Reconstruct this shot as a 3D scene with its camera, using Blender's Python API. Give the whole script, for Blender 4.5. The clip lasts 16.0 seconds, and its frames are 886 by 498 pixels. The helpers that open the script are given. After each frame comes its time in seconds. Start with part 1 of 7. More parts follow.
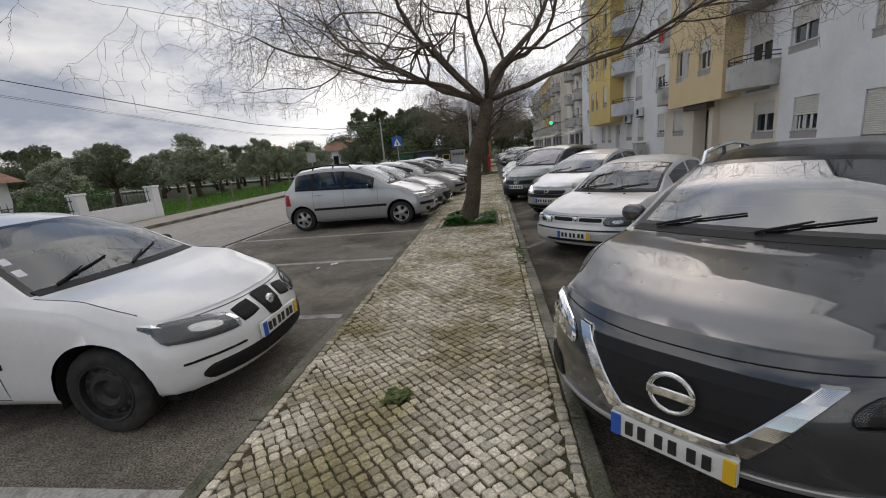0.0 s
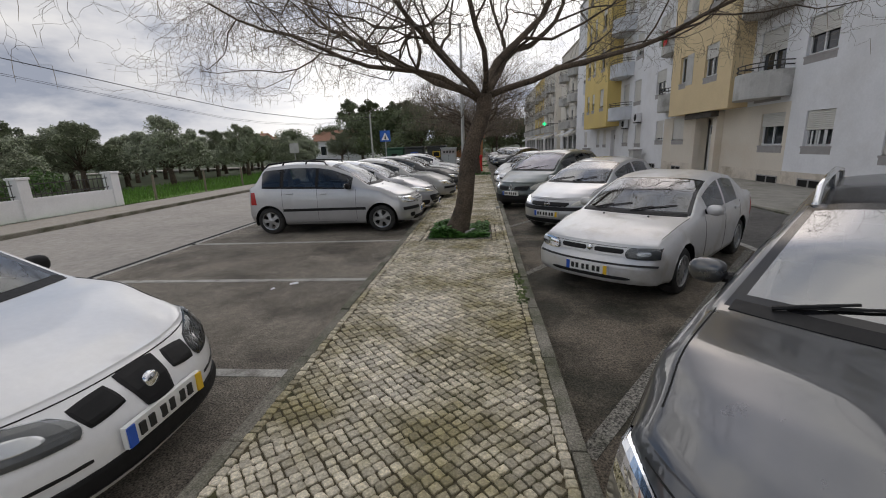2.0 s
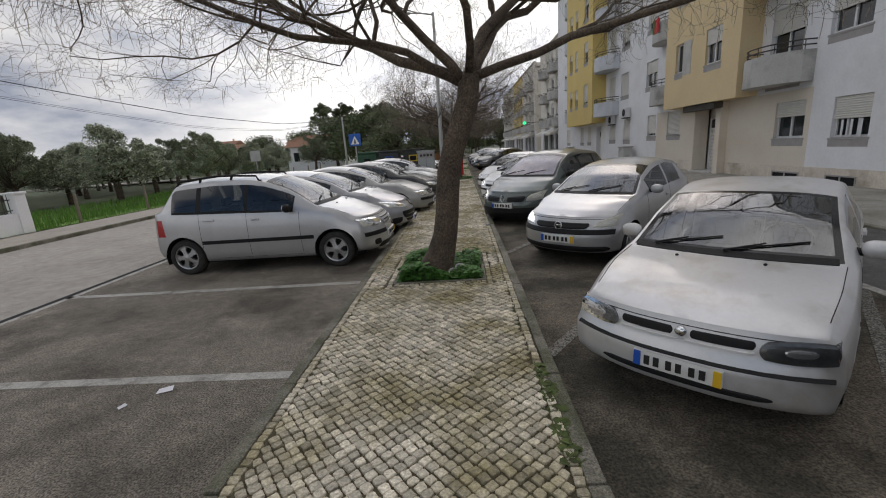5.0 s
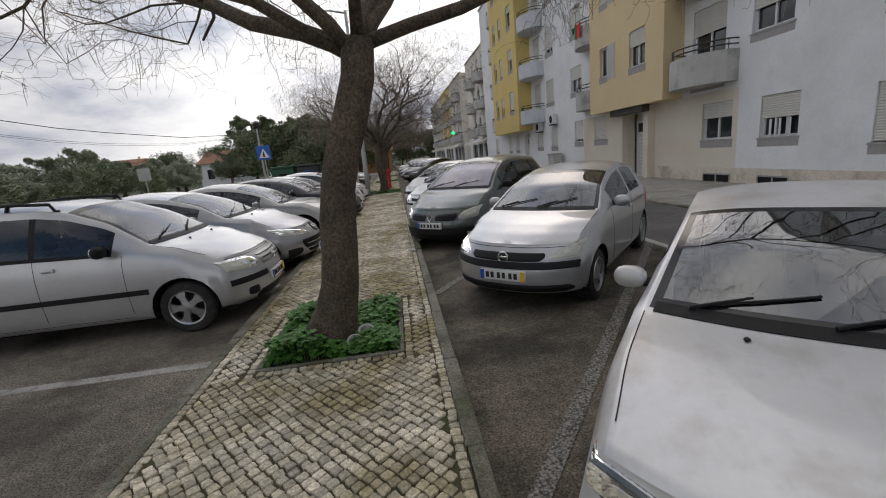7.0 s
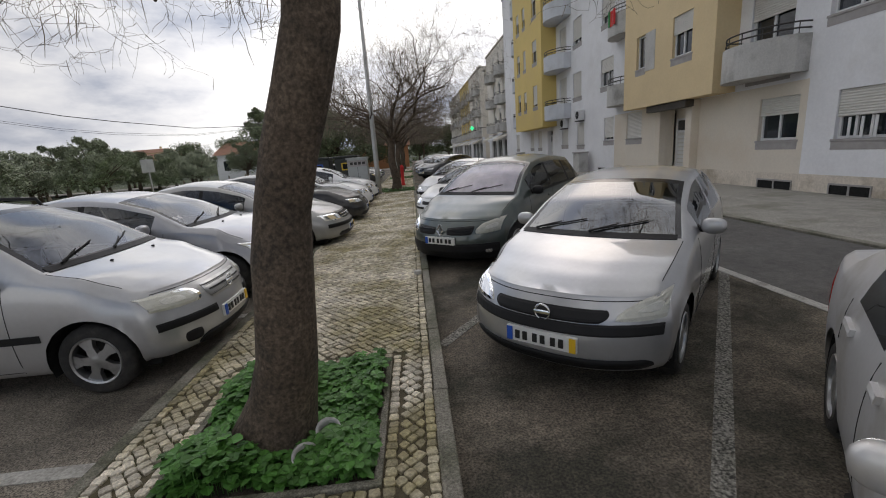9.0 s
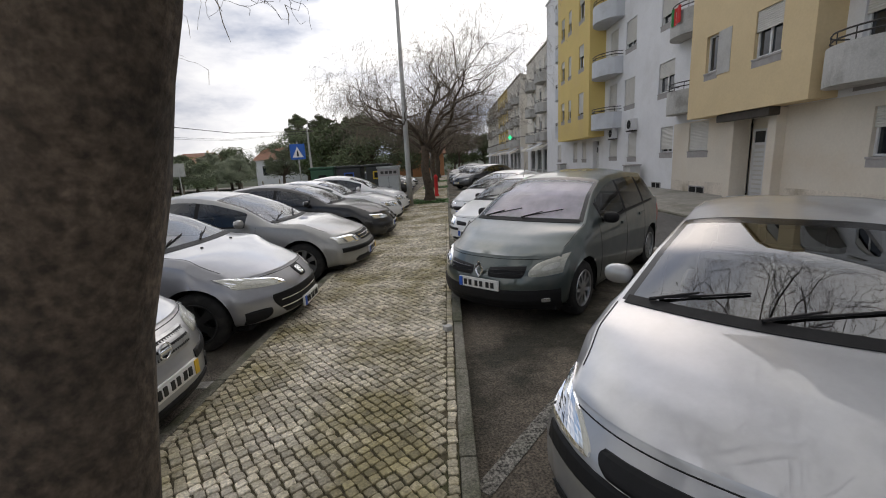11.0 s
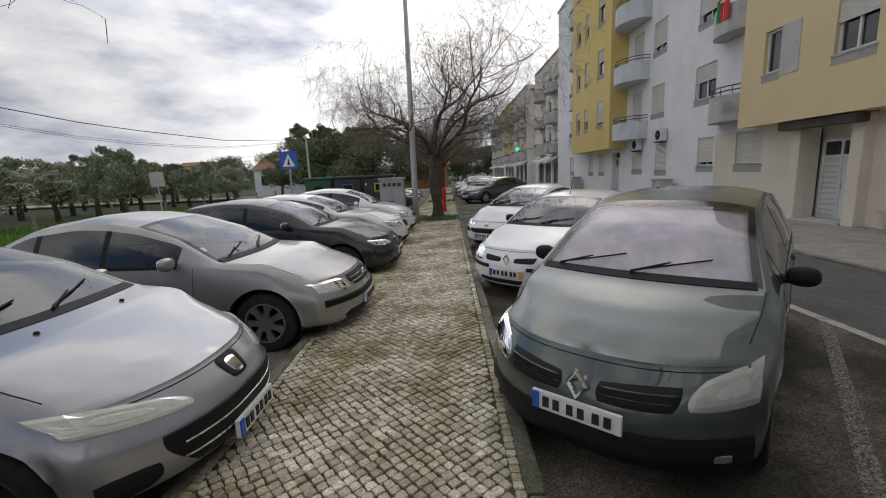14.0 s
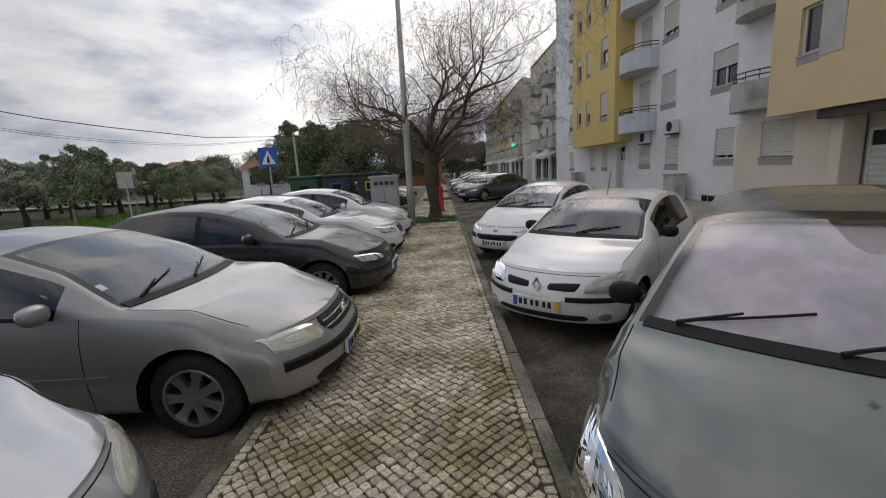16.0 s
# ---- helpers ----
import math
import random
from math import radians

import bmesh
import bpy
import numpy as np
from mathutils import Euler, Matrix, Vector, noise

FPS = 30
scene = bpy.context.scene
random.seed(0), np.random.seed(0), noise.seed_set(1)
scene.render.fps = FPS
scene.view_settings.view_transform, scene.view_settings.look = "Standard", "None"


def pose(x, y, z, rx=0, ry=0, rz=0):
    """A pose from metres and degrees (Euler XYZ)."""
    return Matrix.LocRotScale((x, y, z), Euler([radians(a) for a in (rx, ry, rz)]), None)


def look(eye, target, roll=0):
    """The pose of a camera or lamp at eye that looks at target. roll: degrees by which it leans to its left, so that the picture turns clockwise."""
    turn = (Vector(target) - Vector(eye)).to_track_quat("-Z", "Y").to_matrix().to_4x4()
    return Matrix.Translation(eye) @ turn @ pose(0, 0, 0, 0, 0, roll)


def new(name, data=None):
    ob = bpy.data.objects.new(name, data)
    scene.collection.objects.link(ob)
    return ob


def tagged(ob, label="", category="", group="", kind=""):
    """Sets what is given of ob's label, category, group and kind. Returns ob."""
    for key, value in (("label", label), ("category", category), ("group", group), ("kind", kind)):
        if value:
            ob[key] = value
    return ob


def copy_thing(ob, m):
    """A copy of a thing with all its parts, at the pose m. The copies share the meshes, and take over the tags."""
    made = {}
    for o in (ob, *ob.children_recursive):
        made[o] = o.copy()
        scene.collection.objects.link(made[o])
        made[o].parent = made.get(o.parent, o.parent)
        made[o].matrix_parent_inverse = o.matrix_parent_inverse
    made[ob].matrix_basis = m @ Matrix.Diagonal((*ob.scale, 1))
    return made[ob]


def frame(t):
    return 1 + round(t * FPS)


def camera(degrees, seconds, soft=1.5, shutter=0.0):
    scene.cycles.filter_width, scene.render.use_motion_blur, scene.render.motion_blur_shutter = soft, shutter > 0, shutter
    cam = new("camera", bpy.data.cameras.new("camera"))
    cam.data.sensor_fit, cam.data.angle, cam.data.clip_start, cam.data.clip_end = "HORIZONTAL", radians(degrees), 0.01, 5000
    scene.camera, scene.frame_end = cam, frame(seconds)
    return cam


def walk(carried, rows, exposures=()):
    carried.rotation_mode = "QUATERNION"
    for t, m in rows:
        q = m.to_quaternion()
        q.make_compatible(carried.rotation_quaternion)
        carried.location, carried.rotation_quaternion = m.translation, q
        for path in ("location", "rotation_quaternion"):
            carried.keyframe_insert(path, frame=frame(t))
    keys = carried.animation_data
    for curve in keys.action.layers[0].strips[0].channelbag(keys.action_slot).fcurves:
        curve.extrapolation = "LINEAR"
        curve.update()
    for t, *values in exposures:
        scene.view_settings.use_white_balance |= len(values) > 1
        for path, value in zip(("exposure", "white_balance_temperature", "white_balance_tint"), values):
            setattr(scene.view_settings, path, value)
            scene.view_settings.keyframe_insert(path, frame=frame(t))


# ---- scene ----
cam = camera(94.0, 16.0, soft=1.05)
PATH = [
    (0, (1.98, 0.926, 1.611), (1.72, 2.856, 1.158), -5.2),
    (0.5, (1.967, 1.24, 1.673), (1.749, 3.185, 1.262), -3.7),
    (1, (1.927, 1.482, 1.684), (1.735, 3.422, 1.239), -3.6),
    (1.5, (1.953, 1.822, 1.696), (1.756, 3.775, 1.315), -1.9),
    (2, (1.889, 2.085, 1.703), (1.692, 4.018, 1.226), -2.4),
    (2.5, (1.841, 2.472, 1.714), (1.7, 4.409, 1.233), -3.2),
    (3, (1.853, 2.917, 1.716), (1.786, 4.877, 1.324), -3.4),
    (3.2, (1.855, 3.058, 1.709), (1.774, 5.016, 1.306), -2.2),
    (5.3, (1.787, 4.527, 1.731), (1.679, 6.467, 1.258), -4.4),
    (5.5, (1.778, 4.675, 1.714), (1.711, 6.622, 1.262), -5.0),
    (6, (1.88, 5.16, 1.67), (1.968, 7.108, 1.228), -5.5),
    (6.5, (2.043, 5.67, 1.633), (2.208, 7.601, 1.14), -3.2),
    (7, (2.116, 6.102, 1.637), (2.306, 8.043, 1.193), -5.5),
    (7.5, (2.166, 6.443, 1.642), (2.373, 8.375, 1.168), -4.7),
    (8, (2.269, 6.777, 1.691), (2.337, 8.716, 1.207), -3.6),
    (8.5, (2.289, 7.13, 1.695), (2.388, 9.073, 1.228), -3.7),
    (9, (2.314, 7.492, 1.67), (2.429, 9.436, 1.212), -4.4),
    (9.2, (2.331, 7.637, 1.671), (2.422, 9.583, 1.216), -2.4),
    (11.3, (2.339, 9.206, 1.722), (2.298, 11.169, 1.337), -3.4),
    (11.5, (2.323, 9.354, 1.721), (2.315, 11.322, 1.364), -3.9),
    (12, (2.243, 9.699, 1.71), (2.222, 11.662, 1.326), -3.4),
    (12.5, (2.16, 10.028, 1.701), (2.039, 11.988, 1.32), -1.8),
    (13, (2.115, 10.419, 1.703), (2.015, 12.391, 1.385), -3.0),
    (13.5, (2.069, 10.812, 1.708), (2.049, 12.783, 1.369), -3.6),
    (14, (1.985, 11.149, 1.734), (1.948, 13.117, 1.378), -2.6),
    (14.5, (1.896, 11.47, 1.759), (1.882, 13.449, 1.466), -4.4),
    (15, (1.838, 11.809, 1.755), (1.823, 13.782, 1.431), -4.3),
    (15.5, (1.802, 12.142, 1.741), (1.712, 14.114, 1.422), -3.4),
    (16, (1.82, 12.561, 1.742), (1.812, 14.526, 1.37), -3.2),
]
walk(cam, [(t, look(eye, target, roll)) for t, eye, target, roll in PATH], exposures=[(0, 0.1, 6640, 10), (7, 0.1, 6640, 10), (9, 0.16, 6640, 10), (11.5, 0.22, 6640, 10), (14.5, 0.14, 6640, 10), (16, 0.04, 6640, 10)])

# ---- world and light ----
SUN_EL, SUN_AZ = 38.0, 20.0      # degrees; the bright part of the cloud lies ahead
world = bpy.data.worlds.new("world")
scene.world = world
world.use_nodes = True
wn, wl = world.node_tree.nodes, world.node_tree.links
wn.clear()


def wnode(kind, **kw):
    n = wn.new(kind)
    for k, v in kw.items():
        n.inputs[k].default_value = v
    return n


w_out = wnode("ShaderNodeOutputWorld")
w_bg = wnode("ShaderNodeBackground", Strength=1.0)
w_sky = wnode("ShaderNodeTexSky")
w_sky.sky_type, w_sky.sun_disc = "NISHITA", False
w_sky.sun_elevation, w_sky.sun_rotation = radians(SUN_EL), radians(SUN_AZ)
w_skyb = wn.new("ShaderNodeVectorMath")
w_skyb.operation = "SCALE"
w_skyb.inputs["Scale"].default_value = 0.12
wl.new(w_sky.outputs[0], w_skyb.inputs[0])
w_co = wnode("ShaderNodeTexCoord")
w_map = wn.new("ShaderNodeMapping")
w_map.inputs["Scale"].default_value = (1.0, 1.0, 2.6)
wl.new(w_co.outputs["Generated"], w_map.inputs[0])
w_n1 = wnode("ShaderNodeTexNoise", Scale=2.3, Detail=9.0, Roughness=0.56)
w_n2 = wnode("ShaderNodeTexNoise", Scale=0.9, Detail=4.0, Roughness=0.5)
wl.new(w_map.outputs[0], w_n1.inputs["Vector"])
wl.new(w_map.outputs[0], w_n2.inputs["Vector"])
w_r1 = wn.new("ShaderNodeValToRGB")          # shade of the cloud
e = w_r1.color_ramp.elements
e[0].position, e[0].color = 0.38, (0.38, 0.42, 0.52, 1)
e[1].position, e[1].color = 0.60, (1.0, 0.99, 0.99, 1)
w_mid = w_r1.color_ramp.elements.new(0.48)
w_mid.color = (0.74, 0.75, 0.80, 1)
wl.new(w_n1.outputs[0], w_r1.inputs[0])
w_r2 = wn.new("ShaderNodeValToRGB")          # gaps of blue
e = w_r2.color_ramp.elements
e[0].position, e[0].color = 0.36, (0, 0, 0, 1)
e[1].position, e[1].color = 0.46, (1, 1, 1, 1)
wl.new(w_n2.outputs[0], w_r2.inputs[0])
w_mix = wn.new("ShaderNodeMix")
w_mix.data_type = "RGBA"
wl.new(w_r2.outputs[0], w_mix.inputs["Factor"])
wl.new(w_skyb.outputs[0], w_mix.inputs["A"])
wl.new(w_r1.outputs[0], w_mix.inputs["B"])
# the cloud is thinnest, and brightest, towards the sun
w_dot = wn.new("ShaderNodeVectorMath")
w_dot.operation = "DOT_PRODUCT"
w_dot.inputs[1].default_value = Vector((math.sin(radians(12)) * 0.9, math.cos(radians(12)) * 0.9, 0.42)).normalized()
w_nrm = wn.new("ShaderNodeVectorMath")
w_nrm.operation = "NORMALIZE"
wl.new(w_co.outputs["Generated"], w_nrm.inputs[0])
wl.new(w_nrm.outputs[0], w_dot.inputs[0])
w_gl = wnode("ShaderNodeMapRange", **{"From Min": 0.55, "From Max": 1.0, "To Min": 0.80, "To Max": 1.25})
w_gl.interpolation_type = "SMOOTHSTEP"
wl.new(w_dot.outputs["Value"], w_gl.inputs["Value"])
w_sc = wn.new("ShaderNodeVectorMath")
w_sc.operation = "SCALE"
wl.new(w_mix.outputs["Result"], w_sc.inputs[0])
wl.new(w_gl.outputs[0], w_sc.inputs["Scale"])
wl.new(w_sc.outputs[0], w_bg.inputs[0])
wl.new(w_bg.outputs[0], w_out.inputs[0])

sun = new("sun", bpy.data.lights.new("sun", "SUN"))
sun.data.energy, sun.data.angle, sun.data.color = 0.55, radians(100), (1.0, 0.95, 0.88)
sd = Vector((math.sin(radians(SUN_AZ)) * math.cos(radians(SUN_EL)), math.cos(radians(SUN_AZ)) * math.cos(radians(SUN_EL)), math.sin(radians(SUN_EL))))
sun.matrix_world = look(sd * 50, (0, 0, 0))

# ---- materials ----
MATS = {}


def mat(name, color, rough=0.6, metal=0.0, var=0.15, scale=6.0, fine=0.0, bump=0.0, bscale=40.0, coat=0.0, stain=None, amount=0.0, sscale=1.2, spec=0.5, per_object=0.0, per_island=0.0, obj=True, grit=0.0, gscale=130.0, smin=0.5, smax=0.68, coat_ior=1.5):
    """A procedural surface: base colour with variation at two scales, an optional stain colour, and relief."""
    if name in MATS:
        return MATS[name]
    m = bpy.data.materials.new(name)
    m.use_nodes = True
    n, l = m.node_tree.nodes, m.node_tree.links
    b = n["Principled BSDF"]
    b.inputs["Roughness"].default_value, b.inputs["Metallic"].default_value = rough, metal
    b.inputs["Coat Weight"].default_value, b.inputs["Coat Roughness"].default_value = coat, 0.03
    b.inputs["Specular IOR Level"].default_value = spec
    b.inputs["Coat IOR"].default_value = coat_ior
    co = n.new("ShaderNodeTexCoord")
    vec = co.outputs["Object"]
    if not obj:
        geo = n.new("ShaderNodeNewGeometry")
        vec = geo.outputs["Position"]

    def noise_at(sc, det=6.0):
        t = n.new("ShaderNodeTexNoise")
        t.inputs["Scale"].default_value, t.inputs["Detail"].default_value, t.inputs["Roughness"].default_value = sc, det, 0.6
        l.new(vec, t.inputs["Vector"])
        return t.outputs[0]

    def ranged(src, a, b2, f0=0.25, f1=0.75):
        r = n.new("ShaderNodeMapRange")
        r.inputs["From Min"].default_value, r.inputs["From Max"].default_value = f0, f1
        r.inputs["To Min"].default_value, r.inputs["To Max"].default_value = a, b2
        l.new(src, r.inputs["Value"])
        return r.outputs[0]

    def times(a, b2):
        t = n.new("ShaderNodeMath")
        t.operation = "MULTIPLY"
        l.new(a, t.inputs[0])
        l.new(b2, t.inputs[1])
        return t.outputs[0]

    val = ranged(noise_at(scale), 1 - var, 1 + var)
    if fine:
        val = times(val, ranged(noise_at(scale * 14, 3.0), 1 - fine, 1 + fine))
    if grit:
        val = times(val, ranged(noise_at(gscale, 2.0), 1 - grit, 1 + grit, 0.36, 0.64))
    if per_object:
        oi = n.new("ShaderNodeObjectInfo")
        val = times(val, ranged(oi.outputs["Random"], 1 - per_object, 1 + per_object, 0, 1))
    if per_island:
        gi = n.new("ShaderNodeNewGeometry")
        val = times(val, ranged(gi.outputs["Random Per Island"], 1 - per_island, 1 + per_island, 0, 1))
    base = n.new("ShaderNodeRGB")
    base.outputs[0].default_value = (*color, 1)
    src = base.outputs[0]
    if stain:
        mx = n.new("ShaderNodeMix")
        mx.data_type = "RGBA"
        l.new(ranged(noise_at(sscale, 8.0), 0, amount, smin, smax), mx.inputs["Factor"])
        l.new(src, mx.inputs["A"])
        mx.inputs["B"].default_value = (*stain, 1)
        src = mx.outputs["Result"]
    sc = n.new("ShaderNodeVectorMath")
    sc.operation = "SCALE"
    l.new(src, sc.inputs[0])
    l.new(val, sc.inputs["Scale"])
    l.new(sc.outputs[0], b.inputs["Base Color"])
    if var and rough > 0.1:
        l.new(ranged(noise_at(scale * 3), rough * 0.85, min(1, rough * 1.15)), b.inputs["Roughness"])
    if bump:
        bp = n.new("ShaderNodeBump")
        bp.inputs["Strength"].default_value, bp.inputs["Distance"].default_value = bump, 0.01
        l.new(noise_at(bscale), bp.inputs["Height"])
        l.new(bp.outputs[0], b.inputs["Normal"])
    MATS[name] = m
    return m


def glass_mat(name, tint, ior=1.5):
    m = bpy.data.materials.new(name)
    m.use_nodes = True
    n, l = m.node_tree.nodes, m.node_tree.links
    n.clear()
    out, mx = n.new("ShaderNodeOutputMaterial"), n.new("ShaderNodeMixShader")
    tr, gl, fr = n.new("ShaderNodeBsdfTransparent"), n.new("ShaderNodeBsdfGlossy"), n.new("ShaderNodeFresnel")
    tr.inputs[0].default_value = (*tint, 1)
    gl.inputs["Roughness"].default_value = 0.015
    gl.inputs[0].default_value = (0.95, 0.97, 1.0, 1)
    fr.inputs[0].default_value = ior
    l.new(fr.outputs[0], mx.inputs[0])
    l.new(tr.outputs[0], mx.inputs[1])
    l.new(gl.outputs[0], mx.inputs[2])
    l.new(mx.outputs[0], out.inputs[0])
    MATS[name] = m
    return m


def paint(name, color, metal=0.0, rough=0.35, coat=1.0, dirt=(0.2, 0.18, 0.15), amount=0.10):
    return mat(name, color, rough=rough, metal=metal, var=0.03, scale=2.0, fine=0.03, coat=coat, coat_ior=1.75, stain=dirt, amount=amount, sscale=2.2)


GLASS = glass_mat("car_glass", (0.30, 0.34, 0.34), 3.2)
SCREEN = glass_mat("pale_windscreen", (0.50, 0.56, 0.60), 2.0)
REFLSCREEN = glass_mat("reflecting_windscreen", (0.26, 0.30, 0.30), 2.5)
CLEAR = glass_mat("clear_glass", (0.96, 0.97, 0.97), 1.7)
DGLASS = glass_mat("side_glass", (0.42, 0.46, 0.45), 1.8)
LENS = glass_mat("lamp_lens", (0.97, 0.97, 0.96), 1.45)
PANE = mat("window_pane", (0.02, 0.025, 0.03), rough=0.06, var=0.1, spec=0.8)
RUBBER = mat("tyre_rubber", (0.018, 0.018, 0.018), rough=0.8, var=0.25, scale=8, bump=0.3, bscale=60, stain=(0.1, 0.09, 0.08), amount=0.4, sscale=4)
BLACK = mat("black_plastic", (0.012, 0.012, 0.013), rough=0.55, var=0.15, scale=9, fine=0.1, spec=0.25)
GLOSSBLACK = mat("gloss_black", (0.01, 0.01, 0.012), rough=0.15, var=0.1)
# Near-black for dark parts and gaps; in openings the colour stands for shade.
DARK = mat("cavity_shade_black", (0.006, 0.006, 0.006), rough=0.9, var=0.1)
CHROME = mat("chrome", (0.78, 0.79, 0.8), rough=0.08, metal=1.0, var=0.04)
ALLOY = mat("alloy", (0.48, 0.49, 0.5), rough=0.33, metal=0.85, var=0.1, scale=12, stain=(0.1, 0.09, 0.08), amount=0.4, sscale=7)
STEEL = mat("black_steel", (0.03, 0.03, 0.03), rough=0.55, metal=0.3, var=0.2)
REFLECT = mat("lamp_bowl", (0.62, 0.63, 0.64), rough=0.22, metal=0.85, var=0.1, scale=25)
DULLLENS = mat("dulled_lamp", (0.70, 0.69, 0.62), rough=0.25, var=0.12, scale=20, coat=0.6)
FROST = mat("frosted_bowl", (0.78, 0.77, 0.72), rough=0.35, var=0.15, scale=30)
SMOKED = mat("smoked_lamp", (0.12, 0.125, 0.13), rough=0.25, metal=0.5, var=0.3, scale=22)
AMBER = mat("amber_lens", (0.75, 0.25, 0.03), rough=0.2, var=0.05)
REDL = mat("red_lens", (0.4, 0.02, 0.02), rough=0.2, var=0.05)
PLATEW = mat("plate_white", (0.78, 0.78, 0.76), rough=0.35, var=0.05)
PLATEB = mat("plate_blue", (0.02, 0.1, 0.5), rough=0.35, var=0.05)
PLATEY = mat("plate_yellow", (0.8, 0.5, 0.03), rough=0.35, var=0.05)
INK = mat("plate_ink", (0.02, 0.02, 0.02), rough=0.5, var=0.05)
SEAT = mat("seat_cloth", (0.045, 0.048, 0.055), rough=0.95, var=0.2, scale=20, fine=0.15)
DASH = mat("dashboard_grain", (0.03, 0.03, 0.032), rough=0.7, var=0.15, scale=20)
ASPHALT = mat("asphalt_bays", (0.215, 0.19, 0.155), rough=0.9, var=0.3, scale=0.8, fine=0.3, bump=1.0, bscale=120, stain=(0.06, 0.052, 0.042), amount=0.85, sscale=0.75, smin=0.46, smax=0.66, obj=False, grit=0.65, gscale=75)
ASPHALTR = mat("asphalt_mossy_bays", (0.155, 0.13, 0.10), rough=0.9, var=0.3, scale=1.3, fine=0.4, bump=1.0, bscale=110, stain=(0.04, 0.038, 0.026), amount=0.9, sscale=1.0, smin=0.44, smax=0.58, obj=False, grit=0.55, gscale=65)
ROADM = mat("asphalt_road", (0.34, 0.315, 0.285), rough=0.88, var=0.12, scale=0.4, fine=0.2, bump=0.5, bscale=150, stain=(0.25, 0.232, 0.212), amount=0.6, sscale=0.3, obj=False, grit=0.2)
LINE = mat("worn_white_line", (0.42, 0.41, 0.38), rough=0.85, var=0.18, scale=4, fine=0.35, stain=(0.17, 0.155, 0.135), amount=0.85, sscale=5, obj=False, bump=0.5, bscale=150)
SETT = mat("pebbly_concrete_line", (0.205, 0.195, 0.172), rough=0.9, var=0.3, scale=3, fine=0.4, stain=(0.10, 0.10, 0.08), amount=0.8, sscale=3, obj=False, bump=1.0, bscale=80, grit=0.75, gscale=60)
KERB = mat("kerb_limestone", (0.22, 0.205, 0.17), rough=0.9, var=0.25, scale=3, fine=0.3, bump=0.6, bscale=60, stain=(0.075, 0.08, 0.045), amount=0.9, sscale=2.2, smin=0.40, smax=0.62, obj=False, grit=0.35, gscale=90)
SETTLOOK = dict(rough=0.75, var=0.18, scale=5, fine=0.3, bump=0.8, bscale=70, stain=(0.22, 0.185, 0.07), amount=0.85, sscale=1.3, smin=0.39, smax=0.61, obj=False, grit=0.2, gscale=60)
STONE = mat("limestone_sett", (0.62, 0.565, 0.46), per_object=0.32, **SETTLOOK)
STONEJ = mat("limestone_setts", (0.62, 0.565, 0.46), per_island=0.32, **SETTLOOK)
JOINT = mat("mossy_joint", (0.085, 0.07, 0.04), rough=1.0, var=0.3, scale=6, fine=0.4, stain=(0.05, 0.062, 0.018), amount=0.9, sscale=1.6, obj=False, bump=1.0, bscale=80)
SOIL = mat("soil", (0.05, 0.04, 0.028), rough=1.0, var=0.3, scale=9, fine=0.4, bump=1.0, bscale=50)
GRASSM = mat("meadow", (0.13, 0.235, 0.035), rough=0.95, var=0.3, scale=0.5, fine=0.35, stain=(0.09, 0.10, 0.03), amount=0.7, sscale=0.25, obj=False)
LAND = mat("far_land", (0.06, 0.075, 0.035), rough=1.0, var=0.3, scale=0.05, fine=0.3, obj=False)
BARK = mat("bark", (0.10, 0.075, 0.054), rough=0.95, var=0.45, scale=3, fine=0.45, bump=1.0, bscale=30, stain=(0.045, 0.036, 0.028), amount=0.8, sscale=5, grit=0.35, gscale=45)
TWIG = mat("twig_bark", (0.17, 0.14, 0.11), rough=0.9, var=0.25, scale=7, per_island=0.15)
POD = mat("dry_pod", (0.30, 0.25, 0.18), rough=0.9, var=0.2, scale=7)
WEED = mat("weed_leaf", (0.06, 0.17, 0.025), rough=0.6, var=0.25, scale=5, per_island=0.35)
MOSS = mat("dull_moss", (0.075, 0.10, 0.028), rough=0.9, var=0.3, scale=6, per_island=0.4)
OLIVE = mat("olive_leaf", (0.25, 0.28, 0.19), rough=0.6, var=0.25, scale=2, per_island=0.45)
PINE = mat("dark_leaf", (0.10, 0.125, 0.06), rough=0.75, var=0.3, scale=1, per_island=0.4)
HEDGE = mat("hedge_leaf", (0.07, 0.13, 0.035), rough=0.7, var=0.3, scale=1, per_island=0.4)
WHITEW = mat("white_render", (0.80, 0.80, 0.82), rough=0.9, var=0.05, scale=1.2, fine=0.04, bump=0.25, bscale=120, stain=(0.64, 0.63, 0.62), amount=0.5, sscale=0.5, obj=False)
BEIGE = mat("beige_render", (0.72, 0.655, 0.56), rough=0.9, var=0.06, scale=1.0, fine=0.04, bump=0.25, bscale=120, stain=(0.60, 0.51, 0.40), amount=0.6, sscale=0.5, obj=False)
YELLOW = mat("yellow_render", (0.72, 0.57, 0.34), rough=0.9, var=0.06, scale=1.0, fine=0.04, bump=0.25, bscale=120, stain=(0.60, 0.46, 0.26), amount=0.6, sscale=0.5, obj=False)
YELLOW2 = mat("strong_yellow_render", (0.72, 0.55, 0.20), rough=0.9, var=0.06, scale=1.0, fine=0.04, stain=(0.62, 0.46, 0.2), amount=0.6, sscale=0.5, obj=False)
CREAM = mat("cream_render", (0.70, 0.66, 0.59), rough=0.9, var=0.07, scale=0.6, fine=0.05, obj=False)
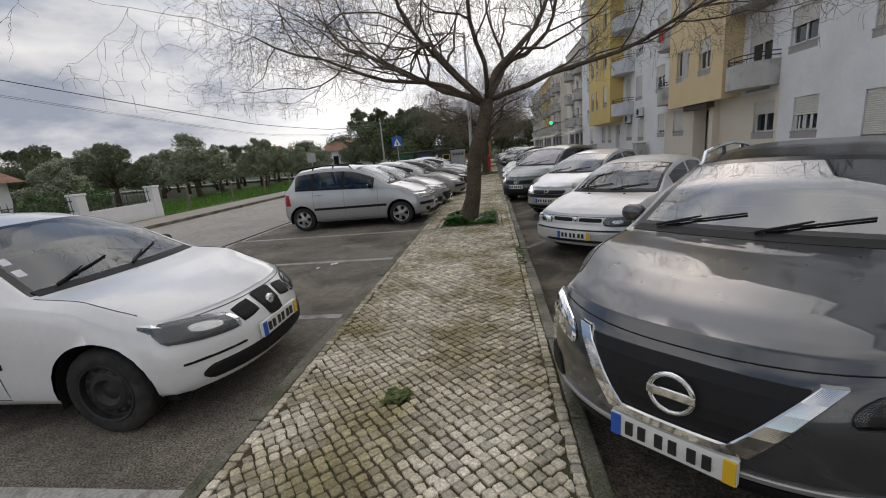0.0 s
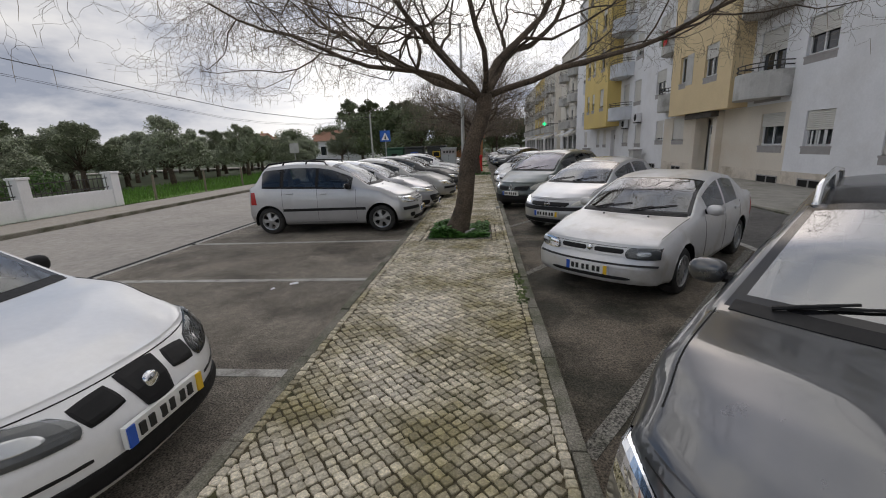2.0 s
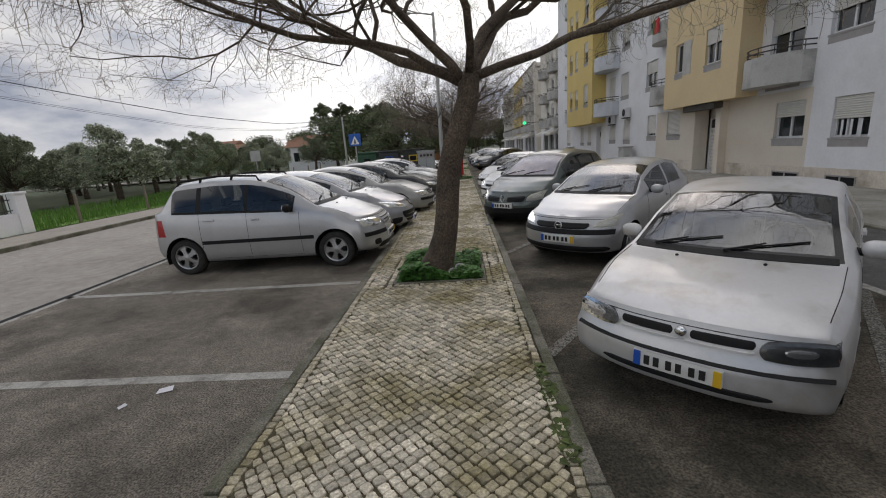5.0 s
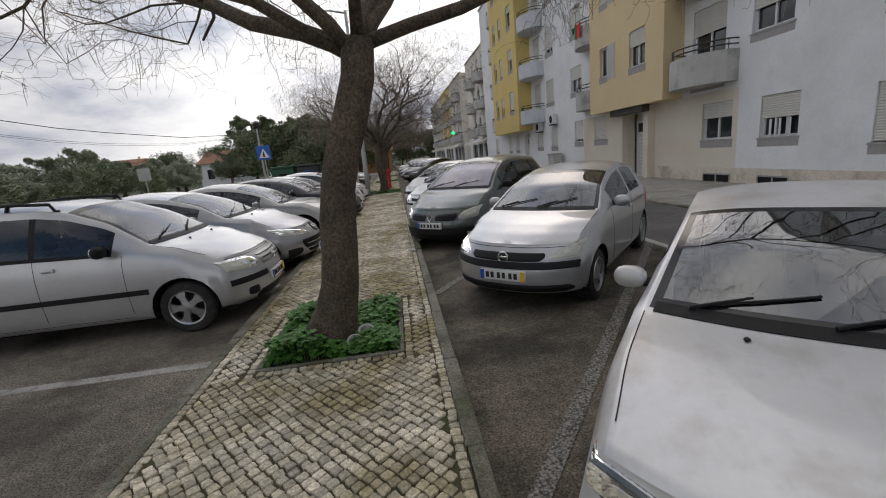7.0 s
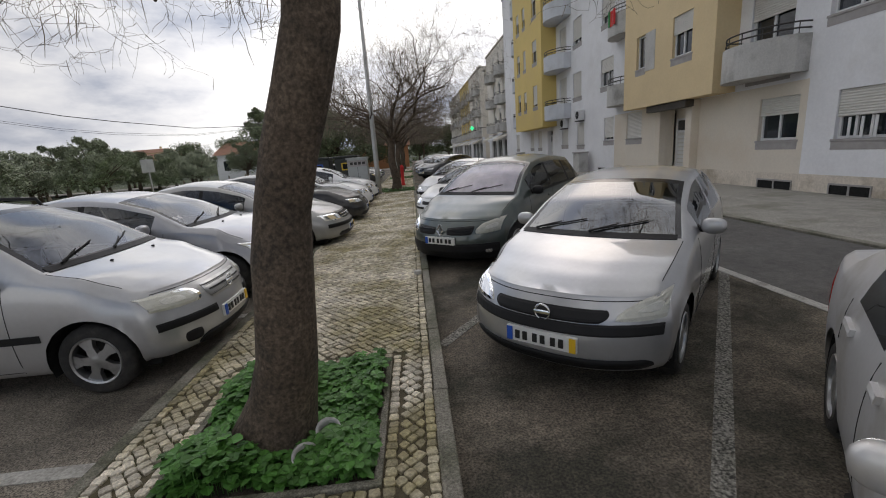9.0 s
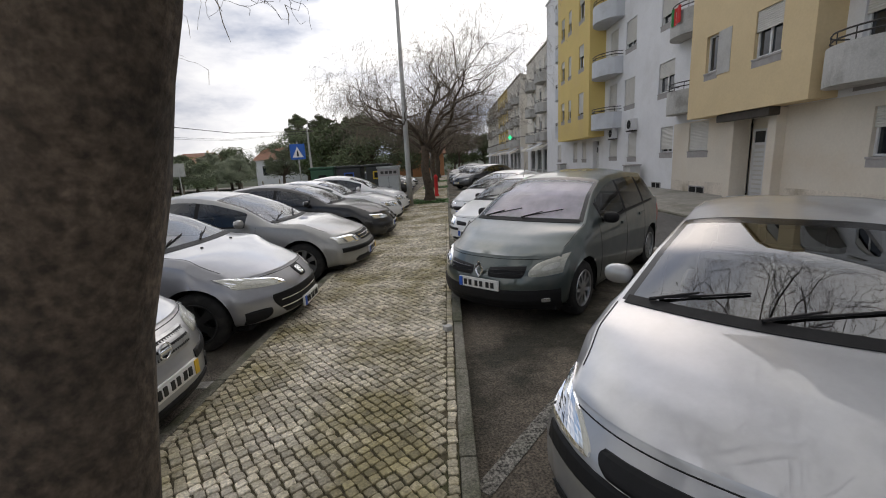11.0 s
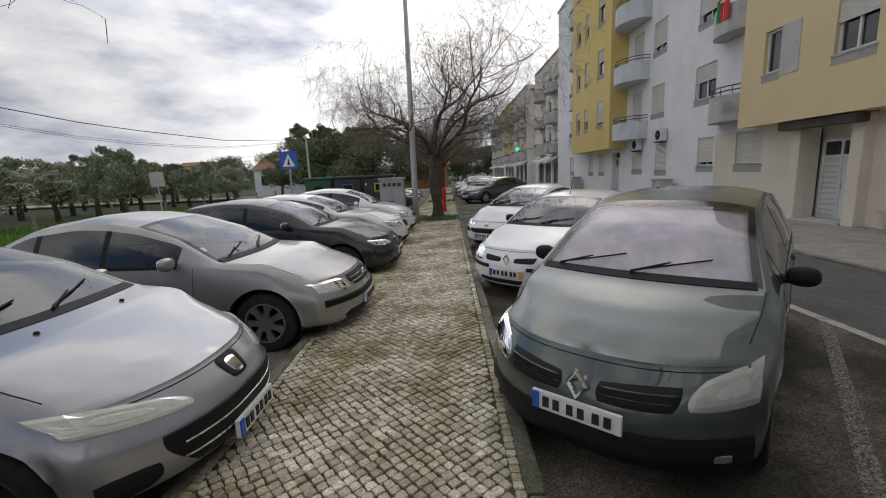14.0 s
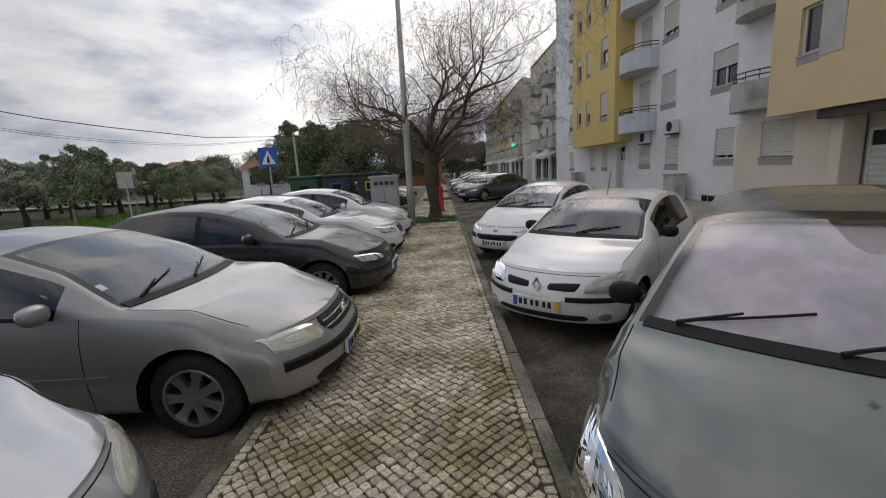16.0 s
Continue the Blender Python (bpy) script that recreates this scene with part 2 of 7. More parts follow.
CONC = mat("balcony_concrete", (0.50, 0.49, 0.47), rough=0.9, var=0.12, scale=2, fine=0.12, bump=0.3, bscale=60, stain=(0.22, 0.21, 0.19), amount=0.7, sscale=1.3, obj=False)
SHUT = mat("shutter_plastic", (0.62, 0.60, 0.56), rough=0.55, var=0.06, scale=3)
FRAME = mat("white_aluminium", (0.7, 0.7, 0.7), rough=0.4, var=0.05)
IRON = mat("painted_iron", (0.04, 0.035, 0.033), rough=0.55, var=0.15)
SILL = mat("sill_stone", (0.36, 0.34, 0.33), rough=0.8, var=0.15, scale=5, obj=False)
GALV = mat("galvanised_pole", (0.42, 0.42, 0.41), rough=0.5, metal=0.5, var=0.12, scale=4)
CABM = mat("cabinet_grey", (0.40, 0.42, 0.42), rough=0.6, var=0.1, scale=3, stain=(0.25, 0.25, 0.23), amount=0.5)
SIGNB = mat("sign_blue", (0.015, 0.11, 0.46), rough=0.35, var=0.05)
TILE = mat("clay_roof", (0.24, 0.125, 0.08), rough=0.9, var=0.25, scale=2, fine=0.2)
REDF = mat("red_cloth", (0.55, 0.03, 0.03), rough=0.85, var=0.1)
GREENF = mat("green_cloth", (0.02, 0.2, 0.05), rough=0.85, var=0.1)
GBIN = mat("green_bin", (0.02, 0.08, 0.04), rough=0.5, var=0.15)
DBIN = mat("dark_bin", (0.03, 0.035, 0.033), rough=0.5, var=0.15)
YBIN = mat("yellow_plastic", (0.6, 0.42, 0.03), rough=0.5, var=0.1)
BBIN = mat("blue_plastic", (0.03, 0.1, 0.4), rough=0.5, var=0.1)
GREENGLOW = mat("green_led", (0.01, 0.2, 0.08), rough=0.4, var=0.05)
GREENGLOW.node_tree.nodes["Principled BSDF"].inputs["Emission Color"].default_value = (0.02, 1.0, 0.35, 1)
GREENGLOW.node_tree.nodes["Principled BSDF"].inputs["Emission Strength"].default_value = 1.2
PAPER = mat("paper", (0.75, 0.75, 0.78), rough=0.8, var=0.05)


# ---- mesh helpers ----
def mesh_of(verts, faces, material, smooth=False, name="mesh"):
    me = bpy.data.meshes.new(name)
    me.from_pydata([tuple(v) for v in verts], [], faces)
    for m in (material if isinstance(material, (list, tuple)) else [material]):
        me.materials.append(m)
    if smooth:
        me.polygons.foreach_set("use_smooth", [True] * len(me.polygons))
    me.update()
    return me


def part(name, geo, material, parent=None, label="", smooth=False, kind=""):
    """Links geometry (verts, faces) as one mesh object under a thing or part."""
    ob = new(name, mesh_of(geo[0], geo[1], material, smooth, name))
    if parent:
        ob.parent = parent
    return tagged(ob, label=label, kind=kind)


def join(*geos):
    v, f = [], []
    for g in geos:
        k = len(v)
        v += list(g[0])
        f += [tuple(i + k for i in q) for q in g[1]]
    return v, f


def moved(geo, m):
    return [m @ Vector(p) for p in geo[0]], geo[1]


def box(x0, x1, y0, y1, z0, z1, bev=0.0):
    """A box with chamfered edges."""
    if x0 > x1:
        x0, x1 = x1, x0
    if y0 > y1:
        y0, y1 = y1, y0
    b = min(bev, (x1 - x0) / 2.01, (y1 - y0) / 2.01, (z1 - z0) / 2.01)
    if b <= 0:
        v = [(x, y, z) for z in (z0, z1) for y in (y0, y1) for x in (x0, x1)]
        return v, [(0, 2, 3, 1), (4, 5, 7, 6), (0, 1, 5, 4), (2, 6, 7, 3), (0, 4, 6, 2), (1, 3, 7, 5)]
    bm = bmesh.new()
    bmesh.ops.create_cube(bm, size=1)
    for p in bm.verts:
        p.co = Vector(((x0 + x1) / 2 + p.co.x * (x1 - x0), (y0 + y1) / 2 + p.co.y * (y1 - y0), (z0 + z1) / 2 + p.co.z * (z1 - z0)))
    bmesh.ops.bevel(bm, geom=bm.edges[:], offset=b, segments=2, affect="EDGES", profile=0.6)
    g = [p.co.copy() for p in bm.verts], [tuple(q.index for q in f.verts) for f in bm.faces]
    bm.free()
    return g


def tube(pts, radii, n=6, caps=True):
    """A tube along points, with a radius at each."""
    v, f = [], []
    pts = [Vector(p) for p in pts]
    ref = None
    for i, p in enumerate(pts):
        d = (pts[min(i + 1, len(pts) - 1)] - pts[max(i - 1, 0)]).normalized()
        if ref is None:
            ref = d.orthogonal().normalized()
        ref = (ref - d * ref.dot(d)).normalized()
        s = d.cross(ref)
        r = radii[i] if isinstance(radii, (list, tuple)) else radii
        for k in range(n):
            a = 2 * math.pi * k / n
            v.append(p + ref * (math.cos(a) * r) + s * (math.sin(a) * r))
    for i in range(len(pts) - 1):
        for k in range(n):
            a, b = i * n + k, i * n + (k + 1) % n
            f.append((a, b, b + n, a + n))
    if caps:
        f.append(tuple(reversed(range(n))))
        f.append(tuple(range(len(v) - n, len(v))))
    return v, f


def lathe(profile, n=28, axis="y"):
    """Turns (radius, along) pairs round an axis."""
    v, f = [], []
    for r, h in profile:
        for k in range(n):
            a = 2 * math.pi * k / n
            c, s = math.cos(a) * r, math.sin(a) * r
            v.append((c, h, s) if axis == "y" else (c, s, h))
    for i in range(len(profile) - 1):
        for k in range(n):
            a, b = i * n + k, i * n + (k + 1) % n
            f.append((a, b, b + n, a + n))
    return v, f


def ball(cx, cy, cz, rx, ry, rz, n=10, m=14, power=1.0):
    v, f = [], []
    for i in range(n + 1):
        t = math.pi * i / n
        for k in range(m):
            a = 2 * math.pi * k / m
            sg = lambda q: math.copysign(abs(q) ** power, q)
            v.append((cx + rx * sg(math.sin(t)) * sg(math.cos(a)), cy + ry * sg(math.sin(t)) * sg(math.sin(a)), cz + rz * sg(math.cos(t))))
    for i in range(n):
        for k in range(m):
            f.append((i * m + k, i * m + (k + 1) % m, (i + 1) * m + (k + 1) % m, (i + 1) * m + k))
    return v, f


def thing(name, x=0, y=0, z=0, rz=0, label="", category="", group="", kind=""):
    ob = new(name)
    ob.matrix_basis = pose(x, y, z, 0, 0, rz)
    return tagged(ob, label, category, group, kind)

# ---- ground, roads and kerbs ----
LK, RK, KW, PZ = 0.39, 2.42, 0.095, 0.12      # outer faces of the kerbs, their width, and the pavement's height
GUT_L, FAR_L = -4.05, -9.4         # edge of the bays, far kerb of the side road
GUT_R, FAR_R = 6.0, 8.5


def slab(x0, x1, y0, y1, z, thick=0.1):
    return box(x0, x1, y0, y1, z - thick, z)


def structure(name, geo, material, label, smooth=False):
    ob = part(name, geo, material, None, label, smooth)
    return tagged(ob, kind="structure", category="ground")


v_, f_ = [], []
for i_, r_ in enumerate((0, 60, 140, 400, 1500, 3500)):
    for k_ in range(32):
        a_ = 2 * math.pi * k_ / 32
        v_.append((math.cos(a_) * r_, 20 + math.sin(a_) * r_, -0.28 - (0.6 if i_ > 2 else 0)))
for i_ in range(5):
    for k_ in range(32):
        f_.append((i_ * 32 + k_, i_ * 32 + (k_ + 1) % 32, (i_ + 1) * 32 + (k_ + 1) % 32, (i_ + 1) * 32 + k_))
structure("ground", (v_, f_), LAND, "rough land reaching to the horizon")
structure("bay_asphalt", slab(GUT_L, LK, -12, 60, 0.0), ASPHALT, "stained dark asphalt of the parking bays")
structure("bay_asphalt", slab(RK, GUT_R, -12, 110, 0.0), ASPHALTR, "stained dark asphalt of the angled parking bays")
structure("road", slab(FAR_L, GUT_L - 0.0, -12, 60, -0.004), ROADM, "worn grey asphalt road")
structure("road", slab(GUT_R, FAR_R, -12, 110, -0.004), mat("asphalt_lane", (0.105, 0.10, 0.095), grit=0.25, rough=0.9, var=0.15, scale=0.6, fine=0.25, bump=0.6, bscale=150, stain=(0.05, 0.05, 0.048), amount=0.6, sscale=0.5, obj=False), "dark asphalt lane before the flats")
structure("road", slab(-60, RK + 40, 60, 66, -0.006), ROADM, "grey asphalt cross street")
structure("trim", box(GUT_L - 0.06, GUT_L + 0.05, -12, 60, -0.05, 0.006), DARK, "dark drainage seam between road and bays")
structure("trim", box(GUT_L + 0.05, GUT_L + 0.14, -12, 60, -0.05, 0.005), LINE, "worn pale edge line")
structure("trim", box(GUT_R - 0.06, GUT_R + 0.06, -12, 60, -0.05, 0.006), LINE, "worn pale edge line")
# bay lines
for y_ in (-2.28, 0.12, 2.52, 4.92, 7.33, 9.73, 12.13, 14.53, 16.93, 19.33, 21.73, 24.13):
    structure("bay_line", box(GUT_L + 0.05, LK - 0.01, y_ - 0.055, y_ + 0.055, -0.05, 0.005), LINE, "worn white bay line")
dir_ = Vector((2.63, 3.40, 0)).normalized()
for k_ in range(-2, 14):
    y0_ = 4.1 + 3.38 * k_
    side_ = Vector((-dir_.y, dir_.x, 0)) * 0.052
    a_, b_ = Vector((RK + 0.02, y0_, 0)), Vector((RK + 0.02, y0_, 0)) + dir_ * ((GUT_R - RK) / dir_.x)
    p_ = [a_ - side_, b_ - side_, b_ + side_, a_ + side_]
    structure("bay_line", ([q + Vector((0, 0, h)) for h in (-0.05, 0.005) for q in p_], [(4, 5, 6, 7), (0, 1, 5, 4), (1, 2, 6, 5), (2, 3, 7, 6), (3, 0, 4, 7)]), SETT, "angled bay line of pebbly concrete")
# oil spots
for x_, y_, r_ in ((4.55, 9.15, 0.10), (4.2, 8.9, 0.07), (4.75, 12.35, 0.11), (4.35, 12.1, 0.12), (4.05, 11.75, 0.13), (3.6, 11.1, 0.1)):
    n_ = 18
    ring_ = [(x_ + math.cos(2 * math.pi * k / n_) * r_ * (1 + 0.35 * noise.noise(Vector((k * 0.9, x_ * 3, y_)))), y_ + math.sin(2 * math.pi * k / n_) * r_ * (0.8 + 0.3 * noise.noise(Vector((k * 0.7, y_, 3)))), 0.004) for k in range(n_)]
    structure("oil_stain", (ring_, [tuple(range(n_))]), mat("oil", (0.022, 0.02, 0.019), rough=0.7, var=0.2, scale=8), "dark oil stain on asphalt")
# far pavements
structure("pavement", box(FAR_R, 12.3, -12, 110, -0.2, 0.03), mat("small_sett_pavement", (0.30, 0.285, 0.255), rough=0.9, var=0.2, scale=3, fine=0.45, bump=1.0, bscale=45, stain=(0.14, 0.14, 0.10), amount=0.7, sscale=0.8, obj=False), "pale stone pavement along the flats")
structure("kerb", box(FAR_R - 0.14, FAR_R, -12, 110, -0.2, 0.035, 0.015), KERB, "weathered limestone kerb")
structure("pavement", box(-11.35, FAR_L - 0.12, -12, 60, -0.2, 0.10), mat("pale_footway", (0.33, 0.30, 0.26), rough=0.9, var=0.12, scale=1, fine=0.2, obj=False), "pale concrete footway")
structure("kerb", box(FAR_L - 0.12, FAR_L, -12, 60, -0.2, 0.105, 0.015), KERB, "concrete kerb of the side road")
# meadow
nx_, ny_ = 40, 60
v_ = [(-11.35 - 90 * (i / nx_) ** 1.4, -5 + 90 * j / ny_, 0.12 + (0.25 * noise.noise(Vector((i * 0.3, j * 0.3, 0))) - 0.25) * min(1, i / 6) - 1.0 * (i / nx_)) for j in range(ny_ + 1) for i in range(nx_ + 1)]
f_ = [(j * (nx_ + 1) + i + 1, j * (nx_ + 1) + i, (j + 1) * (nx_ + 1) + i, (j + 1) * (nx_ + 1) + i + 1) for j in range(ny_) for i in range(nx_)]
structure("meadow", (v_, f_), GRASSM, "bright green grass under the olive trees", True)
# the pavement between the bays: kerbs, bed, edge strips
PIT = [(0.86, 2.03, 9.2, 10.5), (0.95, 2.1, 26.0, 27.4), (0.95, 2.1, 36.0, 37.4), (0.95, 2.1, 45.0, 46.4)]
structure("pavement_bed", box(LK + KW, RK - KW, -6, 58, -0.1, PZ - 0.012), JOINT, "mossy joint bed of the pavement")
for x0_, x1_ in ((LK, LK + KW), (RK - KW, RK)):
    y_ = -6.0
    ob_ = None
    root_ = thing("kerb", 0, 0, 0, label="weathered limestone kerb with moss", category="kerb", kind="structure")
    while y_ < 58:
        part("kerbstone", box(x0_ + random.uniform(-0.006, 0.006), x1_ + random.uniform(-0.004, 0.006), y_ + 0.004, y_ + 0.996, -0.15, PZ + random.uniform(-0.008, 0.004), 0.014), KERB, root_)
        y_ += 1.0

# ---- the flats ----
FX = 12.0          # plane of the street fronts


def wall_with_holes(x, y0, y1, z0, z1, holes, thick=0.3):
    """A wall in the plane x (its street face), thick towards +x, with true openings (y0, y1, z0, z1)."""
    ys = sorted({y0, y1, *[h for q in holes for h in q[:2] if y0 < h < y1]})
    zs = sorted({z0, z1, *[h for q in holes for h in q[2:] if z0 < h < z1]})
    v, f, idx = [], [], {}

    def at(a, b, c):
        k = (round(a, 4), round(b, 4), round(c, 4))
        if k not in idx:
            idx[k] = len(v)
            v.append((a, b, c))
        return idx[k]

    def solid(i, j):
        if not (0 <= i < len(ys) - 1 and 0 <= j < len(zs) - 1):
            return False
        cy, cz = (ys[i] + ys[i + 1]) / 2, (zs[j] + zs[j + 1]) / 2
        return not any(h[0] < cy < h[1] and h[2] < cz < h[3] for h in holes)

    for i in range(len(ys) - 1):
        for j in range(len(zs) - 1):
            if not solid(i, j):
                continue
            a, b, c, d = ys[i], ys[i + 1], zs[j], zs[j + 1]
            f.append((at(x, b, c), at(x, a, c), at(x, a, d), at(x, b, d)))
            f.append((at(x + thick, a, c), at(x + thick, b, c), at(x + thick, b, d), at(x + thick, a, d)))
            for ok, p, q in ((solid(i - 1, j), (a, c), (a, d)), (solid(i + 1, j), (b, d), (b, c)), (solid(i, j - 1), (b, c), (a, c)), (solid(i, j + 1), (a, d), (b, d))):
                if not ok:
                    f.append((at(x, *p), at(x + thick, *p), at(x + thick, *q), at(x, *q)))
    return v, f


def window_in(house, x, y0, y1, z0, z1, shutter=0.45, panes=2, grille=False, sill=True):
    """A window in an opening: frame, panes, roller shutter drawn down by a share, stone sill band below."""
    w = part("window", join(box(x + 0.1, x + 0.16, y0, y0 + 0.06, z0, z1), box(x + 0.1, x + 0.16, y1 - 0.06, y1, z0, z1), box(x + 0.1, x + 0.16, y0 + 0.06, y1 - 0.06, z0, z0 + 0.06), box(x + 0.1, x + 0.16, y0 + 0.06, y1 - 0.06, z1 - 0.06, z1)), FRAME, house)
    zs = z1 - (z1 - z0) * shutter
    if shutter < 0.97:
        for k in range(panes):
            a, b = y0 + 0.06 + (y1 - y0 - 0.12) * k / panes, y0 + 0.06 + (y1 - y0 - 0.12) * (k + 1) / panes
            part("pane", box(x + 0.14, x + 0.15, a, b, z0 + 0.06, z1 - 0.06), PANE, w)
            if k:
                part("mullion", box(x + 0.09, x + 0.135, a - 0.03, a + 0.03, z0 + 0.06, z1 - 0.06), FRAME, w)
        part("curtain", box(x + 0.22, x + 0.23, y0, y1, z0, z1), mat("curtain_cloth", (0.3, 0.27, 0.24), rough=0.9, var=0.3, scale=9), w)
        if grille:
            for k in range(1, 4):
                y = y0 + (y1 - y0) * k / 4
                part("grille_bar", box(x + 0.045, x + 0.06, y - 0.03, y + 0.03, z0 + 0.02, zs - 0.02), FRAME, w)
    if shutter > 0.02:
        n = max(2, int((z1 - zs) / 0.055))
        v, f = [], []
        for k in range(n + 1):
            z = zs + (z1 - zs) * k / n
            for dx, dz in ((0.05, 0.004), (0.036, 0.018), (0.036, 0.036)):
                for y in (y0 + 0.01, y1 - 0.01):
                    v.append((x + dx, y, min(z1, z + dz)))
        for r in range(0, len(v) - 2, 2):
            f.append((r, r + 2, r + 3, r + 1))
        part("shutter", (v, f), SHUT, w, "pale roller shutter")
    if sill:
        part("sill", box(x - 0.02, x + 0.16, y0 - 0.06, y1 + 0.06, z0 - 0.055, z0, 0.008), SILL, w)
        part("sill_band", box(x - 0.006, x + 0.05, y0 - 0.04, y1 + 0.04, z0 - 0.24, z0 - 0.055), SILL, w)


def balcony_on(house, x, y0, y1, z, depth=0.95, h=0.85, curve=0.55, m=None):
    """A balcony with a bowed concrete parapet and two iron rails."""
    m = m or CONC
    n = 14
    out = []
    for k in range(n + 1):
        t = k / n
        y = y0 + (y1 - y0) * t
        e = (1 - (2 * t - 1) ** 4)
        out.append((x - depth * (1 - curve + curve * (1 - (2 * t - 1) ** 2)) if 0 < k < n else x - depth * (1 - curve) * 0.75, y))
    out = [(x, y0)] + out + [(x, y1)]
    inn = [(a + 0.1 if 0 < i < len(out) - 1 else a, b + (0.1 if i <= len(out) // 4 else -0.1 if i >= len(out) * 3 // 4 else 0)) for i, (a, b) in enumerate(out)]
    k = len(out)
    v = [(a, b, z) for a, b in out] + [(a, b, z + h) for a, b in out] + [(a, b, z + h) for a, b in inn] + [(a, b, z + 0.15) for a, b in inn]
    f = [tuple(reversed(range(k)))]
    for i in range(k - 1):
        for lay in range(3):
            f.append((lay * k + i, lay * k + i + 1, (lay + 1) * k + i + 1, (lay + 1) * k + i))
    f.append(tuple(range(3 * k, 4 * k)))
    bal = part("balcony", (v, f), m, house, "concrete balcony with a bowed parapet")
    mid = [((a + c) / 2, (b + d) / 2) for (a, b), (c, d) in zip(out, inn)]
    for dz in (0.13, 0.27):
        part("balcony_rail", tube([(a, b, z + h + dz) for a, b in mid], 0.02, 6), IRON, bal, "dark iron rail")
    for i in range(1, k - 1, 3):
        part("rail_post", tube([(*mid[i], z + h - 0.02), (*mid[i], z + h + 0.27)], 0.012, 5), IRON, bal)
    return bal


def ac_unit(x, y, z):
    u = thing("air_conditioner", x, y, z, label="white air-conditioning unit on a wall bracket", category="air conditioner", group="air conditioners")
    part("casing", box(-0.32, -0.04, -0.4, 0.4, 0, 0.55, 0.02), FRAME, u)
    part("fan_guard", moved(lathe([(0.21, 0), (0.21, 0.015), (0.02, 0.02)], 20), pose(-0.325, -0.1, 0.28, 0, 0, 90)), BLACK, u, "dark fan guard")
    part("bracket", box(-0.3, 0.0, -0.3, 0.3, -0.06, 0), IRON, u)


def block(name, y0, y1, ground, upper, label, gw, uw, floors=4, over=None, z0=-0.1, H0=2.72, SH=2.8, doors=(), parapet=0.8, x=FX):
    """A block of flats: ground-floor wall, upper walls, windows, an overhang from `over` (y0, y1, depth, paint, windows)."""
    b = thing(name, x, (y0 + y1) / 2, 0, label=label, category="building", group="blocks of flats")
    b.matrix_basis = Matrix.Identity(4)
    top = H0 + SH * floors
    holes = [(a, c, d, e) for a, c, d, e, *_ in gw] + [(a, c, d, e) for a, c, d, e in doors]
    part("wall", wall_with_holes(x, y0, y1, z0 - 0.3, H0, holes), ground, b)
    for w in gw:
        window_in(b, x, *w)
    uh = []
    for fl in range(floors):
        dz = fl * SH
        for a, c, d, e, *r in uw:
            uh.append((a, c, d + dz, e + dz))
    part("wall", wall_with_holes(x, y0, y1, H0, top + parapet, uh), upper, b)
    for fl in range(floors):
        dz = fl * SH
        for k, (a, c, d, e, *r) in enumerate(uw):
            r = list(r)
            if r:
                r[0] = min(0.99, max(0.0, r[0] + (0.0, 0.25, -0.15, 0.2)[(fl + k) % 4] * (1 if fl else 0)))
            window_in(b, x, a, c, d + dz, e + dz, *r)
    part("cornice", box(x - 0.12, x + 0.3, y0, y1, top + parapet, top + parapet + 0.14, 0.02), upper, b)
    part("roof", box(x + 0.3, x + 11, y0, y1, top + 0.1, top + 0.3), CREAM, b)
    part("side_wall", box(x + 0.3, x + 11, y0, y0 + 0.25, z0 - 0.3, top + parapet), upper, b)
    part("side_wall", box(x + 0.3, x + 11, y1 - 0.25, y1, z0 - 0.3, top + parapet), upper, b)
    part("back_wall", box(x + 10.8, x + 11, y0 + 0.25, y1 - 0.25, z0 - 0.3, top + parapet), upper, b)
    for fl in range(floors + 1):
        part("floor_slab", box(x + 0.3, x + 10.8, y0 + 0.25, y1 - 0.25, H0 + fl * SH - 0.2, H0 + fl * SH), CREAM, b)
    if over:
        a, c, dep, m, ws = over
        zb = H0 + 0.02
        oh = [(q[0], q[1], q[2] + fl * SH, q[3] + fl * SH) for q in ws for fl in range(floors)]
        bay = part("bay", wall_with_holes(x - dep, a, c, zb, top + parapet, oh, 0.25), m, b, "projecting painted bay")
        part("bay_side", box(x - dep + 0.25, x - 0.002, a, a + 0.2, zb, top + parapet), m, bay)
        part("bay_side", box(x - dep + 0.25, x - 0.002, c - 0.2, c, zb, top + parapet), m, bay)
        part("bay_floor", box(x - dep + 0.25, x - 0.002, a + 0.2, c - 0.2, zb, zb + 0.15), m, bay)
        part("bay_roof", box(x - dep - 0.1, x - 0.002, a - 0.05, c + 0.05, top + parapet, top + parapet + 0.14, 0.02), m, bay)
        for fl in range(floors):
            for k, q in enumerate(ws):
                r = list(q[4:])
                if r and fl:
                    r[0] = (0.35, 0.6, 0.5, 0.99)[(fl * 2 + k) % 4]
                window_in(b, x - dep, q[0], q[1], q[2] + fl * SH, q[3] + fl * SH, *r)
    return b


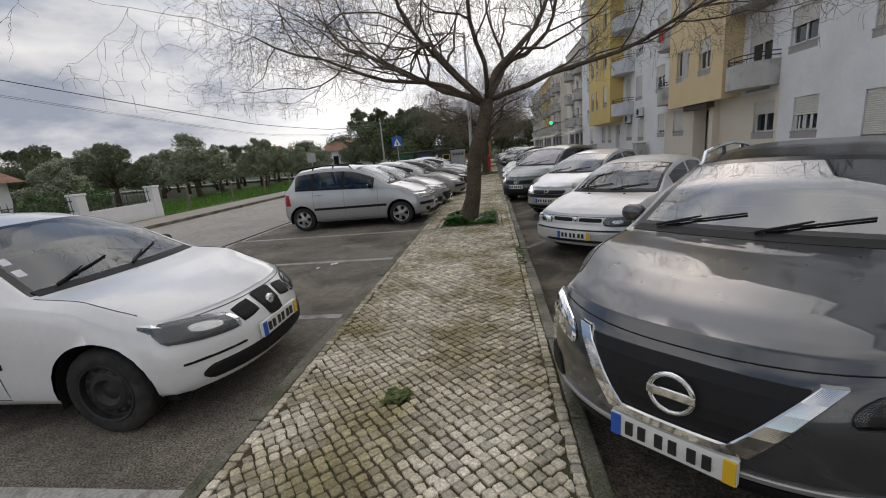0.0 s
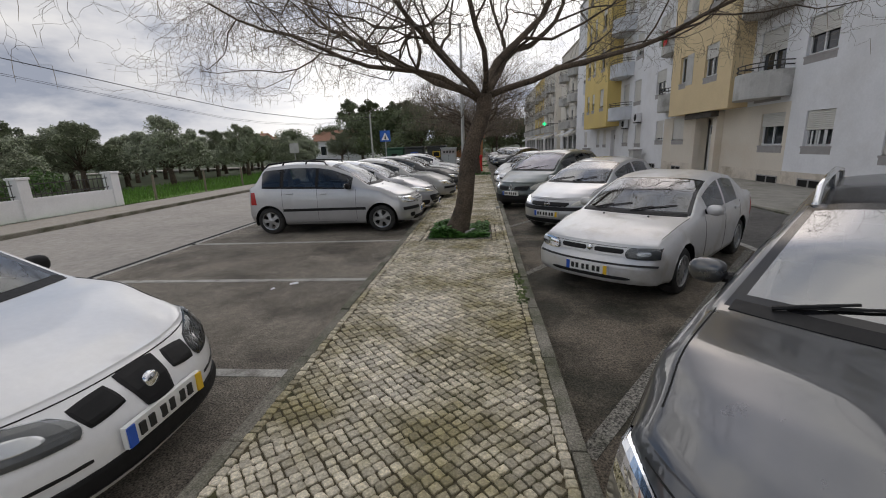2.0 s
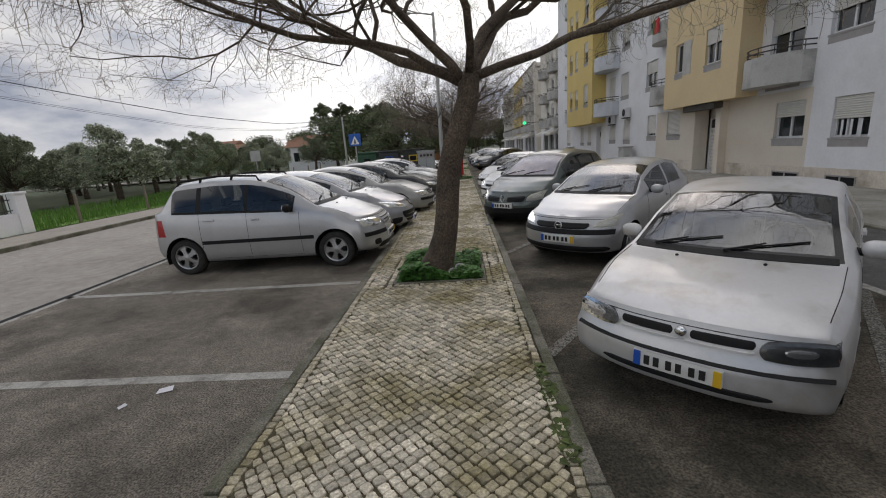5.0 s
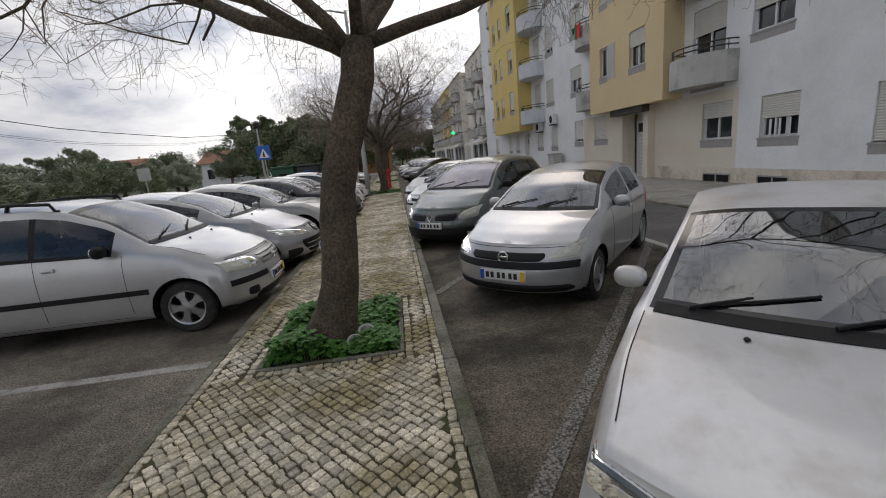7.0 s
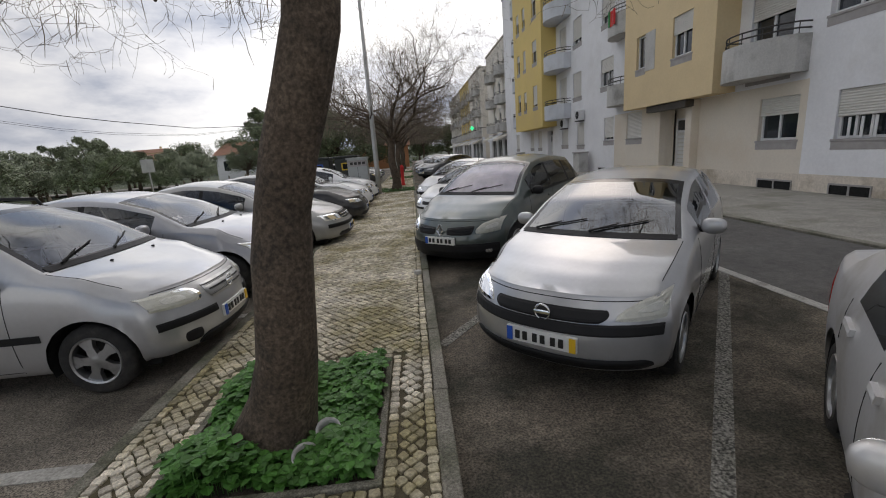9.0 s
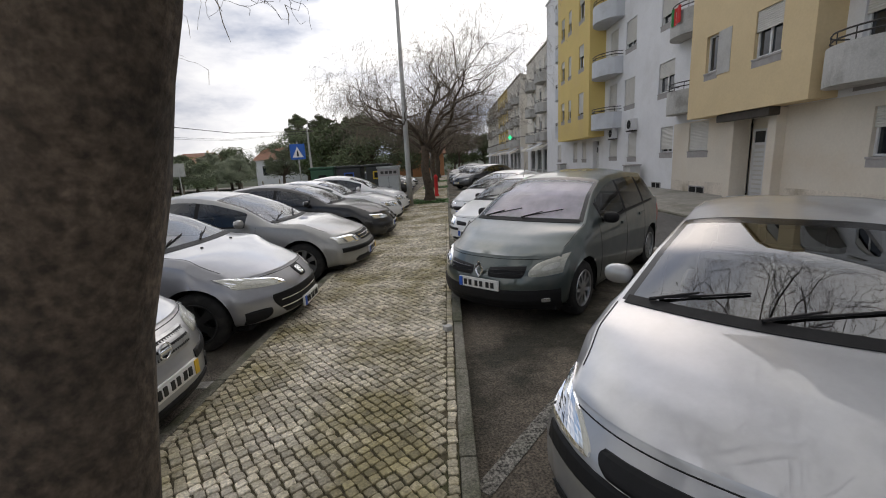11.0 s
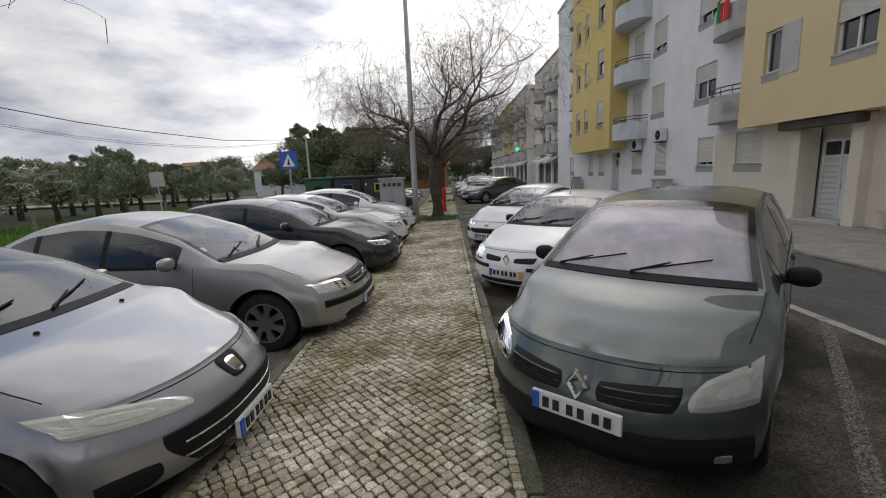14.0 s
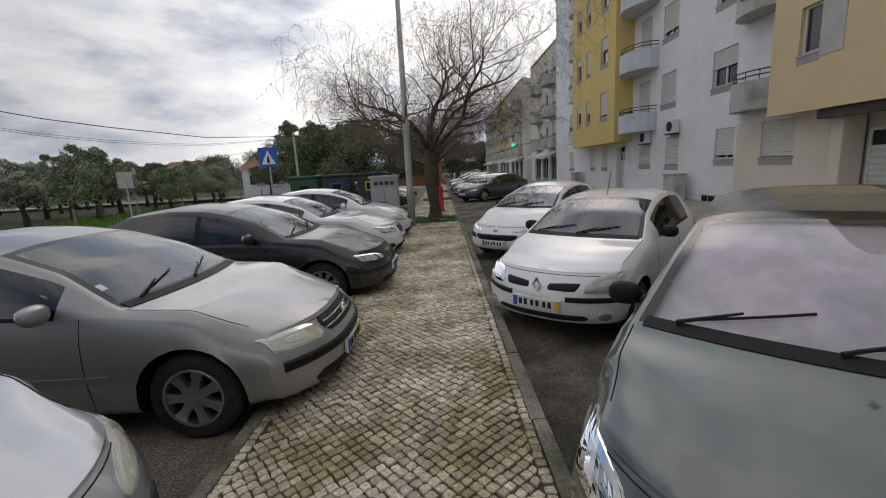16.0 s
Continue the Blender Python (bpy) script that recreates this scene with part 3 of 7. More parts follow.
def entrance(house, y0, y1, x=FX, top=2.2, recess=0.35):
    """A white glazed door with a transom and slatted side leaf, between two pilasters."""
    d = part("door", join(box(x + recess, x + recess + 0.06, y0, y0 + 0.07, -0.08, top), box(x + recess, x + recess + 0.06, y1 - 0.07, y1, -0.08, top), box(x + recess, x + recess + 0.06, y0 + 0.07, y1 - 0.07, top - 0.07, top), box(x + recess, x + recess + 0.06, y0 + 0.07, y1 - 0.07, top - 0.5, top - 0.42)), FRAME, house, "white aluminium entrance door")
    mid = y0 + (y1 - y0) * 0.58
    part("mullion", box(x + recess - 0.01, x + recess + 0.05, mid - 0.035, mid + 0.035, -0.08, top - 0.07), FRAME, d)
    part("pane", box(x + recess + 0.03, x + recess + 0.04, y0 + 0.07, y1 - 0.07, top - 0.42, top - 0.07), PANE, d)
    part("pane", box(x + recess + 0.03, x + recess + 0.04, y0 + 0.2, mid - 0.12, 0.75, top - 0.55), PANE, d)
    part("door_leaf", box(x + recess + 0.01, x + recess + 0.03, y0 + 0.07, mid - 0.035, -0.06, top - 0.5), FRAME, d)
    part("door_panel", box(x + recess + 0.045, x + recess + 0.05, mid + 0.035, y1 - 0.07, -0.06, top - 0.5), SHUT, d)
    for k in range(11):
        z = 0.05 + k * 0.145
        part("slat", box(x + recess + 0.01, x + recess + 0.04, mid + 0.04, y1 - 0.075, z, z + 0.09), FRAME, d)
    part("door_handle", tube([(x + recess - 0.03, mid - 0.1, 0.85), (x + recess - 0.03, mid - 0.1, 1.1)], 0.012, 6), CHROME, d)


# white block nearest the start
G = [(15.5, 16.6, 1.28, 2.35, 0.55, 3, True), (12.7, 13.87, 1.05, 2.25, 0.99, 2)]
U = [(15.85, 17.05, 4.0, 5.1, 0.5, 2), (12.7, 13.87, 3.75, 5.1, 0.99, 2)]
blockA = block("apartment_block", -8, 17.35, WHITEW, WHITEW, "white rendered block of flats with roller shutters", G + [(3, 4.2, 1.1, 2.25, 0.6, 2), (7, 8.2, 1.1, 2.25, 0.4, 2)], U + [(3, 4.2, 4.0, 5.1, 0.6, 2), (7, 8.2, 4.0, 5.1, 0.3, 2)])
# beige ground floor with a yellow projecting bay above
G = [(17.55, 18.75, 1.3, 2.4, 0.42, 2), (24.75, 25.98, 1.6, 2.68, 0.99, 2)]
U = [(17.95, 19.3, 3.05, 5.2, 0.35, 2)]
bayw = [(20.75, 21.75, 4.1, 5.35, 0.45, 2), (23.4, 24.0, 4.15, 5.3, 0.0, 1)]
blockB = block("apartment_block", 17.35, 27.1, BEIGE, WHITEW, "beige and yellow block of flats with balconies", G, U, over=(19.72, 24.9, 0.72, YELLOW, bayw), doors=[(21.5, 23.0, -0.1, 2.55)])
for fl in range(4):
    part("bay_board", box(FX - 0.735, FX - 0.70, 22.75, 23.37, 4.0 + 2.8 * fl, 5.3 + 2.8 * fl), CONC, blockB, "grey render panel beside a window")
entrance(blockB, 21.55, 22.95)
PLINTH = mat("stained_plinth", (0.68, 0.61, 0.52), rough=0.9, var=0.15, scale=1.5, fine=0.15, stain=(0.36, 0.30, 0.22), amount=0.8, sscale=1.4, obj=False)
for y0_, y1_, b_ in ((-8, 17.34, blockA), (17.36, 21.18, blockB), (23.32, 27.09, blockB)):
    part("plinth", box(FX - 0.009, FX + 0.0, y0_, y1_, -0.1, 0.46), PLINTH, b_, "stained beige plinth")
for y_ in (21.36, 23.14):
    part("pilaster", box(FX - 0.28, FX + 0.02, y_ - 0.16, y_ + 0.16, -0.1, 2.72, 0.02), BEIGE, blockB)
part("porch_back", box(FX + 0.42, FX + 0.5, 21.4, 23.1, -0.1, 2.6), BEIGE, blockB)
# The porch recess's shade is put into the soffit's dark colour.
part("porch_beam", box(FX - 0.60, FX - 0.28, 21.1, 23.4, 2.5, 2.73, 0.02), mat("recess_shade_concrete", (0.08, 0.07, 0.06), rough=0.9, var=0.3, scale=3), blockB, "porch soffit darkened for recess shade")
part("doorstep", box(FX - 0.35, FX + 0.3, 21.53, 22.97, -0.15, 0.09, 0.01), CONC, blockB)
for fl in range(4):
    balcony_on(blockB, FX, 17.42, 19.66, 2.9 + 2.8 * fl, 1.05)
    balcony_on(blockB, FX, 24.96, 27.0, 3.05 + 2.8 * fl, 0.8)
# white block with shutters
G = [(27.2, 28.2, 1.6, 2.68, 0.88, 2), (30.6, 31.6, 1.45, 2.65, 0.99, 2), (33.0, 34.1, 1.5, 2.65, 0.99, 2)]
U = [(27.3, 28.6, 4.15, 5.4, 0.5, 2), (31.0, 32.2, 4.1, 5.4, 0.99, 2), (33.2, 34.3, 4.0, 5.45, 0.99, 2)]
blockC = block("apartment_block", 27.1, 34.95, WHITEW, WHITEW, "white block of flats with drawn shutters", G, U)
G = [(38.2, 39.1, 1.4, 2.6, 0.99, 1), (40.2, 41.1, 1.4, 2.6, 0.99, 1), (44.5, 45.6, 1.4, 2.6, 0.99, 1)]
blockD = block("apartment_block", 34.95, 49.4, WHITEW, WHITEW, "white block of flats with a strong yellow bay", G, [(44.6, 45.6, 4.2, 5.4, 0.9, 1)], over=(35.0, 41.9, 0.95, YELLOW2, [(36.0, 37.0, 4.15, 5.5, 0.9, 1), (38.6, 39.3, 4.15, 5.4, 0.6, 1), (40.2, 41.0, 4.15, 5.4, 0.4, 1)]), doors=[(35.8, 36.9, -0.1, 2.5)])
entrance(blockD, 35.85, 36.85, recess=0.2)
WHITEB = mat("white_balcony", (0.62, 0.64, 0.68), rough=0.9, var=0.08, scale=2, stain=(0.45, 0.45, 0.46), amount=0.5, obj=False)
for fl in range(4):
    balcony_on(blockD, FX, 32.5, 34.98, 3.05 + 2.8 * fl, 1.15, 0.85, 0.5, WHITEB)
    balcony_on(blockD, FX, 41.95, 43.8, 3.1 + 2.8 * fl, 0.9, 0.85, 0.5, WHITEB)
ac_unit(FX, 30.9, 2.78)
ac_unit(FX, 33.3, 2.5)
# basement vents
for y0_, y1_ in ((17.5, 18.6), (15.6, 16.55), (28.0, 28.8), (24.75, 25.75)):
    ve_ = thing("vent", FX, (y0_ + y1_) / 2, 0.0, label="dark basement vent with a metal frame", category="vent", group="basement vents")
    w_ = (y1_ - y0_) / 2
    # A near-black sheet on the wall carries the shade of the opening.
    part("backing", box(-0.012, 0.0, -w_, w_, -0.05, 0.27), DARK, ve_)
    part("frame", join(box(-0.03, -0.012, -w_, w_, 0.24, 0.28), box(-0.03, -0.012, -w_, w_, -0.06, -0.02), box(-0.03, -0.012, -w_, -w_ + 0.03, -0.02, 0.24), box(-0.03, -0.012, w_ - 0.03, w_, -0.02, 0.24), box(-0.03, -0.012, -0.02, 0.02, -0.02, 0.24)), SILL, ve_)
bx_ = thing("utility_box", FX - 0.5, 29.9, 0.03, label="grey concrete utility box by the wall", category="utility box", group="utility boxes")
part("body", box(-0.25, 0.25, -0.4, 0.4, 0, 1.0, 0.02), CONC, bx_)
part("cap", box(-0.29, 0.29, -0.44, 0.44, 1.0, 1.07, 0.015), SILL, bx_)
copy_thing(bx_, pose(FX - 0.5, 42.5, 0.03))
# cloth over a balcony rail
fl_ = thing("flag", FX - 0.72, 25.9, 6.55, label="red and green cloth hung over a balcony rail", category="flag")
v_ = [(-0.10 - 0.03 * math.sin(i * 1.3), -0.35 + 0.7 * i / 8, 0.3 - 0.6 * j / 6 + 0.02 * math.sin(i)) for j in range(7) for i in range(9)]
q_ = lambda a, b: [(j * 9 + i, j * 9 + i + 1, j * 9 + i + 10, j * 9 + i + 9) for j in range(6) for i in range(a, b)]
part("red_field", (v_, q_(0, 5)), REDF, fl_, "red cloth")
part("green_field", (v_, q_(5, 8)), GREENF, fl_, "green cloth")
# row with shops farther on
for k_, (y0_, y1_, m_, fls_) in enumerate(((50.5, 62, CREAM, 3), (66.5, 78, CREAM, 3), (78, 90, YELLOW2, 3), (90, 110, CREAM, 3))):
    ws_ = [(y0_ + 1.2 + 2.6 * i, y0_ + 2.4 + 2.6 * i, 4.6, 5.9, (0.99, 0.4, 0.7, 0.5)[i % 4], 1) for i in range(int((y1_ - y0_ - 1.5) / 2.6))]
    gs_ = [(y0_ + 0.8 + 3.2 * i, y0_ + 3.2 + 3.2 * i, 0.3, 2.5, 0.02, 2) for i in range(int((y1_ - y0_ - 1) / 3.2))]
    bb_ = block("apartment_block", y0_, y1_, WHITEW, m_, "cream block of flats above shops with awnings", gs_, ws_, fls_, H0=3.2, x=FX + 0.6)
    for fl in range(fls_):
        for i in range(int((y1_ - y0_) / 5.2)):
            balcony_on(bb_, FX + 0.6, y0_ + 1 + 5.2 * i, y0_ + 3.6 + 5.2 * i, 3.3 + 2.8 * fl, 1.0, 0.85, 0.4)
    for i in range(int((y1_ - y0_ - 1) / 3.2)):
        a_ = y0_ + 0.7 + 3.2 * i
        part("awning", ([(FX + 0.58, a_, 3.05), (FX + 0.58, a_ + 2.7, 3.05), (FX - 0.5, a_ + 2.7, 2.6), (FX - 0.5, a_, 2.6), (FX - 0.5, a_ + 2.7, 2.35), (FX - 0.5, a_, 2.35), (FX + 0.58, a_, 2.9), (FX + 0.58, a_ + 2.7, 2.9)], [(0, 1, 2, 3), (3, 2, 4, 5), (0, 3, 5, 6), (1, 7, 4, 2)]), WHITEW if i % 2 else CREAM, bb_, "pale shop awning")
# pharmacy cross
ph_ = thing("pharmacy_sign", 10.2, 60.5, 4.2, label="lit green pharmacy cross on a bracket", category="sign")
part("cross", join(box(-0.24, 0.24, -0.06, 0.06, -0.08, 0.08, 0.01), box(-0.08, 0.08, -0.065, 0.065, -0.24, 0.24, 0.01)), GREENGLOW, ph_)
part("bracket", box(0.2, 2.4, -0.03, 0.03, -0.03, 0.03), IRON, ph_)

# ---- cars ----
def lerp(table, x):
    return float(np.interp(x, [a for a, _ in table], [b for _, b in table]))


def smooth01(t):
    t = max(0.0, min(1.0, t))
    return t * t * (3 - 2 * t)


class Shell:
    """The outer skin of a car: nose at x = 0, length along -x, wheels on z = 0."""
    SIDE = (0.0, 0.07, 0.3, 0.55, 0.76, 0.88)

    def __init__(self, s):
        self.s = s
        self.L, self.hw = s["L"], s["W"] / 2
        self.roof = max(z for _, z in s["top"])
        d = np.arange(0, self.L + 0.001, 0.055)
        self.ds = list(d[:-1]) + [self.L]
        for special in [s["cowl"], s["wtop"], s["rtop"], s["rbase"]] + [q for w in s["win"] for q in w]:
            i = min(range(2, len(self.ds) - 1), key=lambda j: abs(self.ds[j] - special))
            self.ds[i] = special
        self.ds = sorted(set(self.ds))

    def top(self, d):
        k = 0.05
        return sum(lerp(self.s["top"], d + q * k) for q in (-1, -0.5, 0, 0.5, 1)) / 5

    def half(self, d):
        w = self.hw
        if d < 0.7:
            w *= 1 - 0.05 * ((0.7 - d) / 0.7) ** 2
        if d > self.L - 0.7:
            w *= 1 - 0.06 * ((d - self.L + 0.7) / 0.7) ** 2
        return w

    def section(self, d):
        """Half outline from sill to roof centre: rows of (y, z)."""
        s, w = self.s, self.half(d)
        zb = s.get("sill", 0.2) + 0.04 * smooth01((0.5 - d) / 0.5) + 0.1 * smooth01((d - self.L + 0.6) / 0.6)
        zt = self.top(d)
        zs = min(lerp(s["belt"], d), zt - 0.03)
        k = zs - zb
        low = [(0.86, 0), (0.95, 0.035), (0.975, 0.1), (0.985, 0.2), (0.995, 0.32), (1.0, 0.45), (1.0, 0.58), (0.995, 0.72), (0.985, 0.84), (0.972, 0.93), (0.955, 1.0)]
        rows = [(w * a, zb + k * b) for a, b in low]
        H = zt - zs
        wb = rows[-1][0]
        wr = wb * (0.95 - s.get("tumble", 0.2) * min(1, H / (self.roof - s["belt"][-1][1] + 0.001)))
        for h in self.SIDE[1:]:
            t = h / 0.88
            rows.append((wb + (wr - wb) * t ** 1.25, zs + H * h))
        for q in (0.965, 0.9, 0.78, 0.62, 0.45, 0.28, 0.13, 0.0):
            rows.append((wr * q, zs + H * (0.88 + 0.12 * (1 - q ** 3.2))))
        return rows

    NLOW, NSIDE = 10, 15     # row indices: belt, top of the side glass

    def warp(self, d, y, z):
        s, w = self.s, self.half(d)
        q = min(1.15, abs(y) / w)
        bf = smooth01(1 - d / s.get("reach", 1.05))
        x = d + bf * (lerp(s["nose"], z) + s["bow"] * q ** 2.6)
        mid = smooth01((d - s["cowl"] + 0.45) / 0.4) * smooth01((s["wtop"] + 0.5 - d) / 0.5)
        x += mid * s.get("wbow", 0.14) * q ** 2
        br = smooth01(1 - (self.L - d) / 0.8)
        x -= br * (s.get("rbow", 0.16) * q ** 2.6 + lerp(s.get("tail", [(0.2, 0.08), (0.45, 0), (0.8, 0.02), (1.5, 0.1)]), z))
        return Vector((-x, y, z))

    def side(self, d, z, off=0.0, sgn=1):
        rows = self.section(d)[:self.NSIDE + 1]
        y = float(np.interp(z, [r[1] for r in rows], [r[0] for r in rows]))
        return self.warp(d, sgn * y, z) + Vector((0, sgn * off, 0))

    def front(self, y, z, off=0.0):
        p = self.warp(0, y, z)
        q = y / self.half(0)
        return p + Vector((off, off * 0.8 * q * abs(q), 0))

    def lid(self, d, y):
        """Height of the bonnet above the belt at a distance y from the middle."""
        rows = self.section(d)[self.NLOW:]
        return float(np.interp(abs(y), [r[0] for r in reversed(rows)], [r[1] for r in reversed(rows)]))

    def skin(self, y, z, off=0.0):
        """The nose, carried on over the wing and bonnet where z rises past its top."""
        y = max(-self.half(0) * 0.95, min(self.half(0) * 0.95, y))
        if z <= self.lid(0, y):
            return self.front(y, z, off)
        a, b = 0.0, self.s["cowl"]
        for _ in range(18):
            m = (a + b) / 2
            if self.lid(m, y) < z:
                a = m
            else:
                b = m
        return self.warp(a, y, z) + Vector((off * 0.7, off * 0.5 * y / self.hw, off * 0.7))

    def over(self, d, q, off=0.0):
        """A point of the bonnet, windscreen or roof: q from -1 to 1 across."""
        rows = self.section(d)[self.NSIDE:]
        wr = rows[0][0]
        y = q * wr
        z = float(np.interp(abs(y), [r[0] for r in reversed(rows)], [r[1] for r in reversed(rows)]))
        return self.warp(d, y, z) + Vector((off * 0.4, 0, off))


def patch(fn, corners, nu=8, nv=3, off=0.01, skirt=0.03, rnd=0.0):
    """A panel over a surface: corners (a, b) of a quad, in order, rounded by a share; fn(a, b, off)."""
    c = [Vector(p) for p in corners]
    v, f = [], []
    for lay, o in ((0, off), (1, -skirt)):
        for j in range(nv + 1):
            for i in range(nu + 1):
                a, b = 2 * i / nu - 1, 2 * j / nv - 1
                s, t = (1 + a * math.sqrt(1 - rnd * b * b / 2)) / 2, (1 + b * math.sqrt(1 - rnd * a * a / 2)) / 2
                p = (c[0] * (1 - s) + c[1] * s) * (1 - t) + (c[3] * (1 - s) + c[2] * s) * t
                v.append(fn(p.x, p.y, o - (0.006 if lay == 0 and (i in (0, nu) or j in (0, nv)) else 0)))
    n = (nu + 1) * (nv + 1)
    at = lambda i, j: j * (nu + 1) + i
    for j in range(nv):
        for i in range(nu):
            f.append((at(i, j), at(i + 1, j), at(i + 1, j + 1), at(i, j + 1)))
    ring = [at(i, 0) for i in range(nu + 1)] + [at(nu, j) for j in range(1, nv + 1)] + [at(i, nv) for i in range(nu - 1, -1, -1)] + [at(0, j) for j in range(nv - 1, 0, -1)]
    for a, b in zip(ring, ring[1:] + ring[:1]):
        f.append((b, a, a + n, b + n))
    return v, f


def rim_geo(r, kind, w):
    """A wheel disc of radius r, its face at +y."""
    gs = [lathe([(r, -w), (r, 0.0), (r * 0.97, 0.012), (r * 0.9, 0.006), (r * 0.88, -0.05)], 32)]
    if kind == "steel":
        gs.append(lathe([(r * 0.88, -0.03), (r * 0.8, -0.035), (r * 0.6, -0.01), (r * 0.45, -0.005), (r * 0.3, -0.035), (r * 0.16, -0.03), (0.001, -0.02)], 32))
        for k in range(12):
            a = 2 * math.pi * k / 12
            gs.append(ball(math.cos(a) * r * 0.72, -0.02, math.sin(a) * r * 0.72, 0.02, 0.006, 0.02, 4, 6))
        return join(*gs)
    n = {"five": 5, "seven": 7, "nine": 9, "multi": 12}[kind]
    gs.append(lathe([(r * 0.3, -0.03), (r * 0.26, 0.0), (r * 0.12, 0.006), (0.001, 0.008)], 20))
    for k in range(n):
        a = 2 * math.pi * k / n
        wi, wo = r * (0.8 if n == 5 else 0.52 if n == 7 else 0.36 if n == 9 else 0.2) / 2, r * (0.42 if n == 5 else 0.36 if n == 7 else 0.26 if n == 9 else 0.2) / 2
        pts = [(r * 0.2, -wo * 0.9, 0.002), (r * 0.55, -wo * 0.75, -0.004), (r * 0.93, -wi * 0.8, -0.01), (r * 0.93, wi * 0.8, -0.01), (r * 0.55, wo * 0.75, -0.004), (r * 0.2, wo * 0.9, 0.002)]
        v = [(x * math.cos(a) - z * math.sin(a), y, x * math.sin(a) + z * math.cos(a)) for x, z, y in pts]
        v += [(x * math.cos(a) - z * math.sin(a), y - 0.04, x * math.sin(a) + z * math.cos(a)) for x, z, y in pts]
        f = [(0, 1, 4, 5), (1, 2, 3, 4)] + [(i, (i + 1) % 6, (i + 1) % 6 + 6, i + 6) for i in range(6)]
        gs.append((v, f))
    return join(*gs)


def plate_on(car, sh, z, w, off, y0=0.0, yellow=True, blue=True, groups=(0.3, 0.3, 0.3), h=0.11):
    """A number plate with plain bars in place of its characters."""
    fn = lambda y, zz, o: sh.front(y0, z, 0) + Vector((off + o, y - y0, zz - z))
    pl = part("number_plate", patch(fn, [(y0 - w / 2, z - h / 2), (y0 + w / 2, z - h / 2), (y0 + w / 2, z + h / 2), (y0 - w / 2, z + h / 2)], 2, 2, 0.012, 0.02), PLATEW, car, "white number plate with dark bars")
    strip = lambda a, b, c, d, o: patch(fn, [(a, c), (b, c), (b, d), (a, d)], 1, 1, o, 0.0)
    lo, hi = y0 - w / 2 + 0.004, y0 + w / 2 - 0.004
    zl, zh = z - h / 2 + 0.004, z + h / 2 - 0.004
    # seen from the front, +y is to the right of the plate
    if blue:
        part("plate_band", strip(lo, lo + 0.043, zl, zh, 0.021), PLATEB, pl, "blue plate band")
    if yellow:
        part("plate_band", strip(hi - 0.043, hi, zl, zh, 0.021), PLATEY, pl, "yellow plate band")
    a0, a1 = lo + 0.055, hi - (0.055 if yellow else 0.015)
    n, span = 3, a1 - a0
    for g in range(3):
        for c in range(2):
            a = a0 + span * (g / 3 + 0.03 + c * 0.145)
            part("plate_bar", strip(a, a + span * 0.085, zl + 0.02, zh - 0.02, 0.022), INK, pl)


ROUND = {"headlight": 0.62, "fog_light": 0.6, "grille": 0.3, "lower_grille": 0.35, "badge_plate": 0.5, "badge_mark": 0.6, "side_grille": 0.3, "bumper_slot": 0.5}


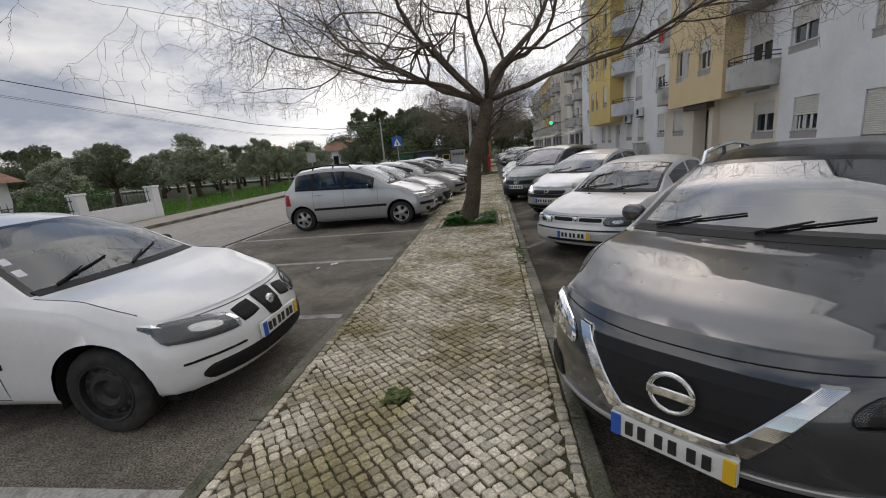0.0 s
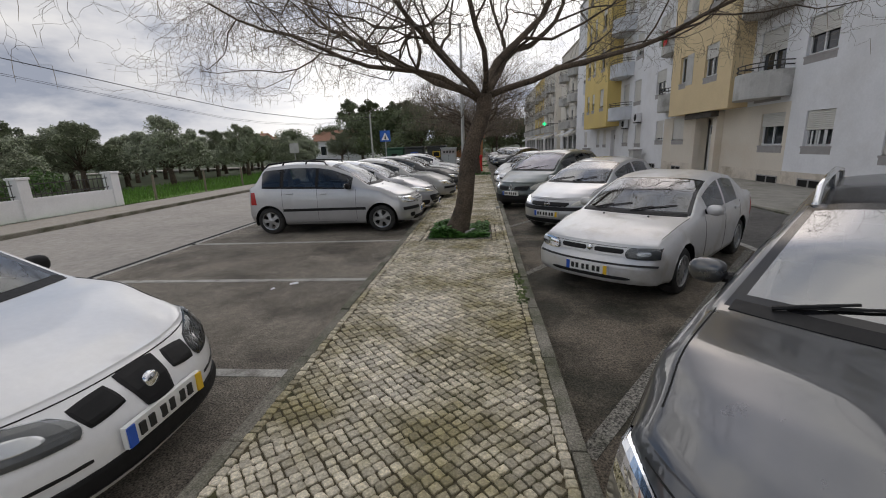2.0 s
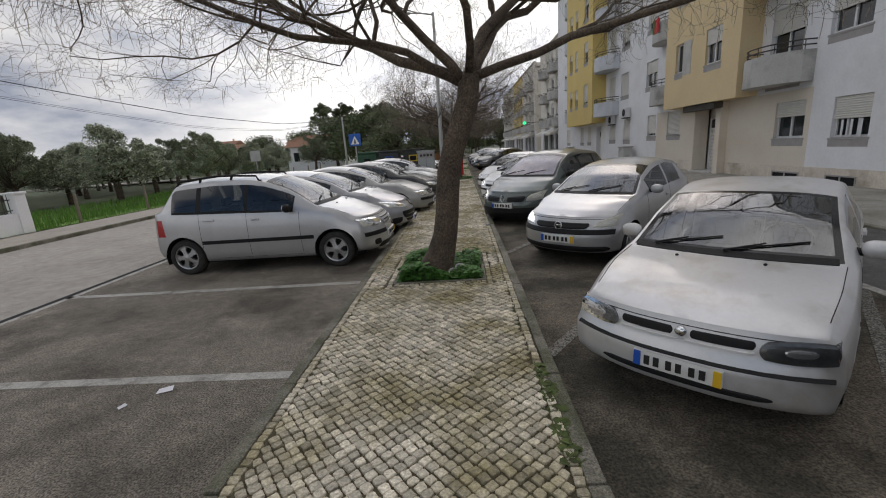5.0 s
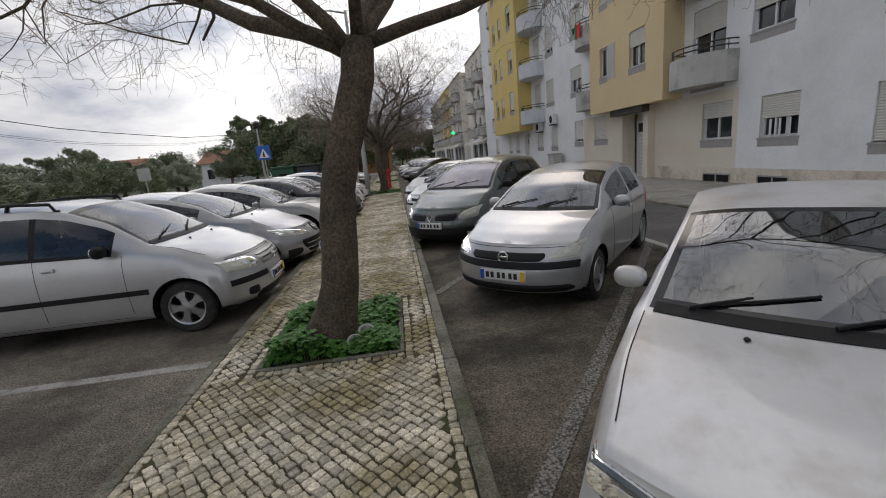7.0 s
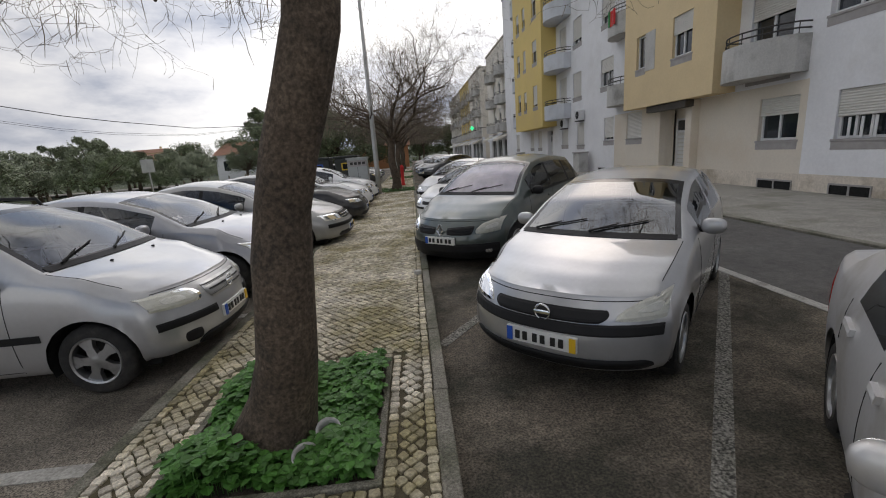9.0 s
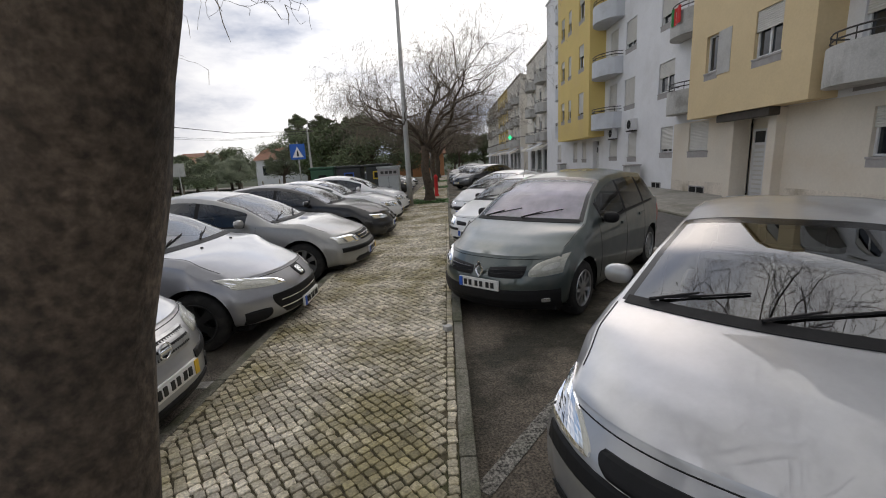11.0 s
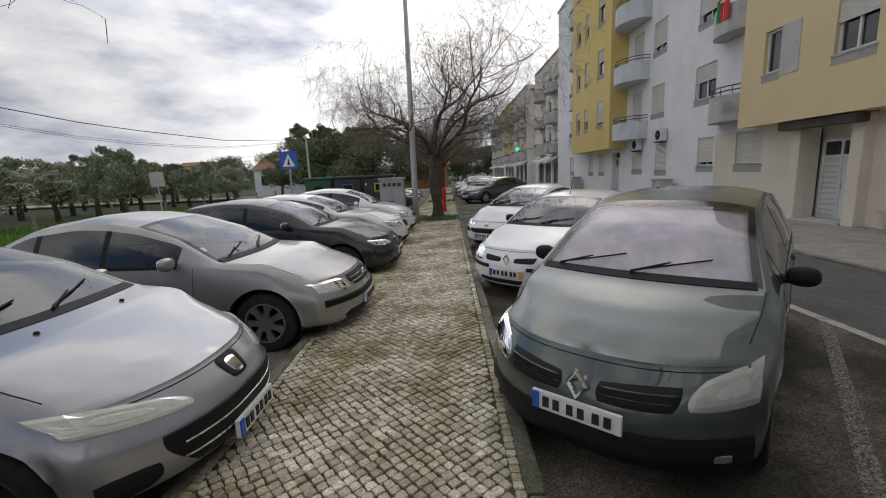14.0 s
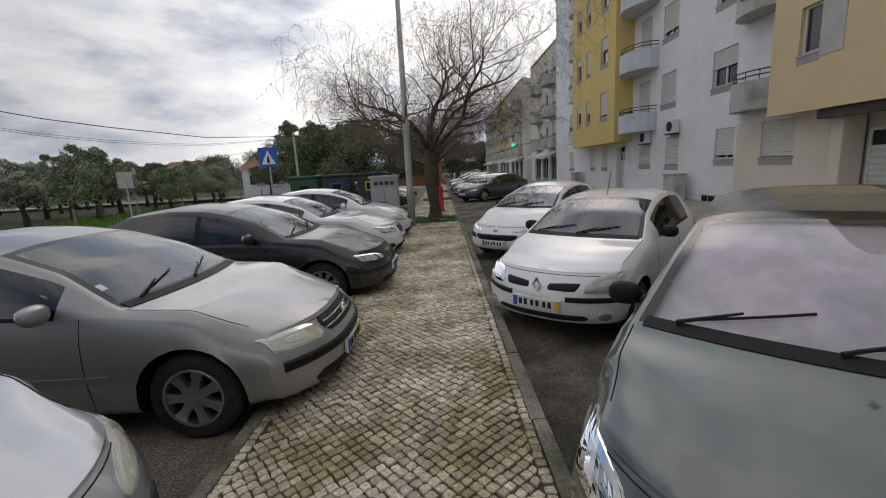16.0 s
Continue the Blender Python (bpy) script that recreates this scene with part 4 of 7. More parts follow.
def build_car(s):
    sh = Shell(s)
    car = thing(s.get("name", "car"), label=s["label"], category=s.get("category", "car"), group=s.get("group", "parked cars"))
    rows = [sh.section(d) for d in sh.ds]
    n = len(rows[0])
    body, dark = s["paint"], BLACK
    R, A = s["wheel"], s["wheel"] + 0.055
    axles = (s["fa"], s["ra"])
    regions = {}

    def put(key, q):
        regions.setdefault(key, []).append(q)

    grid = {}
    for sgn in (1, -1):
        for i, d in enumerate(sh.ds):
            for j, (y, z) in enumerate(rows[i]):
                p = sh.warp(d, sgn * y, z)
                grid[(sgn, i, j)] = p
    for sgn in (1, -1):
        for i in range(len(sh.ds) - 1):
            d = (sh.ds[i] + sh.ds[i + 1]) / 2
            for j in range(n - 1):
                q = [(sgn, i, j), (sgn, i + 1, j), (sgn, i + 1, j + 1), (sgn, i, j + 1)]
                if sgn < 0:
                    q.reverse()
                c = sum((grid[k] for k in q), Vector()) / 4
                if j < sh.NLOW:
                    ins = [any(in_arch(grid[k], a, R, A) for a in axles) for k in q]
                    if all(ins):
                        continue
                    put("body_shell", q)
                elif j < sh.NSIDE:
                    inwin = any(w0 <= d <= w1 for w0, w1 in s["win"])
                    if inwin and sh.NLOW + 1 <= j < sh.NSIDE - 1:
                        put("side_window", q)
                    elif s["win"][0][0] - 0.02 <= d <= s["win"][-1][1] + 0.02 and sh.NLOW <= j < sh.NSIDE - 1 and s.get("blackframe", True):
                        put("window_frame", q)
                    else:
                        put("body_shell", q)
                else:
                    if s["cowl"] < d < s["wtop"]:
                        if j == sh.NSIDE:
                            put("body_shell", q)
                        elif j == sh.NSIDE + 1 or d < s["cowl"] + 0.06 or d > s["wtop"] - 0.07:
                            put("windscreen_border", q)
                        else:
                            put("windscreen", q)
                    elif s["rtop"] < d < s["rbase"] and j >= sh.NSIDE + 2:
                        put("rear_window", q)
                    elif s["wtop"] <= d <= s["rtop"] and s.get("darkroof") and j >= sh.NSIDE + 2:
                        put("roof_panel", q)
                    else:
                        put("body_shell", q)
    # corners left inside an arch move out onto its rim
    for sgn in (1, -1):
        for i in range(len(sh.ds)):
            for j in range(sh.NLOW + 1):
                p = grid[(sgn, i, j)]
                for a in axles:
                    if in_arch(p, a, R, A):
                        dx, dz = p.x + a, p.z - R
                        r = math.hypot(dx, dz)
                        if dz > 0:
                            grid[(sgn, i, j)] = Vector((-a + dx * A / r, p.y, R + dz * A / r))
                        else:
                            grid[(sgn, i, j)] = Vector((-a + math.copysign(A, dx), p.y, p.z))
    # nose and tail faces
    K = 14
    for end, i in ((0, 0), (1, len(sh.ds) - 1)):
        d = sh.ds[i]
        ids = {}
        for j in range(n):
            y, z = rows[i][j]
            for k in range(K + 1):
                yy = y * (1 - 2 * k / K)
                ids[(j, k)] = ("cap", end, j, k)
                grid[ids[(j, k)]] = sh.warp(d, yy, z)
        for j in range(n - 1):
            for k in range(K):
                q = [ids[(j, k)], ids[(j, k + 1)], ids[(j + 1, k + 1)], ids[(j + 1, k)]]
                if end == 0:
                    q.reverse()
                put("body_shell", q)
    mats = {"body_shell": body, "side_window": DGLASS, "window_frame": dark, "windscreen": s.get("screen", GLASS), "windscreen_border": GLOSSBLACK, "rear_window": DGLASS, "roof_panel": GLOSSBLACK}
    for key, quads in regions.items():
        split = {"side_window": lambda q: (q[0][0] if q[0][0] != "cap" else 0, next((w for w in range(len(s["win"])) if s["win"][w][0] <= (sh.ds[q[0][1]] + sh.ds[q[2][1]]) / 2 <= s["win"][w][1]), 0))}.get(key, (lambda q: q[0][0]) if key == "window_frame" else (lambda q: 0))
        groups = {}
        for q in quads:
            groups.setdefault(split(q), []).append(q)
        for g in groups.values():
            keys, verts, faces, where = {}, [], [], {}
            for q in g:
                f = []
                for k in q:
                    co = grid[k]
                    kk = (round(co.x, 4), round(co.y, 4), round(co.z, 4))
                    if kk not in where:
                        where[kk] = len(verts)
                        verts.append(co)
                    if where[kk] not in f:
                        f.append(where[kk])
                if len(f) > 2:
                    faces.append(tuple(f))
            ob = part(key, (verts, faces), mats[key], car, {"windscreen": "windscreen reflecting the cloudy sky"}.get(key, ""), smooth=True)
    # floor pan and wheel housings close the shell below
    zb = s.get("sill", 0.2)
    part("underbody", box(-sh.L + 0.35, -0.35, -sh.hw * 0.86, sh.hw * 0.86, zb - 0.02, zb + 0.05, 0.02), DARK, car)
    for a in axles:
        for sgn in (1, -1):
            v, f = [], []
            m = 14
            for k in range(m + 1):
                t = math.pi * 1.2 * k / m - math.pi * 0.1
                for y in (sh.hw * 0.965, sh.hw * 0.55):
                    v.append((-a + math.cos(t) * A * 1.0, sgn * y, R + math.sin(t) * A * 1.0))
            for k in range(m):
                f.append((2 * k, 2 * k + 2, 2 * k + 3, 2 * k + 1))
            f.append(tuple(range(1, 2 * m + 3, 2)))
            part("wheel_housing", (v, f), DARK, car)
            # wheel
            tw = s.get("tyre", 0.2)
            rr = R * s.get("rimr", 0.68)
            wheel = part("wheel", lathe([(rr, -tw / 2), (R * 0.86, -tw / 2 - 0.008), (R * 0.97, -tw / 2 + 0.015), (R, -tw * 0.3), (R, tw * 0.3), (R * 0.97, tw / 2 - 0.015), (R * 0.86, tw / 2 + 0.008), (rr, tw / 2)], 36), RUBBER, car, smooth=True)
            wheel.matrix_basis = pose(-a, sgn * (sh.hw * 0.965 - tw / 2), R, 0, 0, 0 if sgn > 0 else 180) @ pose(0, 0, 0, 0, 0, s.get("steer", 0) if a == s["fa"] else 0)
            rim = part("rim", rim_geo(rr, s["rim"], tw * 0.8), s.get("rimmat", ALLOY), wheel, s.get("rimlabel", "silver alloy rim"))
            rim.location = (0, tw / 2 - 0.005, 0)
            part("brake_disc", lathe([(rr * 0.7, 0), (rr * 0.7, -0.02), (0.01, -0.02)], 20), STEEL, wheel).location = (0, 0.02, 0)
    # cabin: dashboard, seats, steering wheel
    cw, wt, belt = s["cowl"], s["wtop"], lerp(s["belt"], s["cowl"] + 0.4)
    hwi = sh.hw * 0.78
    part("dashboard", box(-cw - 0.75, -cw - 0.16, -hwi, hwi, belt - 0.32, belt - 0.05, 0.06), DASH, car, smooth=False)
    sx = cw + 1.28
    for y in (hwi * 0.5, -hwi * 0.5):
        lean = pose(-sx, y, 0.42, 0, -14, 0)
        part("seat", join(moved(box(-0.08, 0.08, -0.24, 0.24, 0.0, 0.62, 0.07), lean), box(-sx, -sx + 0.52, y - 0.24, y + 0.24, 0.32, 0.46, 0.06), moved(box(-0.05, 0.05, -0.13, 0.13, 0.66, 0.86, 0.045), lean)), SEAT, car)
    rx = min(sx + 0.95, s["rtop"] + 0.05)
    part("rear_seat", join(box(-rx - 0.08, -rx + 0.08, -hwi * 0.95, hwi * 0.95, 0.4, belt + 0.04, 0.06), box(-rx - 0.05, -rx + 0.04, hwi * 0.3, hwi * 0.7, belt + 0.05, belt + 0.2, 0.04), box(-rx - 0.05, -rx + 0.04, -hwi * 0.7, -hwi * 0.3, belt + 0.05, belt + 0.2, 0.04)), SEAT, car)
    ring = [(math.cos(t) * 0.18, math.sin(t) * 0.18) for t in np.linspace(0, 2 * math.pi, 19)]
    part("steering_wheel", moved(tube([(0, a, b) for a, b in ring], 0.014, 6), pose(-cw - 0.82, hwi * 0.5, belt + 0.0, 0, -28, 0)), BLACK, car)
    # mirrors
    for sgn in (1, -1):
        md = s.get("mirror", s["cowl"] + 0.42)
        z = lerp(s["belt"], md) + 0.06
        base = sh.side(md, z - 0.02, 0, sgn)
        c = base + Vector((0.02, sgn * 0.105, 0.03))
        mi = part("mirror", ball(c.x, c.y, c.z, 0.055, 0.095, 0.068, 8, 14, 0.8), s.get("mirrorpaint", body), car, smooth=True)
        part("mirror_glass", moved(ball(0, 0, 0, 0.012, 0.078, 0.053, 6, 12, 0.8), pose(c.x - 0.048, c.y, c.z)), CHROME, mi, "mirror glass", smooth=True)
        part("mirror_arm", tube([base - Vector((0, sgn * 0.03, 0)), c - Vector((0, sgn * 0.05, 0.03))], [0.035, 0.025], 8), BLACK, mi)
    # wipers and cowl grille
    part("cowl_grille", patch(lambda q, d, o: sh.over(d, q, o), [(-0.93, cw - 0.03), (0.93, cw - 0.03), (0.93, cw + 0.045), (-0.93, cw + 0.045)], 14, 1, 0.012, 0.0), BLACK, car)
    wl_ = wt - cw
    for y0, y1 in s.get("wipers", ((0.62, -0.02), (-0.12, -0.75))):
        p1 = sh.over(cw + 0.07 + wl_ * 0.07, (y0 + y1) / 2, 0.018)
        wp = part("wiper", tube([sh.over(cw + 0.03, y1, 0.018), p1], [0.010, 0.006], 6), BLACK, car)
        part("blade", tube([sh.over(cw + 0.06 + wl_ * 0.07 * t * 2, y0 * t + (y1 + (y0 - y1) * 0.08) * (1 - t), 0.010) for t in (0, 0.25, 0.5, 0.75, 1)], 0.007, 5), BLACK, wp)
    # seams: bonnet edge, doors, bonnet front
    seams = []
    for sgn in (1, -1):
        seams.append(tube([sh.over(d, sgn * 0.985, 0.0) for d in np.linspace(0.12, cw - 0.04, 14)], 0.0035, 4, False))
        for d in s["doors"]:
            zt = lerp(s["belt"], d)
            lo = zb + 0.06
            pts = [sh.side(d, z, 0.0, sgn) for z in np.linspace(lo, zt, 9)]
            if not any(math.hypot(-p.x - a, p.z - R) < A for p in pts for a in axles):
                seams.append(tube(pts, 0.0035, 4, False))
            else:
                seams.append(tube([p for p in pts if all(math.hypot(-p.x - a, p.z - R) > A for a in axles)], 0.0035, 4, False))
        if len(s["doors"]) > 1:
            seams.append(tube([sh.side(d, zb + 0.07, 0, sgn) for d in np.linspace(s["doors"][0], s["doors"][-1] - 0.25, 10)], 0.003, 4, False))
    if s.get("lip", True):
        zl = s.get("lipz", sh.top(0) - 0.03)
        seams.append(tube([sh.front(y, zl - s.get("lipdrop", 0.0) * (abs(y) / sh.hw) ** 2, 0.0) for y in np.linspace(-sh.hw * 0.8, sh.hw * 0.8, 20)], 0.0035, 4, False))
    for g in seams:
        part("panel_gap", g, DARK, car)
    for d, z in s.get("handles", ()):
        for sgn in (1, -1):
            part("door_handle", patch(lambda a, b, o, g=sgn: sh.side(a, b, o, g), [(d, z - 0.018), (d + 0.19, z - 0.018), (d + 0.19, z + 0.018), (d, z + 0.018)], 5, 2, 0.028, 0.0), s.get("handlemat", body), car)
    for d0, d1, z0, z1, m, nm, lb in s.get("sides", ()):
        for sgn in (1, -1):
            part(nm, patch(lambda a, b, o, g=sgn: sh.side(a, b, o, g), [(d0, z0), (d1, z0), (d1, z1), (d0, z1)], 24, 1, 0.014, 0.0), m, car, lb)
    # front furniture: (name, corners in y and z, material, offset, mirrored, label)
    for nm, cs, m, o, mir, lb in s["face"]:
        for sgn in ((1, -1) if mir else (1,)):
            pts = [(y * sgn, z) for y, z in cs]
            wide = max(p[0] for p in pts) - min(p[0] for p in pts) > 0.6
            rnd = ROUND.get(nm, 0.0)
            ob = part(nm, patch(sh.skin, pts, 26 if wide else 12, 6, max(0.012, o * 0.7) if wide else o * 0.7, 0.02, rnd), m, car, lb, smooth=False)
            if nm == "headlight":
                c = sum((Vector(p) for p in pts), Vector((0, 0))) / 4
                lens = lambda k: [tuple(c + (Vector(p) - c) * k) for p in pts]
                part("lamp_bowl", patch(sh.skin, [tuple(c + (Vector(p) - c) * 0.42 + Vector((sgn * s.get("bowl", 0.0), 0))) for p in pts], 10, 8, o * 0.7 + 0.004, 0.0, 0.95), FROST if m is DULLLENS else REFLECT, ob, "bright reflector bowl")
                part("lens", patch(sh.skin, lens(1.0), 12, 6, o * 0.7 + 0.008, 0.0, rnd), LENS, ob, "clear lamp lens")
    for kind, y, z, r, m in s.get("badge", ()):
        c = sh.front(y, z, 0.03)
        if kind == "ring":
            b = part("badge", moved(tube([(0, math.cos(t) * r, math.sin(t) * r) for t in np.linspace(0, 2 * math.pi, 25)], r * 0.14, 8), pose(*c)), m, car, "chrome ring badge", smooth=True)
            part("badge_bar", moved(box(-0.008, 0.012, -r * 1.12, r * 1.12, -r * 0.24, r * 0.24, 0.006), pose(*c)), m, b)
        elif kind == "diamond":
            b = part("badge", moved(tube([(0, 0, r), (0, r * 0.62, 0), (0, 0, -r), (0, -r * 0.62, 0), (0, 0, r)], r * 0.2, 4), pose(*c)), m, car, "chrome diamond badge")
        else:
            part("badge", moved(lathe([(r, -0.02), (r, 0.0), (r * 0.8, 0.01), (0.001, 0.012)], 20), pose(c.x - 0.01, c.y, c.z, 0, 0, -90)), m, car, "round metal badge", smooth=True)
    if s.get("plate"):
        plate_on(car, sh, **s["plate"])
    if s.get("rails"):
        for sgn in (1, -1):
            d0, d1 = s["rails"]
            pts = [sh.over(d, sgn * 0.93, 0.065 if 0.06 < t < 0.94 else 0.0) for t, d in ((q, d0 + (d1 - d0) * q) for q in (0, 0.03, 0.08, 0.3, 0.5, 0.7, 0.92, 0.97, 1.0))]
            part("roof_rail", tube(pts, 0.018, 8), s.get("railmat", BLACK), car, "roof rail", smooth=True)
            for q in (0.35, 0.68):
                d = d0 + (d1 - d0) * q
                part("rail_foot", tube([sh.over(d, sgn * 0.93, -0.01), sh.over(d, sgn * 0.93, 0.06)], 0.02, 6), s.get("railmat", BLACK), car)
    if s.get("aerial"):
        d = s["aerial"]
        part("aerial", tube([sh.over(d, 0, 0), sh.over(d + 0.25, 0, 0.28)], [0.006, 0.003], 5), BLACK, car)
    for d, q in s.get("jets", ()):
        part("washer_jet", ball(*sh.over(d, q, 0.006), 0.018, 0.014, 0.01, 5, 8), BLACK, car)
    for d, q, w, h, m in s.get("stickers", ()):
        part("sticker", patch(lambda a, b, o: sh.over(b, a, o), [(q, d), (q + w, d), (q + w, d + h), (q, d + h)], 2, 2, 0.006, 0.0), m, car, "small paper sticker")
    # tail lamps and rear bumper plate
    for sgn in (1, -1):
        part("tail_light", patch(lambda a, b, o, g=sgn: sh.side(a, b, o, g), [(sh.L - 0.2, belt - 0.3), (sh.L - 0.03, belt - 0.3), (sh.L - 0.03, belt - 0.02), (sh.L - 0.14, belt - 0.02)], 4, 3, 0.008, 0.0), REDL, car, "red tail light")
    return car, sh


def in_arch(p, a, R, A):
    dx, dz = p.x + a, p.z - R
    return math.hypot(dx, dz) < A if dz > 0 else abs(dx) < A


def spec(label, paintmat, L, W, H, cowl, wtop, rtop, rbase, lip, hood, belt0, belt1, fa, ra, wheel, rim, **kw):
    """A full set of measures from a few: lip and hood are the bonnet's heights at nose and cowl."""
    tailz = kw.pop("tailz", belt1 + 0.03)
    boot = kw.pop("boot", None)
    top = [(0, lip), (0.12, lip + (hood - lip) * 0.32), (0.4, lip + (hood - lip) * 0.62), (0.8, lip + (hood - lip) * 0.87), (cowl, hood), (cowl + (wtop - cowl) * 0.5, hood + (H - hood) * 0.54), (wtop, H - 0.075), (wtop + 0.35, H - 0.02), ((wtop + rtop) / 2 + 0.1, H), (rtop, H - 0.07), (rbase, tailz if boot is None else boot)]
    top.append((L, tailz - 0.02 if boot is None else boot - 0.03))
    nosez = kw.pop("nose", [(0.2, 0.07), (0.3, 0.0), (0.5, 0.0), (lip - 0.12, 0.05), (lip, 0.16), (lip + 0.3, 0.34)])
    s = dict(label=label, paint=paintmat, L=L, W=W, top=top, cowl=cowl, wtop=wtop, rtop=rtop, rbase=rbase, belt=[(0, lip - 0.06), (0.4, (lip + hood) / 2 - 0.05), (cowl, belt0), (L, belt1)], nose=nosez, bow=0.34, fa=fa, ra=ra, wheel=wheel, rim=rim)
    s.update(kw)
    return s


WHITEP = paint("white_paint", (0.80, 0.80, 0.81), amount=0.06)
SILVER = paint("silver_paint", (0.47, 0.475, 0.49), metal=0.65, rough=0.38, amount=0.12)
SILVERB = paint("silver_blue_paint", (0.37, 0.375, 0.40), metal=0.65, rough=0.36, amount=0.08)
SILVERW = paint("weathered_silver_paint", (0.66, 0.66, 0.67), metal=0.5, rough=0.42, coat=0.5, dirt=(0.42, 0.39, 0.34), amount=0.6)
SILVERG = paint("silver_grey_paint", (0.36, 0.36, 0.352), metal=0.6, rough=0.4, coat=0.8, amount=0.2)
GREY = paint("graphite_paint", (0.06, 0.063, 0.07), metal=0.45, rough=0.3, amount=0.05)
GREENG = paint("green_grey_paint", (0.075, 0.095, 0.09), metal=0.5, rough=0.36, coat=0.8, amount=0.25)
BLACKP = paint("black_paint", (0.010, 0.010, 0.012), rough=0.3, coat=0.45, amount=0.06)
DARKBL = paint("dark_blue_paint", (0.02, 0.023, 0.03), rough=0.3, amount=0.1)
# Pinkish mottle and ripple stand for cloud reflected in the windscreen.
SUNSHADE = mat("cloud_mottled_sunshade", (0.9, 0.82, 0.88), rough=0.45, metal=0.2, var=0.25, scale=5, bump=0.6, bscale=6)

BLACKLIP = [("lower_grille", [(-0.55, 0.23), (0.55, 0.23), (0.5, 0.33), (-0.5, 0.33)], BLACK, 0.012, False, "black lower grille")]
IBIZA = spec("white hatchback parked nose to the kerb", WHITEP, 3.95, 1.70, 1.44, 1.12, 1.98, 3.15, 3.72, 0.72, 0.94, 0.90, 0.99, 0.78, 3.24, 0.30, "steel",
             rimmat=STEEL, rimlabel="black steel rim", screen=SCREEN, win=((1.48, 2.42), (2.5, 3.1)), doors=(1.35, 2.5), handles=((2.2, 0.8),), mirrorpaint=BLACK,
             sides=((1.3, 2.6, 0.5, 0.545, BLACK, "side_strip", "black rub strip"),), stickers=((1.32, -0.88, 0.07, 0.07, PAPER), (1.45, -0.88, 0.07, 0.07, PAPER)),
             face=[("lower_grille", [(-0.66, 0.275), (0.66, 0.275), (0.66, 0.385), (-0.66, 0.385)], BLACK, 0.012, False, "black lower grille"), ("grille", [(-0.09, 0.51), (0.09, 0.51), (0.13, 0.70), (-0.13, 0.70)], BLACK, 0.02, False, "black shield grille"),
                              ("side_grille", [(0.15, 0.585), (0.335, 0.56), (0.36, 0.665), (0.17, 0.685)], BLACK, 0.012, True, "black slatted side grille"),
                              ("headlight", [(0.34, 0.535), (0.79, 0.575), (0.79, 0.735), (0.37, 0.675)], SMOKED, 0.012, True, "dark-bowled headlight"),
                              ("bumper_groove", [(0.36, 0.425), (0.74, 0.425), (0.74, 0.445), (0.36, 0.445)], BLACK, 0.004, True, "bumper seam")],
             bowl=-0.03, badge=(("disc", 0, 0.61, 0.045, CHROME),), plate=dict(z=0.455, w=0.52, off=0.012))
MATRIX = spec("silver people carrier with black roof rails", SILVER, 4.03, 1.74, 1.62, 0.98, 1.85, 3.55, 3.92, 0.80, 1.06, 0.97, 1.06, 0.80, 3.40, 0.305, "five",
              category="car", screen=SCREEN, win=((1.35, 2.18), (2.26, 3.02), (3.1, 3.62)), doors=(1.22, 2.22, 3.06), handles=((1.9, 0.9), (2.8, 0.92)), mirrorpaint=BLACK,
              rails=(1.95, 3.6), sides=((1.0, 3.05, 0.52, 0.58, BLACK, "side_strip", "black rub strip"),),
              face=BLACKLIP + [("bumper_strip", [(0.3, 0.47), (0.82, 0.47), (0.82, 0.54), (0.3, 0.54)], BLACK, 0.012, True, "black bumper strip"),
                               ("grille", [(-0.33, 0.60), (0.33, 0.60), (0.36, 0.75), (-0.36, 0.75)], ALLOY, 0.01, False, "silver slatted grille"),
                               ("grille_gap", [(-0.32, 0.62), (0.32, 0.62), (0.32, 0.645), (-0.32, 0.645)], BLACK, 0.016, False, ""),
                               ("grille_gap", [(-0.33, 0.665), (0.33, 0.665), (0.33, 0.69), (-0.33, 0.69)], BLACK, 0.016, False, ""),
                               ("grille_gap", [(-0.34, 0.71), (0.34, 0.71), (0.34, 0.735), (-0.34, 0.735)], BLACK, 0.016, False, ""),
                               ("fog_light", [(0.5, 0.30), (0.64, 0.30), (0.64, 0.40), (0.5, 0.40)], BLACK, 0.012, True, "fog light recess"),
                               ("headlight", [(0.40, 0.62), (0.83, 0.64), (0.83, 0.78), (0.42, 0.765)], DULLLENS, 0.012, True, "clear headlight")],
              badge=(("ring", 0, 0.675, 0.055, CHROME),), plate=dict(z=0.44, w=0.52, off=0.005), jets=((0.8, 0.4), (0.8, -0.4)))
